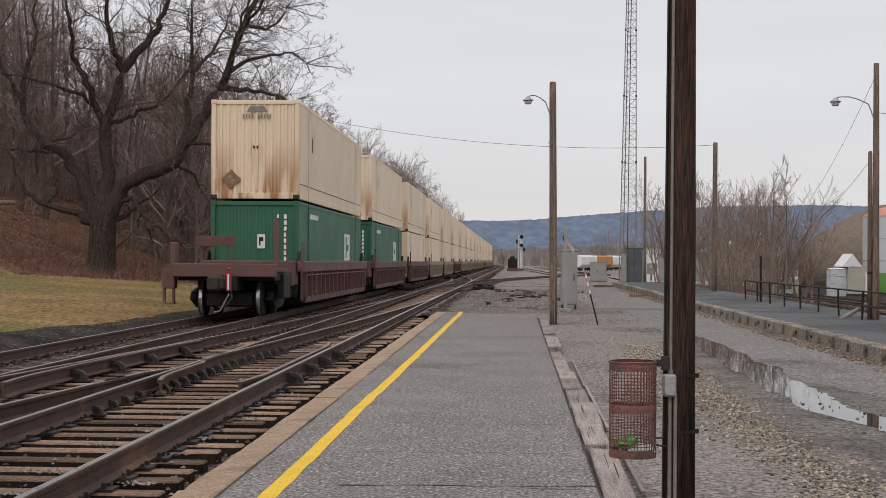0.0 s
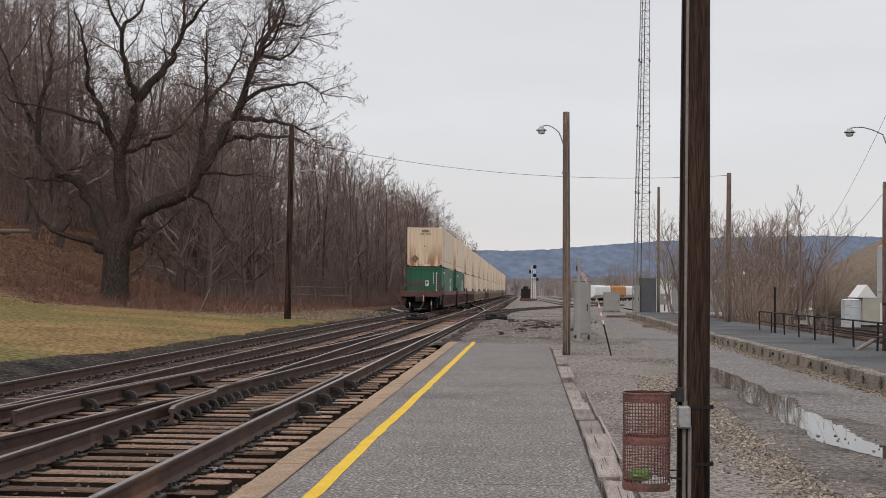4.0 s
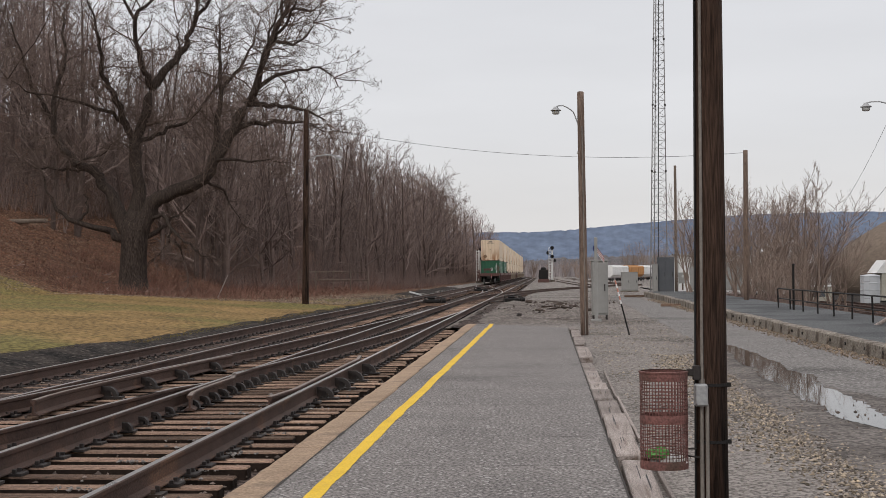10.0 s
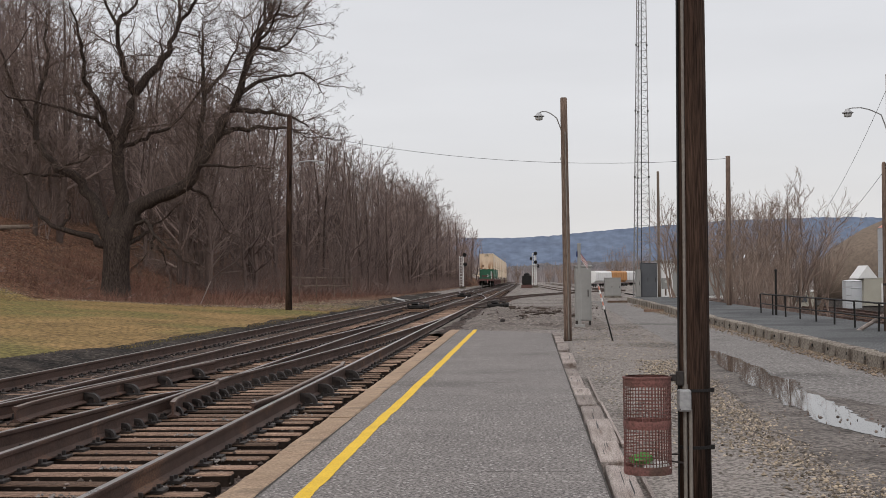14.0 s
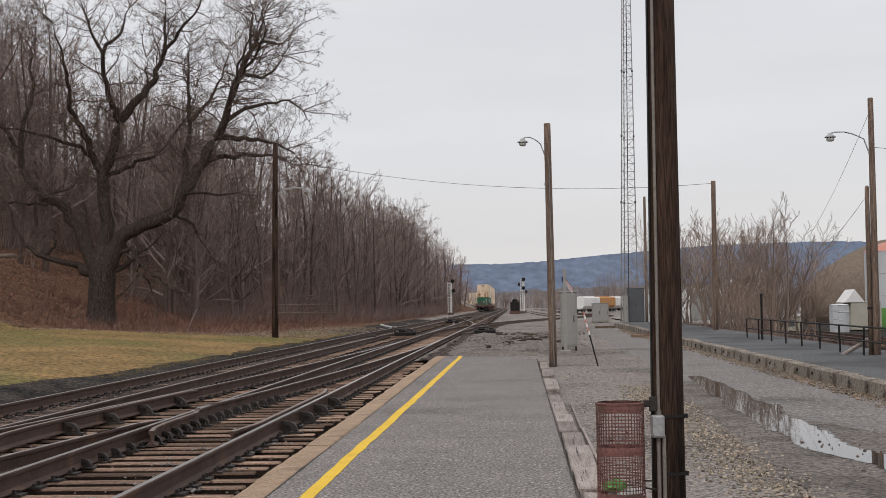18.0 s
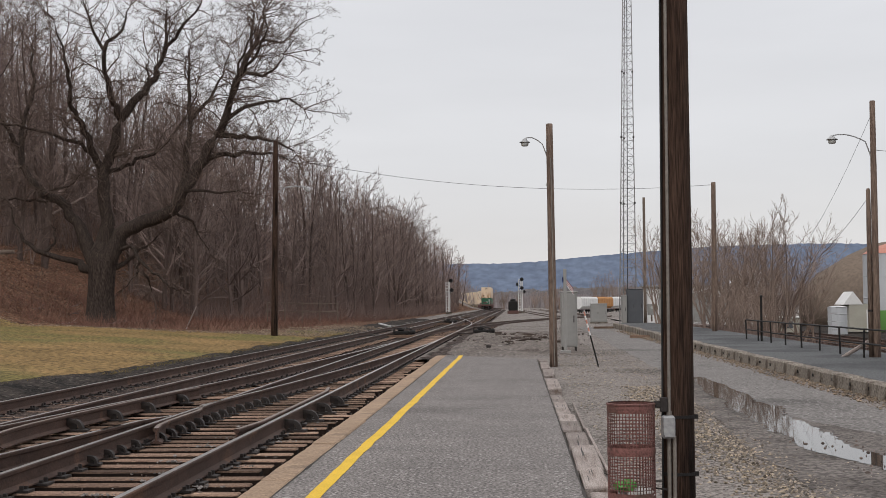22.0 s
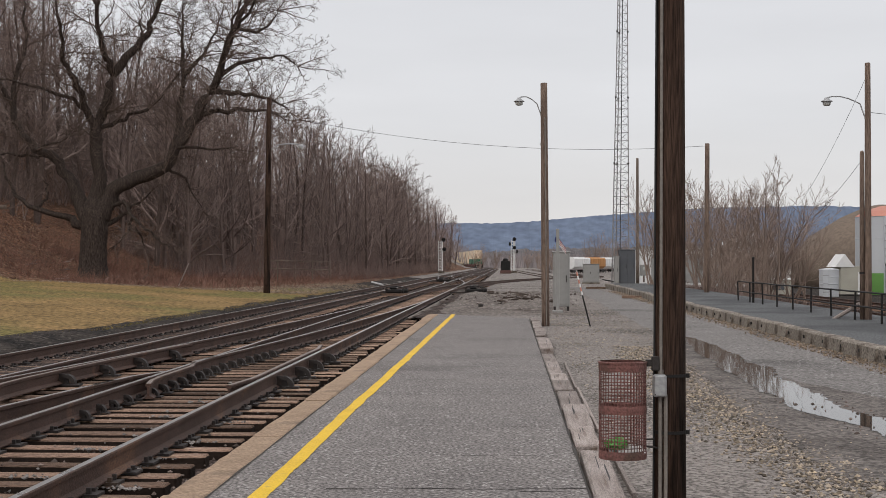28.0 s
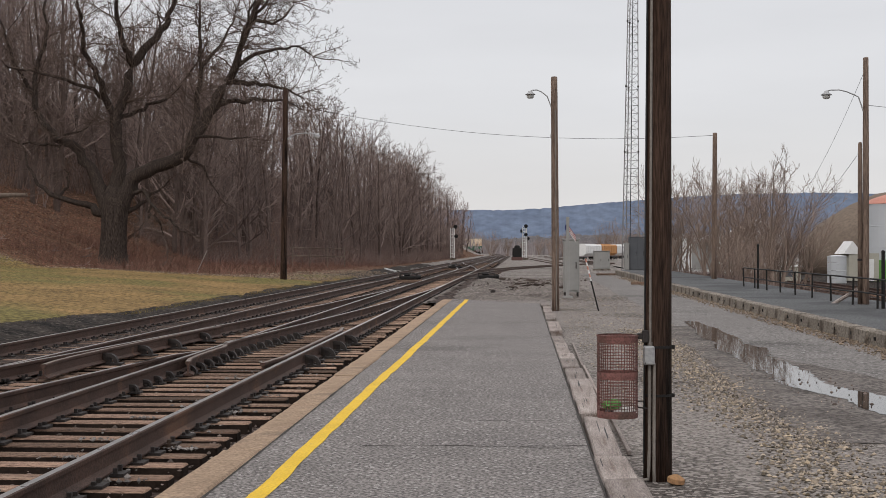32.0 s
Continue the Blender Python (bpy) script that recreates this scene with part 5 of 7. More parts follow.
def container(name, paint, endpaint, label, marks, near=True, L=16.0, H=2.72, W=2.5):
    t = thing(name, label, "container", group="containers on the train")
    h = W / 2
    part("end_wall", ribbed(W - 0.24, 0.16, H - 0.12, 11, 0.035 if marks != "green" else 0.016), endpaint, t, at=pose(0, 0.07, 0))
    part("door", Geo().box(-h + 0.1, -0.01, L - 0.09, L - 0.04, 0.16, H - 0.12, 0.01), paint, t)
    part("door", Geo().box(0.01, h - 0.1, L - 0.09, L - 0.04, 0.16, H - 0.12, 0.01), paint, t)
    for s in (-1, 1):
        part("side_wall", Geo().box(s * (h - 0.03) - 0.02, s * (h - 0.03) + 0.02, 0.14, L - 0.14, 0.14, H - 0.1), paint, t)
        part("top_rail", Geo().box(s * (h - 0.045) - 0.045, s * (h - 0.045) + 0.045, 0.12, L - 0.12, H - 0.12, H - 0.005, 0.012), paint, t)
        part("bottom_rail", Geo().box(s * (h - 0.045) - 0.045, s * (h - 0.045) + 0.045, 0.12, L - 0.12, 0.0, 0.17, 0.012), paint, t)
        for y in (0.0, L - 0.14):
            part("corner_post", Geo().box(s * (h - 0.065) - 0.065, s * (h - 0.065) + 0.065, y, y + 0.14, 0.0, H, 0.012), endpaint if y == 0 else paint, t)
            for z in (0.0, H - 0.12) if near else ():
                part("corner_casting", Geo().box(s * (h - 0.08) - 0.088, s * (h - 0.08) + 0.088, y - 0.008, y + 0.148, z - 0.004, z + 0.124, 0.015), STEELDK if z == 0 else paint, t)
        for y in (1.85, L - 2.0):
            part("side_post", Geo().box(s * h - 0.012, s * h + 0.014, y, y + 0.1, 0.02, H - 0.02, 0.005), paint, t)
        if near:
            part("panel_seam", Geo().box(s * h - 0.012, s * h - 0.006, 0.2, L - 0.2, 0.42, 0.445), STEELDK, t)
    part("end_header", Geo().box(-h + 0.12, h - 0.12, 0.02, 0.12, H - 0.13, H - 0.01, 0.012), endpaint, t)
    part("end_sill", Geo().box(-h + 0.12, h - 0.12, 0.02, 0.12, 0.0, 0.17, 0.012), endpaint, t)
    part("roof", Geo().box(-h + 0.08, h - 0.08, 0.1, L - 0.1, H - 0.06, H - 0.02), paint, t)
    part("underframe", Geo().box(-h + 0.08, h - 0.08, 0.1, L - 0.1, 0.05, 0.15), STEELDK, t)
    if not near:
        return t
    if marks == "cream":
        part("emblem", Geo().prism([(-0.3, 0), (0.3, 0), (0.2, 0.16), (-0.2, 0.16)], 0, 0.012, pose(0.05, 0.03, H - 0.34, 90, 0, 0)), FADED, t, "faded dark emblem shape")
        for k in range(10):
            if k != 4:
                part("letter_bar", Geo().box(-0.36 + k * 0.085, -0.32 + k * 0.085, 0.015, 0.028, H - 0.53, H - 0.4), FADED, t, "dark lettering bar")
        part("placard", Geo().box(-0.2, 0.2, 0.012, 0.026, -0.2, 0.2, 0, pose(-0.68, 0, 0.55, 0, 45, 0)), surf("rusty_placard", (0.2, 0.12, 0.075), (0.26, 0.16, 0.1), 6, 0.85, bump=0.2, c3=(0.33, 0.24, 0.16), s3=5), t, "rusty square placard hung on a corner")
        for x in (-0.06, 0.04):
            part("letter_bar", Geo().box(x, x + 0.05, 0.02, 0.03, 1.42, 1.5), STEELDK, t, "dark lettering bar")
        part("side_mark", Geo().box(h - 0.006, h + 0.002, 2.6, 2.7, 1.5, 1.95), STEELDK, t)
    else:
        for k in range(9):
            part("letter_bar", Geo().box(0.83, 0.91, 0.02, 0.03, H - 0.5 - k * 0.17, H - 0.38 - k * 0.17), WHITE, t, "white lettering bar")
            if k < 5:
                part("letter_bar", Geo().box(0.63, 0.69, 0.02, 0.03, H - 0.48 - k * 0.17, H - 0.38 - k * 0.17), WHITE, t, "white lettering bar")
        part("decal", Geo().box(0.08, 0.3, 0.012, 0.028, 1.38, 1.78), WHITE, t, "white square decal")
        part("decal_stroke", Geo().box(0.13, 0.17, 0.004, 0.012, 1.46, 1.7).box(0.17, 0.25, 0.004, 0.012, 1.58, 1.7), BLACKST, t, "black stroke on the decal")
        part("side_decal", Geo().box(h - 0.004, h + 0.004, 10.6, 12.2, 1.05, 2.0), WHITE, t, "white side panel with a dark emblem")
        part("side_emblem", Geo().box(h + 0.004, h + 0.01, 11.0, 11.25, 1.15, 1.9).box(h + 0.004, h + 0.01, 11.25, 11.8, 1.4, 1.62), GREENC, t, "dark emblem shape")
        for k in range(8):
            part("letter_bar", Geo().box(h - 0.004, h + 0.006, 2.2 + k * 0.22, 2.36 + k * 0.22, H - 0.45, H - 0.3), WHITE, t, "white lettering bar")
    return t


UNIT = 20.2
CONT0 = 2.1                       # from the truck's middle to the containers' rear end


def wheel_geo():
    return Geo().lathe([(0.12, -0.09), (0.4, -0.07), (0.455, -0.065), (0.46, 0.05), (0.49, 0.055), (0.49, 0.08), (0.4, 0.085), (0.12, 0.09)], 28, Matrix.Rotation(math.pi / 2, 4, "Y"))


def truck(t, y):
    """A two-axle truck: each wheel, axle and side frame."""
    for dy in (-0.89, 0.89):
        ax = part("axle", Geo().tube((-1.1, y + dy, 0.47), (1.1, y + dy, 0.47), 0.08, n=10), BLACKST, t)
        for s in (-1, 1):
            w = part("wheel", wheel_geo(), BLACKST, ax, smooth=True, at=Matrix.Translation((s * 0.755, y + dy, 0.47)) @ (Matrix.Rotation(math.pi, 4, "Z") if s > 0 else Matrix()))
    for dy in (-0.89,):
        for s in (-1, 1):
            part("wheel_tread", Geo().lathe([(0.458, -0.055), (0.464, -0.05), (0.464, 0.045), (0.458, 0.05)], 28, Matrix.Translation((s * 0.74, y + dy, 0.47)) @ Matrix.Rotation(math.pi / 2, 4, "Y"), closed=False), WHEEL, t, "bright worn wheel tread")
    for s in (-1, 1):
        part("side_frame", Geo().prism([(-1.15, 0.42), (-1.0, 0.62), (-0.4, 0.72), (0.4, 0.72), (1.0, 0.62), (1.15, 0.42), (0.9, 0.36), (0.45, 0.2), (-0.45, 0.2), (-0.9, 0.36)], -0.07, 0.07,
             Matrix.Translation((s * 1.0, y, 0)) @ Matrix(((0, 0, 1, 0), (1, 0, 0, 0), (0, 1, 0, 0), (0, 0, 0, 1)))), BLACKST, t)
    part("bolster", Geo().box(-1.05, 1.05, y - 0.2, y + 0.2, 0.45, 0.8, 0.03), BLACKST, t)


def well_unit(name, paint, label, ribs):
    t = thing(name, label, "well car", group="cars of the train")
    for s in (-1, 1):
        side = part("side_sill", Geo().box(s * 1.34 - 0.02, s * 1.34 + 0.02, 2.0, 18.3, 0.32, 1.3), paint, t)
        part("top_chord", Geo().box(s * 1.37 - 0.09, s * 1.37 + 0.09, 1.6, 18.6, 1.12, 1.42, 0.02), paint, side)
        part("bottom_chord", Geo().box(s * 1.36 - 0.07, s * 1.36 + 0.07, 2.4, 17.9, 0.24, 0.42, 0.015), paint, side)
        part("pipe_run", Geo().tube((s * 1.43, 2.4, 1.03), (s * 1.43, 17.9, 1.03), 0.025, n=6), paint, side)
        joined = Geo()
        for k in range(17):
            y = 2.3 + k * 0.97
            if ribs:
                part("rib", Geo().prism([(0, -0.05), (0.11, -0.035), (0.11, 0.035), (0, 0.05)], 0.4, 1.14, pose(s * 1.36, y, 0, 0, 0, 0 if s > 0 else 180)), paint, side)
            else:
                joined.prism([(0, -0.05), (0.11, -0.035), (0.11, 0.035), (0, 0.05)], 0.4, 1.14, pose(s * 1.36, y, 0, 0, 0, 0 if s > 0 else 180))
        if not ribs:
            part("ribbing", joined, paint, side, kind="stuff")
        for y in (2.0, 18.0):
            part("guide", Geo().prism([(-0.35, 1.42), (0.35, 1.42), (0.12, 1.7), (-0.1, 1.7)], s * 1.3 - 0.04, s * 1.3 + 0.04, Matrix.Translation((0, y, 0)) @ Matrix(((0, 0, 1, 0), (1, 0, 0, 0), (0, 1, 0, 0), (0, 0, 0, 1)))), BLACKST, side)
        part("grab_ladder", Geo().pipe([(s * 1.46, 1.35, 0.75), (s * 1.46, 1.35, 1.95)], 0.018, 6).pipe([(s * 1.46, 1.75, 0.75), (s * 1.46, 1.75, 1.95)], 0.018, 6), paint, side)
        for k in range(4):
            if ribs:
                part("rung", Geo().tube((s * 1.46, 1.35, 0.85 + k * 0.3), (s * 1.46, 1.75, 0.85 + k * 0.3), 0.014, n=5), paint, side)
    part("well_floor", Geo().box(-1.3, 1.3, 2.2, 18.1, 0.3, 0.4), BLACKST, t)
    for y in (0.9, 18.0):
        part("bulkhead", Geo().box(-1.27, 1.27, y, y + (1.1 if y < 5 else 1.2), 0.75, 1.44 if y < 5 else 1.28, 0.03), paint, t)
    part("centre_sill", Geo().box(-0.35, 0.35, -0.9, 2.2, 0.62, 1.0, 0.02), BLACKST, t)
    part("centre_sill", Geo().box(-0.35, 0.35, 18.0, 19.4, 0.62, 1.0, 0.02), BLACKST, t)
    if ribs:
        truck(t, 0.0)
    else:
        part("truck", Geo().box(-1.1, 1.1, -1.3, 1.3, 0.3, 0.7, 0.1).tube((-0.85, -0.89, 0.47), (0.85, -0.89, 0.47), 0.46, n=14).tube((-0.85, 0.89, 0.47), (0.85, 0.89, 0.47), 0.46, n=14), BLACKST, t)
    return t


def rear_fittings(t):
    """The open end of the last car: deck, coupler, hand brake, steps and railings."""
    deck = part("end_deck", Geo().box(-1.3, 1.3, -1.9, -0.1, 1.16, 1.24), CARBROWN, t)
    part("end_beam", Geo().box(-1.32, 1.32, -2.0, -1.86, 1.02, 1.36, 0.02), CARBROWN, deck, "dusty brown end beam")
    # black boxes added below the deck to block light and keep it dark
    part("under_gear", Geo().box(-1.0, 1.0, -0.6, 1.9, 0.62, 1.05, 0.05).box(-0.64, 0.64, -1.3, 1.5, 0.24, 0.64, 0.05).box(-1.25, 1.25, -1.7, 1.9, 0.92, 1.14, 0.02), BLACKST, deck, "black filler boxes added under the deck to block light")
    part("draft_box", Geo().box(-0.34, 0.34, -2.05, -0.4, 0.66, 1.06, 0.03), BLACKST, deck)
    co = part("coupler", Geo().box(-0.12, 0.12, -2.75, -2.0, 0.78, 0.98, 0.03).box(-0.24, 0.1, -2.95, -2.55, 0.68, 1.06, 0.06).box(0.08, 0.22, -2.95, -2.7, 0.72, 1.02, 0.04), STEELDK, t, "rusty knuckle coupler")
    eot = part("rear_marker", Geo().box(0.25, 0.37, -2.95, -2.84, 0.68, 1.18, 0.02), RED, t, "red and white rear marker device")
    part("marker_stripe", Geo().box(0.29, 0.33, -2.962, -2.95, 0.72, 1.1), WHITE, eot)
    part("marker_head", Geo().box(0.26, 0.36, -2.96, -2.86, 1.18, 1.27, 0.02), RED, eot)
    part("brake_hose", Geo().pipe([(0.2, -2.1, 0.7), (0.3, -2.5, 0.5), (0.22, -2.8, 0.32), (0.05, -2.9, 0.28)], 0.03, 6), BLACKST, t)
    part("brake_hose", Geo().pipe([(0.32, -2.9, 0.62), (0.1, -2.9, 0.2), (-0.05, -2.9, 0.16)], 0.022, 6), CONDUIT, t)
    rail = part("end_railing", Geo().pipe([(-0.62, -1.8, 1.36), (-0.62, -1.8, 2.0), (0.2, -1.8, 2.0), (0.2, -1.8, 1.36)], 0.024, 6), CARBROWN, t)
    part("red_board", Geo().box(-0.75, 0.25, -1.86, -1.82, 1.8, 2.06, 0.01), surf("faded_red_board", (0.125, 0.058, 0.052), (0.095, 0.048, 0.044), 3, 0.75, bump=0.1), rail, "faded red board on the railing")
    for x in (-0.5, -0.35, 0.05):
        part("upright", Geo().tube((x, -1.8, 1.3), (x, -1.8, 1.85), 0.016, n=5), CARBROWN, rail)
    wheel = part("hand_brake", Geo().lathe([(0.21, -0.02), (0.235, -0.02), (0.24, 0), (0.235, 0.02), (0.21, 0.02), (0.21, -0.02)], 24, Matrix.Translation((-1.5, -1.6, 1.62)) @ Matrix.Rotation(math.pi / 2, 4, "X") @ Matrix.Rotation(0.5, 4, "Y"), closed=False), CARBROWN, t, "brown hand brake wheel")
    for k in range(5):
        a = 2 * math.pi * k / 5
        part("spoke", Geo().tube((-1.5, -1.6, 1.62), (-1.5 + 0.21 * math.cos(a), -1.6, 1.62 + 0.21 * math.sin(a)), 0.015, n=5), CARBROWN, wheel)
    part("brake_stand", Geo().box(-1.45, -1.28, -1.75, -1.45, 1.1, 1.9, 0.03), CARBROWN, t)
    st = part("step_bracket", Geo().box(-1.6, -1.28, -1.95, -1.6, 0.72, 1.2, 0.02), CARBROWN, t)
    for x in (-1.56, -1.32):
        part("step_hanger", Geo().box(x - 0.03, x + 0.03, -1.9, -1.8, 0.34, 0.75), CARBROWN, st)
    part("step_tread", Geo().box(-1.6, -1.28, -1.95, -1.7, 0.32, 0.36), CARBROWN, st)
    for k, x in enumerate((1.28, 1.44)):
        part("ladder_rail", Geo().tube((x, -1.4 + 0.4 * k, 1.2), (x - 0.05, -1.2 + 0.4 * k, 2.25), 0.02, n=6), CARBROWN, t)
    part("tall_post", Geo().box(1.08, 1.2, -0.9, -0.8, 1.24, 2.5), CARBROWN, t)
    part("side_panel", Geo().box(1.22, 1.34, -0.9, 0.2, 0.45, 1.1, 0.02), BLACKST, t)


LAST = well_unit("well_car", CARBROWN, "last brown well car of the train with its open end deck", True)
rear_fittings(LAST)
BROWN = well_unit("well_car", CARBROWN, "dusty brown well car carrying two stacked containers", True)
TAN = well_unit("well_car", CARGREY, "dusty tan well car carrying two stacked containers", False)
BROWNFAR = well_unit("well_car", CARBROWN, "dusty brown well car further along the train", False)
UPPER = container("shipping_container", CREAM, CREAMEND, "cream rust-streaked container stacked on top", "cream", H=2.8)
LOWER_G = container("shipping_container", GREENC, GREENC, "dark green container in the well of the car", "green")
LOWER_C = container("shipping_container", CREAM, CREAM, "cream container in the well of the car", "cream")
UPPER_FAR = container("shipping_container", CREAM, CREAMEND, "cream container stacked on top further along", "", False, H=2.8)
LOWER_FAR = container("shipping_container", CREAM, CREAM, "cream container in a well further along", "", False)
TRAIN = []                        # (thing, distance along the train, height)
used = set()


def place(ob, d, z):
    if ob in used:
        ob = copy_thing(ob, pose(0, 0, 0))
    else:
        used.add(ob)
    TRAIN.append((ob, d, z))
    return ob


UNITS = 32
for i in range(UNITS):
    place(LAST if i == 0 else BROWN if i < 3 else BROWNFAR if i % 7 == 5 else TAN, i * UNIT, 0.0)
    place(LOWER_G if i < 2 else LOWER_C if i < 4 else LOWER_FAR, i * UNIT + CONT0, 0.4)
    place(UPPER if i < 4 else UPPER_FAR, i * UNIT + CONT0, 3.18)


def train_y(t):
    """Where the containers' rear end stands along the track."""
    return 38.6 + 15.1 * t


def at_track(y, z):
    """Pose of a train piece whose rear end is at y along the far track."""
    a, b = track_c(y), track_c(y + 17)
    return Matrix.Translation((a, y, dip(y) + z)) @ Matrix.Rotation(math.atan2(a - b, 17), 4, "Z") @ Matrix.Rotation(math.atan2(dip(y + 17) - dip(y), 17), 4, "X")


def motions():
    for ob, d, z in TRAIN:
        walk(ob, [(t, at_track(train_y(t) + d - CONT0, z)) for t in (0, 1, 2, 3, 4, 5, 6, 7, 8, 10, 12, 14, 16, 18, 20, 22, 24, 26, 28, 30, 32)])


# ---- bare trees ----
def tube_line(g, pts, rad, sides):
    """A tapering tube through points, closed to a tip at its end."""
    n, o = len(pts) - 1, len(g.v)
    a = (pts[1] - pts[0]).orthogonal()
    for i in range(n):
        t = (pts[i + 1] - pts[max(i - 1, 0)]).normalized()
        a = a - t * a.dot(t)
        a = a.normalized() if a.length > 1e-4 else t.orthogonal().normalized()
        b = t.cross(a)
        for k in range(sides):
            w = 6.2832 * k / sides
            g.v.append(tuple(pts[i] + (a * math.cos(w) + b * math.sin(w)) * rad[i]))
    g.v.append(tuple(pts[n]))
    for i in range(n):
        for k in range(sides):
            m = (k + 1) % sides
            if i < n - 1:
                g.f.append((o + i * sides + k, o + i * sides + m, o + (i + 1) * sides + m, o + (i + 1) * sides + k))
            else:
                g.f.append((o + i * sides + k, o + i * sides + m, o + n * sides))
    g.mi.extend([0] * (n * sides))


def sprig(g, rng, p, d, length, r, deep, kids, bend=0.2, up=0.08, fork=0.75, thin=0.008):
    """A crooked twig with twigs of its own, deep levels of them; kids: how many on each level, the finest first."""
    n = (2 if bend > 0.2 else 1) if deep == 0 else 3 if deep == 1 else 4
    pts = [p]
    for i in range(n):
        d = (d + Vector((rng.gauss(0, bend), rng.gauss(0, bend), rng.gauss(0, bend) + up))).normalized()
        p = p + d * (length / n)
        pts.append(p)
    rad = [max(r * (1 - 0.75 * i / n), thin * (1 - 0.4 * i / n)) for i in range(n + 1)]
    tube_line(g, pts, rad, 3 if deep < 2 else 5)
    if deep == 0:
        return
    count = kids[deep - 1]
    for j in range(count):
        u = 0.18 + 0.82 * (j + rng.random()) / count
        i = min(n - 1, int(u * n))
        t = (pts[i + 1] - pts[i]).normalized()
        side = Vector((rng.gauss(0, 1), rng.gauss(0, 1), rng.gauss(0, 0.8)))
        side = (side - t * side.dot(t)).normalized()
        a = fork * rng.uniform(0.6, 1.3)
        sprig(g, rng, pts[i].lerp(pts[i + 1], u * n - i), t * math.cos(a) + side * math.sin(a), length * rng.uniform(0.38, 0.62) * (1.2 - 0.55 * u), rad[i] * 0.55, deep - 1, kids, bend, up, fork, thin)


def wood_tree(seed, h, r, laterals, kids, reach=0.3, low=0.25, thin=0.009, bark=None):
    """A slender tree of the wood: a straight trunk with rising side branches."""
    bark = bark or BARKW
    rng = random.Random(seed)
    trunk, crown = Geo(), Geo()
    n, p, d, pts = 8, Vector((0, 0, -0.3)), Vector((0, 0, 1)), []
    for i in range(n + 1):
        pts.append(p)
        d = (d + Vector((rng.gauss(0, 0.07), rng.gauss(0, 0.07), 0.15))).normalized()
        p = p + d * (h / n)
    rad = [r * (1 - 0.85 * i / n) for i in range(n + 1)]
    tube_line(trunk, pts, rad, 7)
    for j in range(laterals):
        u = low + (0.99 - low) * (j + rng.random()) / laterals
        i = min(n - 1, int(u * n))
        a = rng.uniform(0, 6.28)
        d = Vector((math.cos(a), math.sin(a), rng.uniform(0.5, 1.3))).normalized()
        length = h * (reach * (1 - u) ** 0.7 + 0.1) * rng.uniform(0.75, 1.25)
        sprig(crown, rng, pts[i].lerp(pts[i + 1], u * n - i), d, length, rad[i] * 0.45, 2, kids, 0.16, 0.1, 0.7, thin)
    return trunk.mesh("trunk", BARKD), crown.mesh("crown", bark)


def stem_clump(seed, h, stems, fan, kids, r=0.05, thin=0.008, bark=None, deep=2, per=7):
    """Several stems from one root, each with rising branches: stems and crown as two meshes."""
    bark = bark or BARKW
    rng = random.Random(seed)
    wood, crown = Geo(), Geo()
    for k in range(stems):
        a = 6.2832 * (k + rng.random()) / stems
        lean = fan * rng.uniform(0.15, 1.0)
        d = Vector((math.cos(a) * lean, math.sin(a) * lean, 1)).normalized()
        p = Vector((rng.gauss(0, 0.06 * h), rng.gauss(0, 0.04 * h), -0.2))
        n, pts, length = 6, [], h * rng.uniform(0.75, 1.05)
        for i in range(n + 1):
            pts.append(p)
            d = (d + Vector((rng.gauss(0, 0.1), rng.gauss(0, 0.1), 0.05))).normalized()
            p = p + d * (length / n)
        rad = [r * (1 - 0.85 * i / n) for i in range(n + 1)]
        tube_line(wood, pts, rad, 5)
        for j in range(per):
            u = 0.18 + 0.8 * (j + rng.random()) / per
            i = min(n - 1, int(u * n))
            t = (pts[i + 1] - pts[i]).normalized()
            side = Vector((rng.gauss(0, 1), rng.gauss(0, 1), 0.2)).normalized()
            sprig(crown, rng, pts[i].lerp(pts[i + 1], u * n - i), (t * 0.8 + side * 0.55).normalized(), h * (0.17 + 0.2 * (1 - u)) * rng.uniform(0.8, 1.3), rad[i] * 0.45, deep, kids, 0.13, 0.08, 0.6, thin)
    return wood.mesh("stem_clump", bark), crown.mesh("crown", bark)


# the old tree beside the lawn: main limbs as (across, height) from its foot, then fine growth
OLD = pose(-21.3, 70, 0.45)
rng = random.Random(77)
oak = thing("old_tree", "huge old bare tree with a thick trunk and spreading limbs", "tree", at=OLD)
trunk = Geo()
trunk.lathe([(1.25, -0.5), (1.0, 0.0), (0.84, 0.3), (0.72, 0.9), (0.66, 1.7), (0.66, 2.6), (0.68, 3.2), (0.6, 3.7), (0.42, 4.2), (0.15, 4.5)], 26)
trunk.v = [(x * (1 + 0.1 * noise.noise((x * 1.5, y * 1.5, z * 0.5)) + 0.05 * noise.noise((x * 5, y * 5, z * 0.7))) + 0.012 * z, y * (1 + 0.1 * noise.noise((x * 2, y * 2, z * 0.5))), z) for x, y, z in trunk.v]
part("trunk", trunk, BARK, oak, "thick furrowed trunk", smooth=True)
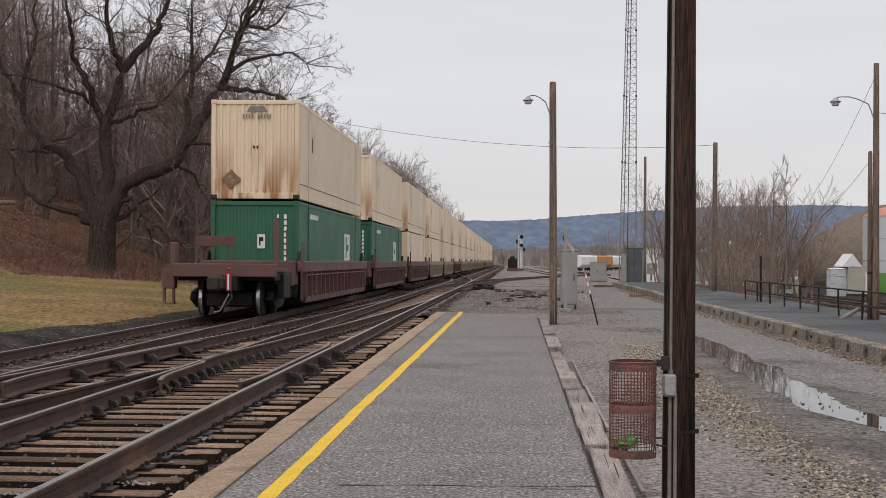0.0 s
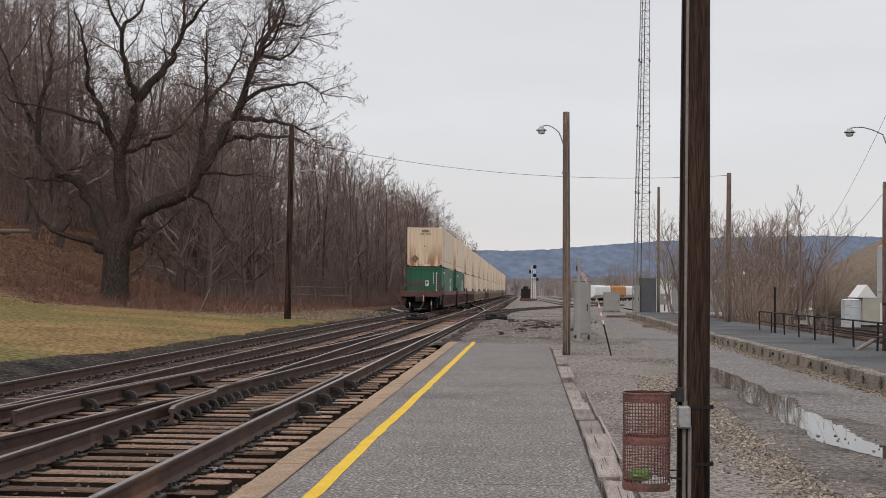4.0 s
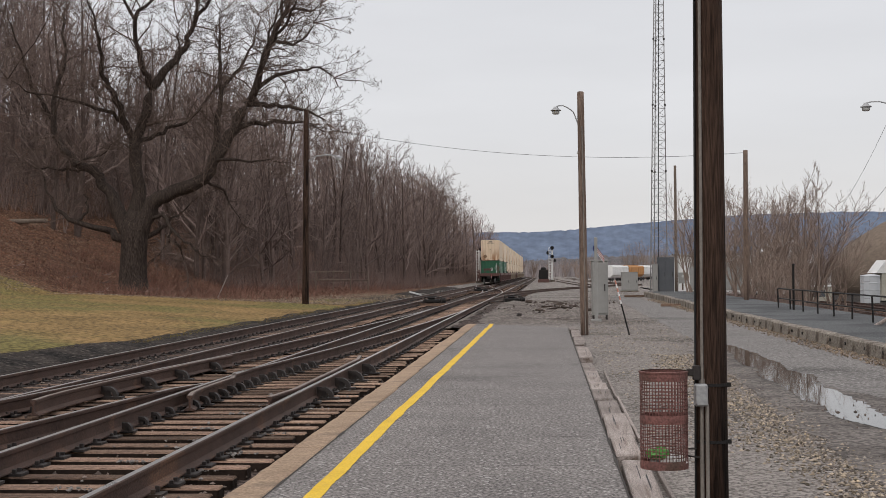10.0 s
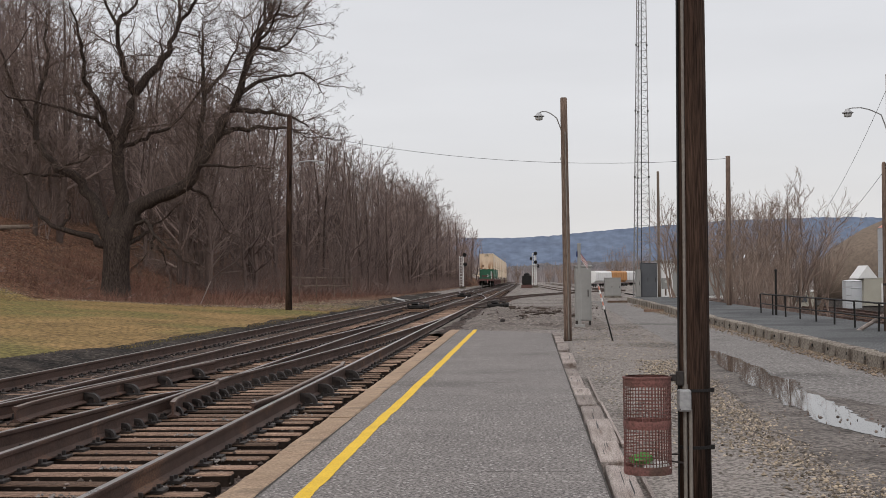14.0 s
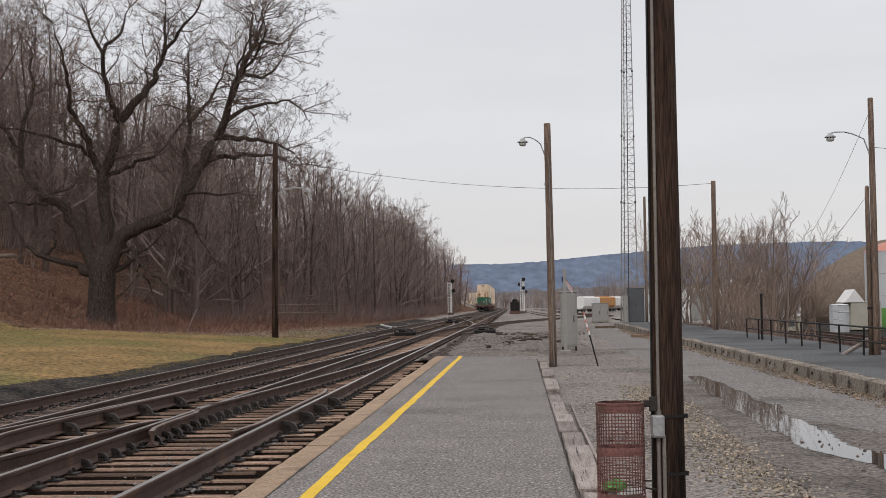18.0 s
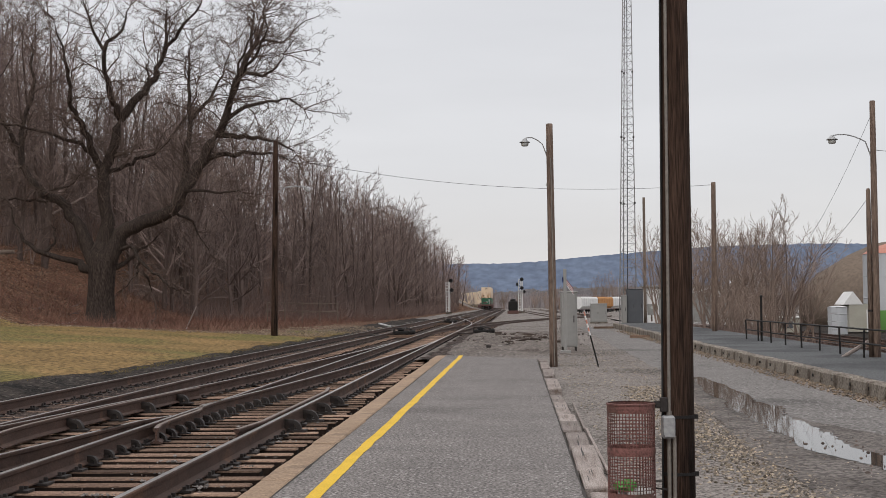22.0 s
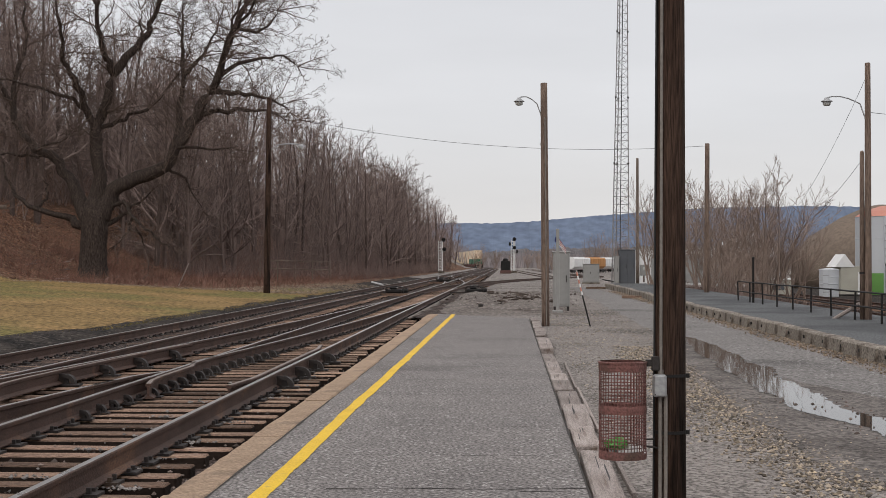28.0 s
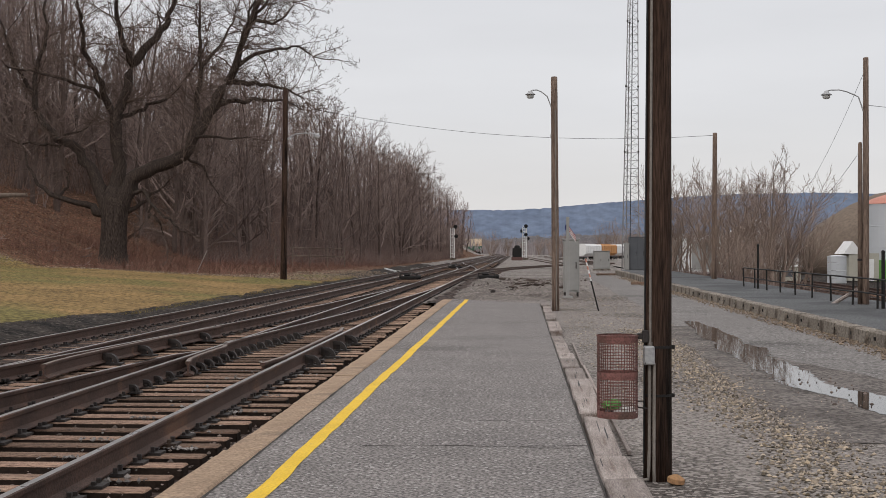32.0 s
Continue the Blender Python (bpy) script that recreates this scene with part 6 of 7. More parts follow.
BOUGHS = (
    # radius, sway in depth, line of (across, height)
    (0.40, 0.3, ((0.1, 2.9), (0.15, 4.6), (0.0, 6.9), (-0.1, 8.1), (0.4, 9.2), (0.75, 10.8))),
    (0.20, -0.6, ((0.75, 10.7), (0.5, 11.5), (0.3, 12.7), (0.2, 14.2), (-0.3, 15.2), (-0.8, 17.0))),
    (0.26, 0.8, ((0.72, 10.6), (1.65, 12.1), (2.3, 13.0), (2.5, 14.0), (2.7, 15.2), (2.6, 17.4))),
    (0.10, 0.5, ((1.9, 12.5), (1.95, 13.2), (1.8, 14.4))),
    (0.22, -0.8, ((-0.1, 8.0), (-0.6, 9.2), (-0.85, 10.4), (-1.35, 11.25), (-1.15, 12.1), (-1.3, 13.4), (-1.7, 15.4))),
    (0.13, -1.2, ((-0.5, 8.9), (-1.4, 9.5), (-2.6, 9.9), (-4.3, 10.2), (-5.6, 10.9))),
    (0.14, 1.2, ((0.2, 7.8), (0.9, 8.4), (1.75, 8.9), (2.7, 9.7), (3.6, 11.2), (4.0, 13.0))),
    (0.43, 0.4, ((0.3, 3.4), (0.9, 4.7), (2.0, 5.35), (3.55, 6.0), (4.3, 7.3), (5.1, 8.6), (5.7, 9.9))),
    (0.24, 0.5, ((5.6, 9.8), (6.1, 10.9), (6.5, 12.3), (6.95, 13.8), (7.3, 15.2), (7.4, 17.0))),
    (0.15, -0.7, ((5.75, 10.1), (6.4, 10.9), (6.7, 12.3), (7.4, 13.9), (8.2, 15.6))),
    (0.16, 0.6, ((5.0, 8.4), (6.2, 8.95), (7.4, 9.0), (8.7, 9.0), (9.8, 8.5))),
    (0.17, -0.5, ((5.7, 9.8), (6.9, 9.75), (8.0, 9.7), (9.1, 9.4), (10.1, 8.7))),
    (0.14, 1.0, ((6.0, 10.7), (7.0, 11.5), (8.2, 11.9), (9.2, 12.1), (9.9, 11.6))),
    (0.13, -1.1, ((6.5, 12.3), (7.2, 13.2), (7.9, 13.9), (8.5, 14.8), (8.7, 16.0))),
    (0.22, 1.6, ((3.3, 5.9), (3.9, 7.6), (3.95, 9.9), (3.7, 11.7), (3.5, 13.5), (3.4, 15.6))),
    (0.13, 0.9, ((6.9, 13.6), (7.5, 15.0), (7.9, 16.4), (8.0, 17.8))),
    (0.11, -0.6, ((7.2, 13.0), (8.2, 12.9), (9.0, 13.3), (9.4, 13.9))),
    (0.12, 0.7, ((7.2, 14.8), (8.0, 15.2), (8.7, 15.1), (9.2, 15.6))),
    (0.12, -1.0, ((2.6, 14.5), (3.6, 15.6), (4.6, 16.4), (5.4, 17.6))),
    (0.12, 0.8, ((0.2, 14.0), (1.0, 15.3), (1.4, 16.8))),
    (0.12, -1.0, ((-4.6, 12.6), (-3.4, 13.6), (-2.6, 15.0), (-2.4, 16.6))),
    (0.12, 1.0, ((3.9, 11.0), (4.8, 12.2), (5.4, 13.6), (5.7, 15.4))),
    (0.32, 0.6, ((-0.3, 3.2), (-1.2, 5.1), (-2.0, 6.2), (-3.4, 6.9), (-4.35, 7.9), (-4.85, 8.8), (-5.0, 10.2), (-4.75, 11.7), (-4.5, 13.2), (-5.0, 15.6))),
    (0.14, -0.9, ((-4.9, 9.4), (-5.9, 11.0), (-6.2, 12.8), (-6.9, 14.8))),
    (0.12, 0.7, ((-2.2, 6.3), (-3.0, 6.7), (-4.3, 6.6), (-5.6, 6.7), (-6.9, 7.2))),
    (0.10, -0.8, ((-3.3, 6.9), (-2.9, 7.0), (-1.8, 7.2), (-0.9, 7.8))),
    (0.20, 0.5, ((-0.5, 2.9), (-1.6, 3.4), (-3.2, 3.8), (-4.4, 4.5), (-5.0, 5.4), (-5.3, 6.4))),
    (0.10, 0.3, ((-3.1, 3.8), (-2.7, 4.3), (-2.7, 5.1), (-3.0, 5.3))),
    (0.13, -0.5, ((0.6, 3.9), (1.6, 4.1), (2.1, 3.4), (2.7, 2.9), (3.4, 2.45), (3.9, 1.95), (4.6, 1.7))),
    (0.09, 0.4, ((2.0, 3.3), (1.75, 2.6), (1.0, 1.9))),
    (0.08, 0.9, ((2.1, 2.8), (2.35, 2.3), (2.3, 1.7))),
    (0.13, 0.8, ((0.5, 2.9), (1.4, 3.5), (2.1, 4.1), (3.1, 5.1))),
    (0.10, -1.0, ((4.2, 6.6), (5.5, 6.9), (6.6, 6.8), (7.5, 6.7))),
    (0.09, 0.8, ((3.6, 6.0), (4.5, 5.4), (4.8, 4.5), (5.2, 3.7))),
)
grown = []                          # points of the limbs so far, from which side limbs spring
for r0, sway, pts in BOUGHS:
    g = Geo()
    root = min(grown, key=lambda q: (q[0].x - pts[0][0]) ** 2 + (q[0].z - pts[0][1]) ** 2) if grown and pts[0][1] > 3.7 else None
    y0 = root[0].y if root else 0.0
    line = [Vector((x, y0 + sway * k * 0.6, z)) for k, (x, z) in enumerate(pts)]
    if root:
        line[0] = root[0].copy()
        r0 = min(r0, root[1] * 1.25)
    fine = []
    for a, b in zip(line, line[1:]):
        for u in (0, 0.34, 0.67):
            fine.append(a.lerp(b, u) + Vector((rng.gauss(0, 0.07), rng.gauss(0, 0.1), rng.gauss(0, 0.07))) * (1 if u else 0))
    fine.append(line[-1])
    n = len(fine) - 1
    goes_on = any(abs(q[0][0] - pts[-1][0]) + abs(q[0][1] - pts[-1][1]) < 0.4 for _, _, q in BOUGHS)
    taper = 0.42 if goes_on else 0.82
    rad = [r0 * 0.95 * (1 - taper * i / n) * (1 + (0.4 * max(0, 1 - i / 4) if pts[0][1] < 3.6 else 0)) * (1 + 0.08 * noise.noise((i * 0.9, r0 * 50, 0))) for i in range(n + 1)]
    tube_line(g, fine, rad, 10)
    grown.extend(zip(fine, rad))
    limb = part("limb", g, BARK, oak, smooth=True)
    tw = Geo()
    total = sum((b - a).length for a, b in zip(fine, fine[1:]))
    base = pts[0][1] < 5
    for k in range(int(5.0 * total)):
        u = (0.3 if base else 0.08) + (0.7 if base else 0.92) * rng.random() ** 0.85
        i = min(n - 1, int(u * n))
        c = fine[i].lerp(fine[i + 1], u * n - i)
        t = (fine[i + 1] - fine[i]).normalized()
        side = Vector((rng.gauss(0, 1), rng.gauss(0, 1), rng.gauss(0.1, 0.7)))
        side = (side - t * side.dot(t)).normalized()
        d = (t * 0.45 + side * 0.85).normalized()
        big = k % 4 == 0 and c.z > 5.5
        small = 0.55 if pts[-1][1] < 5.5 else 1.0
        sprig(tw, rng, c, d, small * (rng.uniform(2.0, 3.4) if big else rng.uniform(1.0, 2.2)) * (1 - 0.35 * smoothstep(7.5, 10, c.x)), min(rad[i] * 0.4, 0.045 if big else 0.022), 3 if big else 2, (4, 4, 4) if big else (4, 4), 0.28, 0.03, 0.85, 0.0078)
    for k in range(3):
        d = ((fine[n] - fine[n - 2]).normalized() + Vector((rng.gauss(0, 0.5), rng.gauss(0, 0.5), rng.gauss(0, 0.4)))).normalized()
        sprig(tw, rng, fine[n], d, rng.uniform(1.6, 2.8) * (0.6 if pts[-1][1] < 5.5 else 1), 0.035, 3, (4, 4, 4), 0.26, 0.04, 0.8, 0.0078)
    part("branch_spray", tw, BARKT, limb, "fine bare branches")

NEARW = [wood_tree(100 + k, 10.0, 0.14, 15, (4, 5), 0.3, 0.2, 0.0108) for k in range(6)]
EDGEW = [wood_tree(170 + k, 10.0, 0.13, 16, (4, 5), 0.34, 0.1, 0.013) for k in range(5)]
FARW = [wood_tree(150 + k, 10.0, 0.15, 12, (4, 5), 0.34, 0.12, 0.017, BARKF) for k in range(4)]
SHRUB = [stem_clump(300 + k, 3.2 + 0.8 * k, 6 + k // 2, 0.5, (3, 3), 0.03, 0.0108, None, 2, 4) for k in range(5)]
rng = random.Random(9)


def plant(kinds, k, x, y, h, label):
    """A tree of the wood of height h (the patterns are 10 m high)."""
    s = h / 10
    t = thing("bare_tree", label, "tree", at=pose(x, y, land(x, y), rng.uniform(-3, 3), rng.uniform(-3, 3), rng.uniform(0, 360)) @ Matrix.Diagonal((s * rng.uniform(0.85, 1.05), s * rng.uniform(0.85, 1.05), s, 1)), group="trees of the wood")
    part("trunk", kinds[k % len(kinds)][0], BARKW, t)
    part("crown", kinds[k % len(kinds)][1], BARKW, t)


# on the bank behind the old tree, and high up beside it
for k in range(84):
    y = rng.uniform(76, 150)
    back = rng.uniform(4, 40)
    x = lawn_edge(y) - back - 5 * smoothstep(100, 75, y)
    plant(NEARW, k, x, y, rng.uniform(9.5, 13.5), "bare grey-brown tree on the wooded bank")
for k in range(32):
    y = rng.uniform(82, 112)
    plant(NEARW, k, -0.352 * y - rng.uniform(-1.0, 10.0), y, rng.uniform(12.0, 16.5), "tall bare tree high on the leafy bank")
for k in range(30):
    y = rng.uniform(96, 132)
    plant(NEARW, k, lawn_edge(y) - rng.uniform(9, 25), y, rng.uniform(11.5, 15.5), "tall bare tree on the wooded bank")
for k in range(16):
    y = rng.uniform(84, 106)
    plant(EDGEW, k, lawn_edge(y) - rng.uniform(-1.0, 5.0), y, rng.uniform(10.5, 13.0), "bare twiggy tree beside the old tree")
# along the edge of the wood
for k in range(92):
    y = 92 + 160 * ((k + rng.random()) / 92) ** 1.25
    x = lawn_edge(y) - 0.6 - 9 * rng.random() ** 1.3 - 3 * smoothstep(125, 105, y)
    plant(EDGEW, k, x, y, (11.5 + 3.0 * smoothstep(110, 190, y)) * rng.uniform(0.72, 1.12), "bare twiggy tree at the edge of the wood")
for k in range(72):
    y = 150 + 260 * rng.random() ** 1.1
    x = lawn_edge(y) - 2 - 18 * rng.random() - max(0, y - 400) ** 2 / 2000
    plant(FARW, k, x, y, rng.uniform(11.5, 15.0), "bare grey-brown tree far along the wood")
for k in range(190):
    y = 60 + 290 * rng.random() ** 1.2
    x = lawn_edge(y) - 1.0 - 24 * rng.random() ** 1.4 * (1 if y < 220 else 0.4)
    if y < 100:
        x -= 9 * smoothstep(100, 75, y)
    s = rng.uniform(0.7, 1.25)
    t = thing("shrub", "leafless grey-brown shrub at the foot of the wood", "shrub", at=pose(x, y, land(x, y), 0, 0, rng.uniform(0, 360)) @ Matrix.Diagonal((s, s, s, 1)), group="shrubs of the wood")
    part("stem_clump", SHRUB[k % 5][0], BARKW, t)
    part("crown", SHRUB[k % 5][1], BARKW, t)


def thicket(name, n, where, length, mat, label, seed, lean=0.35, thick=0.012):
    """Dense dry stems as thin three-sided spikes in one mesh."""
    r = np.random.RandomState(seed)
    x, y = where(r.rand(n), r.rand(n), r)
    z = np.array([land(a, b) for a, b in zip(x, y)]) - 0.05
    p = np.stack([x, y, z], 1)
    d = np.stack([r.randn(n) * lean, r.randn(n) * lean, np.ones(n)], 1)
    d /= np.linalg.norm(d, axis=1)[:, None]
    q = p + d * (length * (0.4 + 0.9 * r.rand(n)))[:, None]
    w = thick * (0.6 + r.rand(n))[:, None]
    e1, e2, e3 = np.array([1, 0, 0.]), np.array([-0.5, 0.87, 0]), np.array([-0.5, -0.87, 0])
    v = np.stack([p + e1 * w, p + e2 * w, p + e3 * w, q], 1).reshape(-1, 3)
    f = np.array([(0, 1, 3), (1, 2, 3), (2, 0, 3)])
    f = (f[None] + 4 * np.arange(n)[:, None, None]).reshape(-1, 3)
    me = bpy.data.meshes.new(name)
    me.from_pydata(v.tolist(), [], f.tolist())
    me.materials.append(mat)
    return tagged(new(name, me), label, "undergrowth", kind="stuff")


EDGE = np.vectorize(lawn_edge)
VERGE = np.vectorize(verge)


def wood_foot(u, v, r):
    y = 76 + 242 * v ** 1.6
    return EDGE(y) + 0.3 - 6 * u ** 1.6 + 0.5 * r.randn(len(u)), y


def wood_deep(u, v, r):
    y = 62 + 243 * v ** 1.2
    return EDGE(y) - 2 - 30 * u ** 1.3 - 9 * (y < 95), y


thicket("brush", 20000, wood_foot, 0.6, TWIGR, "reddish-brown dry brush at the foot of the wood", 1, 0.8)
thicket("undergrowth", 30000, wood_deep, 2.6, TWIG, "grey-brown leafless undergrowth on the bank", 2, 0.3, 0.014)

thicket("undergrowth", 24000, lambda u, v, r: (EDGE(86 + 190 * v ** 1.2) + 1.6 - 6 * u, 86 + 190 * v ** 1.2), 1.7, TWIG, "dense leafless brush along the edge of the wood", 22, 0.9, 0.012)
# haze of distance is put into the pale twig colour of these woods
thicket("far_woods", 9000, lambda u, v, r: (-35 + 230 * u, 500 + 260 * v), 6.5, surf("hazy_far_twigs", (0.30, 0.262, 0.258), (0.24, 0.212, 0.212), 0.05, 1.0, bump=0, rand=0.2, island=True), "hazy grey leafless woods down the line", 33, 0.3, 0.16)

thicket("grass_blades", 30000, lambda u, v, r: (-9.9 - (0.5 * (v < 0.2)) - 12 * u, 24 + 39 * v ** 1.3), 0.06, BLADE, "dry blades of winter grass on the lawn", 7, 0.6, 0.012)

thicket("grass_blades", 9000, lambda u, v, r: (np.array([lawn_side(q) for q in 16 + 60 * v ** 1.2]) + 0.06 - 0.3 * u, 16 + 60 * v ** 1.2), 0.08, BLADE, "ragged dry grass along the lawn's edge", 17, 0.8, 0.014)


def hill_side(u, v, r):
    y = 58 + 100 * v
    return EDGE(y) - 11 - 32 * u, y


thicket("undergrowth", 9000, hill_side, 3.4, TWIG, "grey-brown saplings high on the bank", 12, 0.22, 0.022)

# bare bushes behind the far platform
BUSHM = surf("pale_bush_bark", (0.30, 0.228, 0.188), (0.215, 0.162, 0.135), 0.5, 0.95, bump=0.1, rand=0.2)
BUSH = [stem_clump(500 + k, 5.0, 9, 0.55, (4, 5), 0.05, 0.0075, BUSHM, 2, 8) for k in range(3)]
rng = random.Random(8)
for x, y, s, k in ((13.9, 76, 1.5, 0), (12.3, 77, 1.35, 1), (10.6, 75, 1.3, 2), (11.6, 83, 1.35, 0), (9.9, 86, 1.25, 1), (15.0, 82, 1.0, 2), (13.2, 84, 1.4, 2), (8.9, 84, 1.25, 2), (14.4, 79, 1.4, 1), (15.6, 78, 1.1, 0), (12.0, 68, 0.7, 1), (10.8, 66, 0.6, 2), (9.9, 64, 0.55, 0)):
    t = thing("bare_bush", "bare brown bush behind the far platform", "bush", at=pose(x, y, land(x, y), 0, 0, rng.uniform(0, 360)) @ Matrix.Diagonal((s, s, s, 1)), group="bushes behind the platform")
    part("stem_clump", BUSH[k][0], BUSHM, t)
    part("crown", BUSH[k][1], BUSHM, t)
for x, y, s, k in ((23, 392, 1.9, 1), (28, 400, 2.1, 2), (33, 395, 1.8, 0), (-9, 420, 1.5, 2), (14, 460, 1.5, 0), (-4.5, 430, 1.2, 0), (6, 480, 1.3, 1), (10, 470, 1.4, 2), (1, 490, 1.2, 1)):
    t = thing("bare_bush", "bare brown bush far down the yard", "bush", at=pose(x, y, -0.7, 0, 0, rng.uniform(0, 360)) @ Matrix.Diagonal((s, s, s, 1)), group="far bushes")
    part("stem_clump", BUSH[k][0], BUSHM, t)
    part("crown", BUSH[k][1], BUSHM, t)
thicket("brush", 5000, lambda u, v, r: (9.4 + 5 * u, 55 + 32 * v), 0.9, TWIG, "dry weeds behind the far platform", 5, 0.4, 0.01)



def litter_where(u, v, r):
    y = 54 + 42 * v
    x = VERGE(y) - 1.5 + 4.0 * u ** 1.7
    return x, y, np.array([land(a, b) for a, b in zip(x, y)]) + 0.04


def bank_where(u, v, r):
    y = 62 + 26 * v
    x = EDGE(y) + 0.5 - 12 * u
    return x, y


def low_brush(u, v, r):
    y = 64 + 90 * v ** 1.4
    return VERGE(y) - 0.8 + (EDGE(y) - 2 - VERGE(y)) * u ** 0.8 + 0.3 * r.randn(len(u)), y


thicket("brush", 15000, low_brush, 0.75, TWIGR, "reddish-brown dry brush between the lawn and the wood", 15, 1.0, 0.012)
thicket("brush", 7000, bank_where, 0.4, TWIGR, "reddish-brown dry weeds on the leafy bank", 14, 0.7, 0.012)


def bank_leaves(u, v, r):
    x, y = bank_where(u, v, r)
    return x, y, np.array([land(a, b) for a, b in zip(x, y)]) + 0.06


stones("dead_leaves", 4000, bank_leaves, 0.045, surf("russet_dead_leaves", (0.2, 0.105, 0.065), (0.11, 0.062, 0.042), 3, 0.95, bump=0, rand=0.6, island=True), "russet dead leaves on the wooded bank", 29)
stones("dead_leaves", 8000, litter_where, 0.032, LEAFM, "brown dead leaves at the lawn's edge", 28)
pipe_rail = thing("pipe_railing", "weathered pipe railing half hidden in the brush", "railing", at=pose(-15.6, 86, 0.55))
for k in range(5):
    part("post", Geo().tube((k * 1.1, 0, -0.2), (k * 1.1, 0, 1.1), 0.03, n=6), POLEGR, pipe_rail)
for z in (0.55, 1.05):
    part("rail_bar", Geo().tube((0, 0, z), (4.4, 0, z - 0.1), 0.025, n=6), POLEGR, pipe_rail)
# loose wood and sticks on the bank
solo("fallen_log", Geo().tube((-3, 0, 0), (1.8, 0.6, 0.1), 0.17, 0.13, 10), POLEGR, "pale fallen log on the leafy bank", "log", at=pose(-31.2, 79, land(-31.2, 79) + 0.1))
solo("leaning_stake", Geo().tube((0, 0, -0.2), (0.62, 0, 1.15), 0.03, 0.025, 8), TIMBER, "pale stake leaning at the lawn's edge", "stake", at=pose(-16.4, 67.5, land(-16.4, 67.5)))
for k in range(8):
    x, y = rng.uniform(-27, -16), rng.uniform(64, 74)
    a = rng.uniform(-40, 40)
    solo("fallen_branch", Geo().tube((-0.6, 0, 0.03), (0.5, 0.1, 0.12), 0.035, 0.015, 6).tube((0.1, 0.05, 0.08), (0.5, 0.4, 0.3), 0.02, 0.01, 5), BARKW, "fallen branch on the lawn's edge", "branch", at=pose(x, y, land(x, y) + 0.02, 0, 0, a), group="fallen branches")


# ---- waste basket on the near pole ----
basket = thing("waste_basket", "rusty red perforated metal waste basket with litter inside", "waste basket", at=pose(0.665, 8.22, 0.325))
R, H = 0.14, 0.565


def band(z0, z1, r=R):
    return Geo().lathe([(r - 0.004, z0), (r, z0), (r + 0.002, (z0 + z1) / 2), (r, z1), (r - 0.004, z1), (r - 0.005, z0)], 40, closed=False)


part("top_band", band(0.515, H), BASKET, basket)
part("rim", Geo().lathe([(R - 0.008, H - 0.004), (R + 0.005, H - 0.006), (R + 0.006, H + 0.004), (R - 0.006, H + 0.006)], 40, closed=False), BASKET, basket)
part("middle_band", band(0.265, 0.315), BASKET, basket)
part("bottom_band", band(0.0, 0.05), BASKET, basket)
part("floor_plate", Geo().lathe([(R - 0.006, 0.004), (R - 0.006, 0.012)], 30), BASKET, basket)
for z0, z1 in ((0.05, 0.265), (0.315, 0.515)):
    g = Geo()
    n = 44
    for k in range(n):
        a = 2 * math.pi * k / n
        g.box(-0.0024, 0.0024, -0.0015, 0.0015, z0, z1, 0, Matrix.Rotation(a, 4, "Z") @ Matrix.Translation((0, R - 0.002, 0)))
    m = round((z1 - z0) / 0.0195)
    for k in range(1, m):
        z = z0 + (z1 - z0) * k / m
        g.lathe([(R - 0.0035, z - 0.0023), (R - 0.0005, z - 0.0023), (R - 0.0005, z + 0.0023), (R - 0.0035, z + 0.0023), (R - 0.0035, z - 0.0023)], 36, closed=False)
    part("mesh_panel", g, BASKET, basket, "perforated square mesh")
part("hanger", Geo().box(R - 0.005, 0.205, -0.012, 0.012, 0.54, 0.58, 0.003).box(0.17, 0.215, -0.02, 0.02, 0.515, 0.6, 0.004), STEELDK, basket, "steel hook at the pole")
part("lower_bolt", Geo().tube((R - 0.005, 0, 0.07), (0.21, 0, 0.06), 0.006, n=6).tube((R - 0.005, 0.01, 0.11), (0.19, 0.01, 0.11), 0.005, n=6), STEELDK, basket)
GREENP = surf("green_litter", (0.12, 0.42, 0.08), (0.1, 0.33, 0.07), 8, 0.5, bump=0.1)
for name, mat, lab, pts in (("crumpled_wrapper", GREENP, "crumpled green wrapper in the basket", ((-0.04, -0.06, 0.09, 0.05),)),
                            ("crumpled_paper", WHITE, "crumpled white paper in the basket", ((0.03, -0.05, 0.04, 0.045), (0.075, 0.02, 0.045, 0.04), (-0.03, 0.05, 0.05, 0.045), (0.08, -0.05, 0.04, 0.03), (0.0, -0.09, 0.04, 0.03)))):
    for x, y, z, s in pts:
        bm = bmesh.new()
        bmesh.ops.create_icosphere(bm, subdivisions=2, radius=s * 1.25)
        for p in bm.verts:
            p.co *= 1 + 0.7 * noise.noise(p.co * 40 + Vector((x * 99, 0, 0)))
            p.co.z *= 0.6
        solo(name, Geo().bm(bm), mat, lab, "litter", at=pose(0.665 + x, 8.22 + y, 0.325 + z), group="litter in the basket")

# ---- fittings of the near pole: conduits, box and straps ----
part("conduit", Geo().pipe([(-0.062, -0.084, 0.9), (-0.058, -0.075, 3.0), (-0.035, -0.052, 9.0)], 0.0095, 10), CONDUIT, near_pole, "grey conduit up the pole")
part("conduit", Geo().pipe([(-0.065, -0.086, 0.8), (-0.065, -0.088, 0.2), (-0.07, -0.09, 0.06), (-0.075, -0.1, 0.0), (-0.2, -0.12, -0.02)], 0.0125, 10), CONDUIT, near_pole)
part("conduit", Geo().pipe([(-0.036, -0.1, 0.8), (-0.035, -0.1, 0.76), (-0.035, -0.102, 0.08), (-0.032, -0.098, -0.05)], 0.0115, 10), CONDUIT, near_pole)
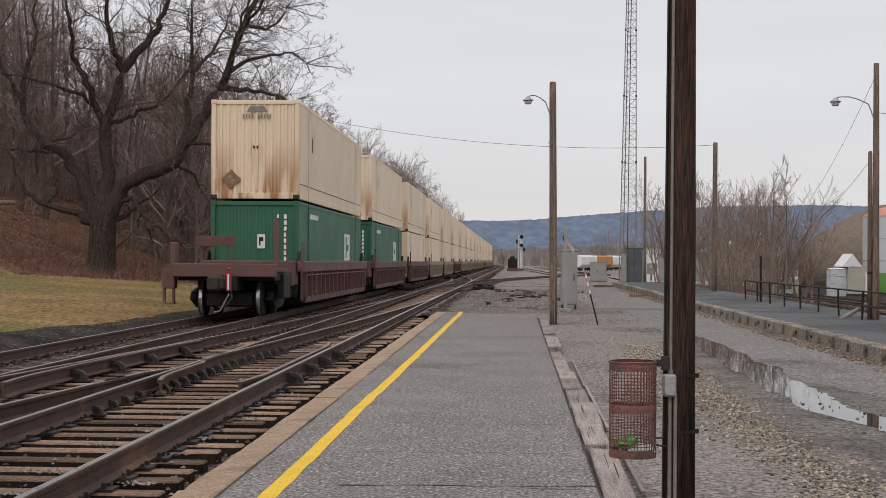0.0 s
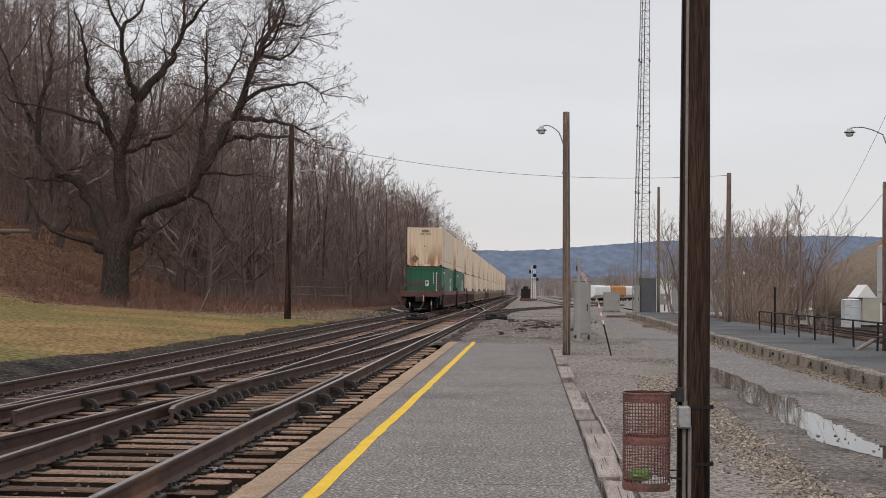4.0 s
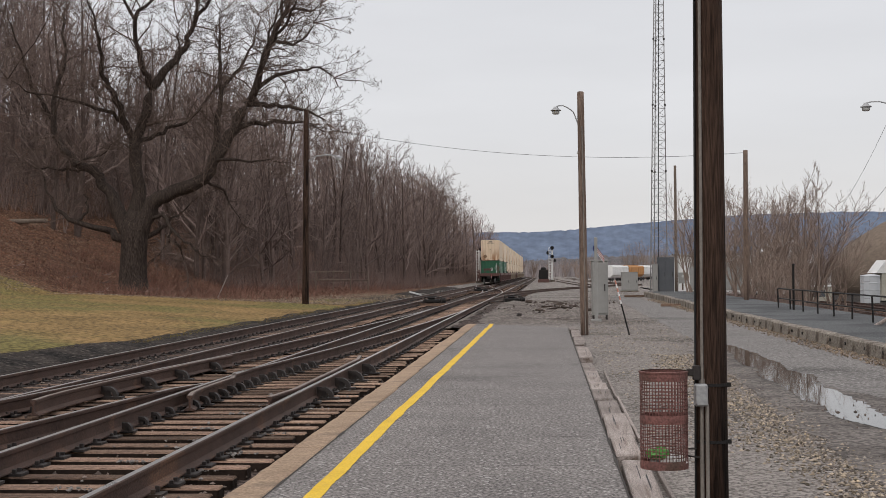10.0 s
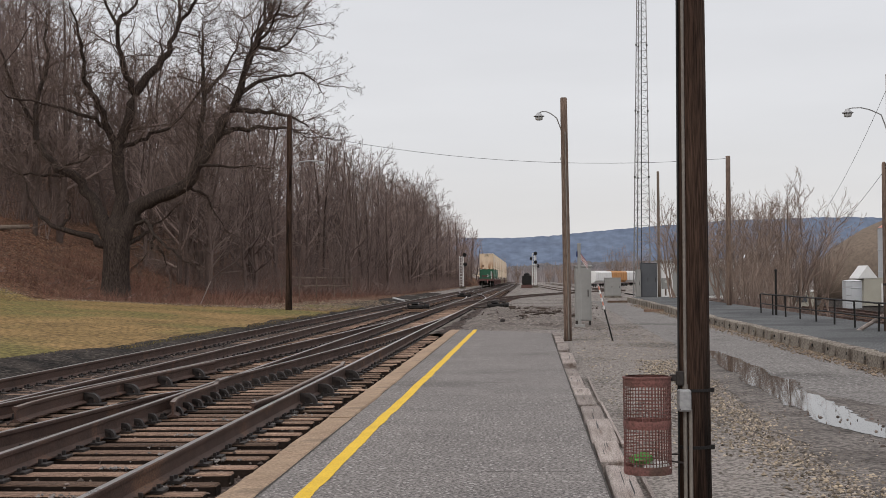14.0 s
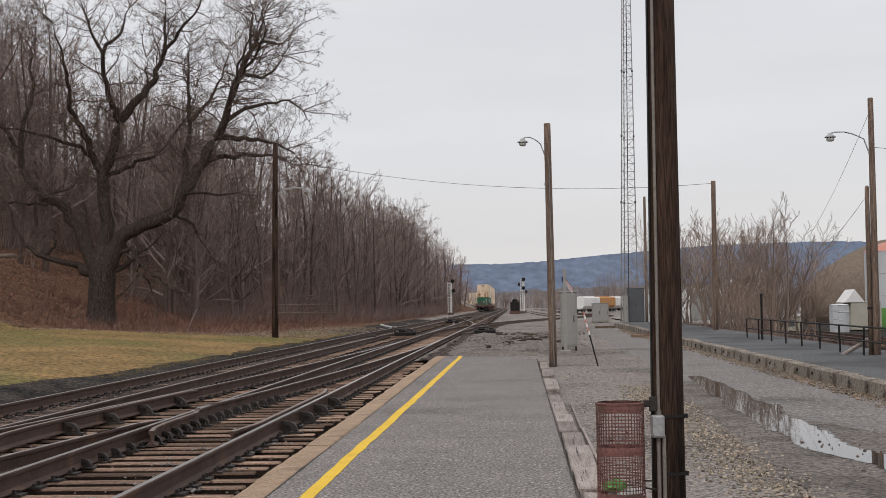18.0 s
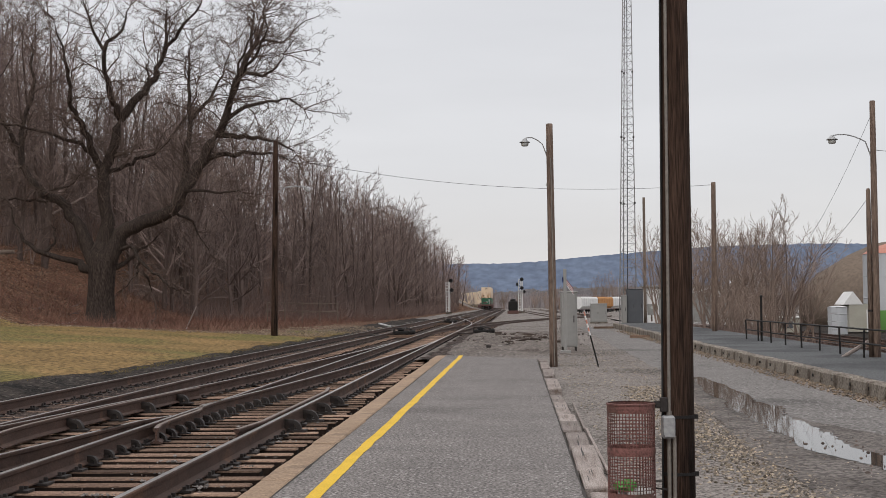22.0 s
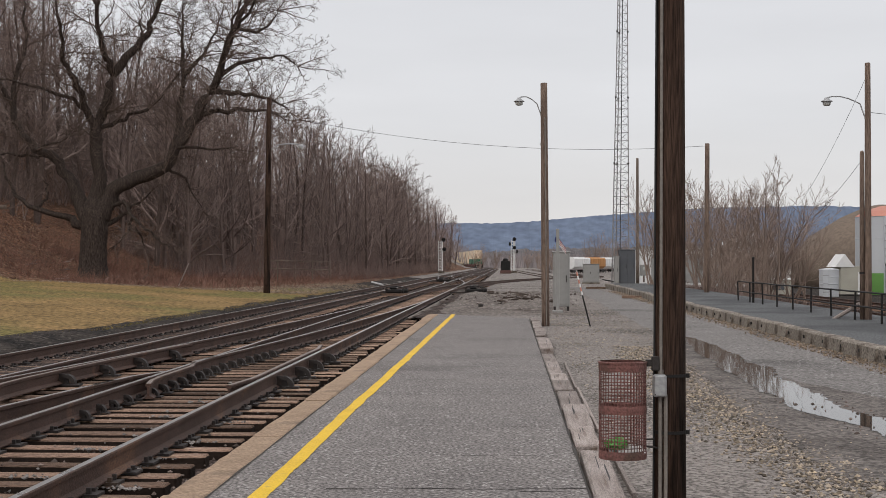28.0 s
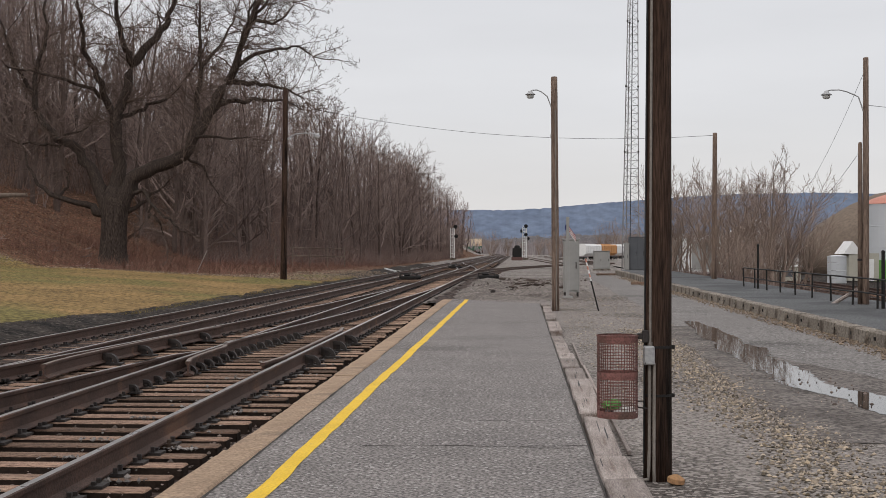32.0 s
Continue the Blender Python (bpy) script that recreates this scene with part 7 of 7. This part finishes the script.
part("cable", Geo().pipe([(-0.100, -0.03, 0.1), (-0.080, -0.03, 4.0), (-0.055, -0.03, 9.0)], 0.006, 6), CABLE, near_pole)
jb = part("junction_box", Geo().box(-0.112, -0.034, -0.15, -0.08, 0.79, 0.92, 0.01), GALV, near_pole, "pale grey electrical box")
part("cover_screw", Geo().tube((-0.1, -0.15, 0.805), (-0.1, -0.154, 0.805), 0.004, n=6), STEELDK, jb)
part("fitting", Geo().tube((-0.062, -0.075, 0.91), (-0.062, -0.075, 0.945), 0.018, n=10), CONDUIT, near_pole)
for zz in (0.9, 0.565):
    st = part("strap", Geo().lathe([(0.094, zz), (0.101, zz), (0.101, zz + 0.018), (0.094, zz + 0.018)], 22, closed=False), BLACKST, near_pole, "rusty steel strap")
    part("strap_bolt", Geo().box(0.088, 0.112, -0.045, -0.03, zz - 0.004, zz + 0.022), BLACKST, st)
solo("orange_rock", Geo().lathe([(0.03, 0), (0.062, 0.015), (0.06, 0.045), (0.025, 0.066)], 9, pose(0, 0, 0, 6, 9, 0)), surf("rusty_stone", (0.38, 0.22, 0.11), (0.3, 0.17, 0.09), 12, 0.9, bump=0.5, fine=60), "rust-coloured stone at the pole's foot", "stone", at=pose(1.05, 8.12, -0.12))

# fittings of other poles
part("conduit", Geo().tube((0.02, -0.095, 0), (0.02, -0.09, 5.2), 0.014, n=6), CONDUIT, lamp_pole)
part("insulator", Geo().lathe([(0.03, 0), (0.035, 0.04), (0.02, 0.07)], 8, pose(-0.08, 0, 4.5)), GLASSLENS, lamp_pole)
stub = thing("pole_stub", "shorter old pole lashed beside the lamp post", "pole", at=pose(8.275, 32.95, 0.0))
part("iron_band", Geo().lathe([(0.064, 1.2), (0.066, 1.2), (0.066, 1.25), (0.064, 1.25)], 14, closed=False), STEELDK, stub)
part("shaft", Geo().lathe([(0.06, 0), (0.056, 3.2), (0.05, 4.05), (0.03, 4.1)], 14), POLE, stub, smooth=True)
arm = part("arm", Geo().pipe([(0, 0, 6.9), (0.5, -0.1, 7.2), (1.0, -0.2, 7.25), (1.5, -0.3, 7.2)], 0.03, 6), GALV, left_pole, "pale steel lamp arm")
lamp_head(arm, pose(1.6, -0.3, 7.12), 0.85)
brace_pole = thing("timber_brace", "pale timber brace at the foot of the lamp post", "timber")
part("strut", Geo().tube((7.75, 33.6, 0.1), (8.25, 33.1, 0.5), 0.05, n=8), TIMBER, brace_pole)


def wire(name, a, b, sag, r, label):
    a, b = Vector(a), Vector(b)
    pts = [a.lerp(b, u / 16) - Vector((0, 0, sag * 4 * (u / 16) * (1 - u / 16))) for u in range(17)]
    solo(name, Geo().pipe(pts, r, 4), CABLE, label, "wire", group="overhead wires")


wire("overhead_wire", (-11.55, 65.1, 8.6), (8.75, 62, 6.65), 0.75, 0.011, "thin dark wire sagging across the tracks")
wire("overhead_wire", (8.4, 32.9, 5.9), (14.5, 78, 3.4), 0.9, 0.005, "thin dark wire from the lamp post to the yard")
wire("overhead_wire", (8.3, 33, 3.9), (14.5, 78, 3.0), 0.7, 0.005, "thin dark wire from the pole stub to the yard")
wire("overhead_wire", (8.4, 32.9, 5.0), (16.0, 36, 4.9), 0.1, 0.007, "thin dark wire running off the lamp post")

# ---- platform cracks: thin dark seams ----
CRACK = surf("crack_dirt", (0.05, 0.045, 0.042), (0.07, 0.062, 0.058), 8, 0.95, bump=0)
rng = random.Random(3)


def crack(y, x0, x1, w, seed, label="dark crack across the asphalt"):
    g = Geo()
    xs = span(x0, x1, 0.06)
    lo, hi = [], []
    for x in xs:
        c = y + 0.1 * noise.noise((x * 1.3, seed, 0)) + 0.03 * noise.noise((x * 6, seed, 0))
        h = w * max(0.25, 0.5 + 0.9 * noise.noise((x * 3.1, seed, 3)))
        lo.append((x, c - h))
        hi.append((x, c + h))
    n = len(xs)
    g.add([(x, q, 0.0035) for x, q in lo + hi], [(i, i + 1, n + i + 1, n + i) for i in range(n - 1)])
    solo("asphalt_crack", g, CRACK, label, "crack", "structure")


crack(9.03, -1.2, 0.5, 0.017, 1)
crack(8.96, 0.05, 0.42, 0.012, 2)
for k, y in enumerate((10.6, 12.5, 13.9, 15.45, 17.4, 19.6, 21.5, 23.9, 26.5, 29.5, 33.0)):
    crack(y, -1.45 + rng.uniform(0, 0.7), 0.5 - rng.uniform(0, 0.3), 0.010 if y < 16 else 0.014, 10 + k, "fine crack across the asphalt")
g = Geo()
for side, x in ((0, -1.905), (1, 0.507)):
    ys = span(4, 36.3, 0.15)
    w = [(0.006 + 0.016 * max(0, noise.noise((q * 1.7, side, 0)))) for q in ys]
    n = len(ys)
    tilt = -0.0036 if side == 0 else 0.0
    g.add([(x - a + tilt * (q - 8.6), q, 0.0038) for a, q in zip(w, ys)] + [(x + a + tilt * (q - 8.6), q, 0.0038) for a, q in zip(w, ys)], [(i, n + i, n + i + 1, i + 1) for i in range(n - 1)])
solo("edge_seam", g, CRACK, "dirty seam between asphalt and edging", "seam", "structure")


motions()
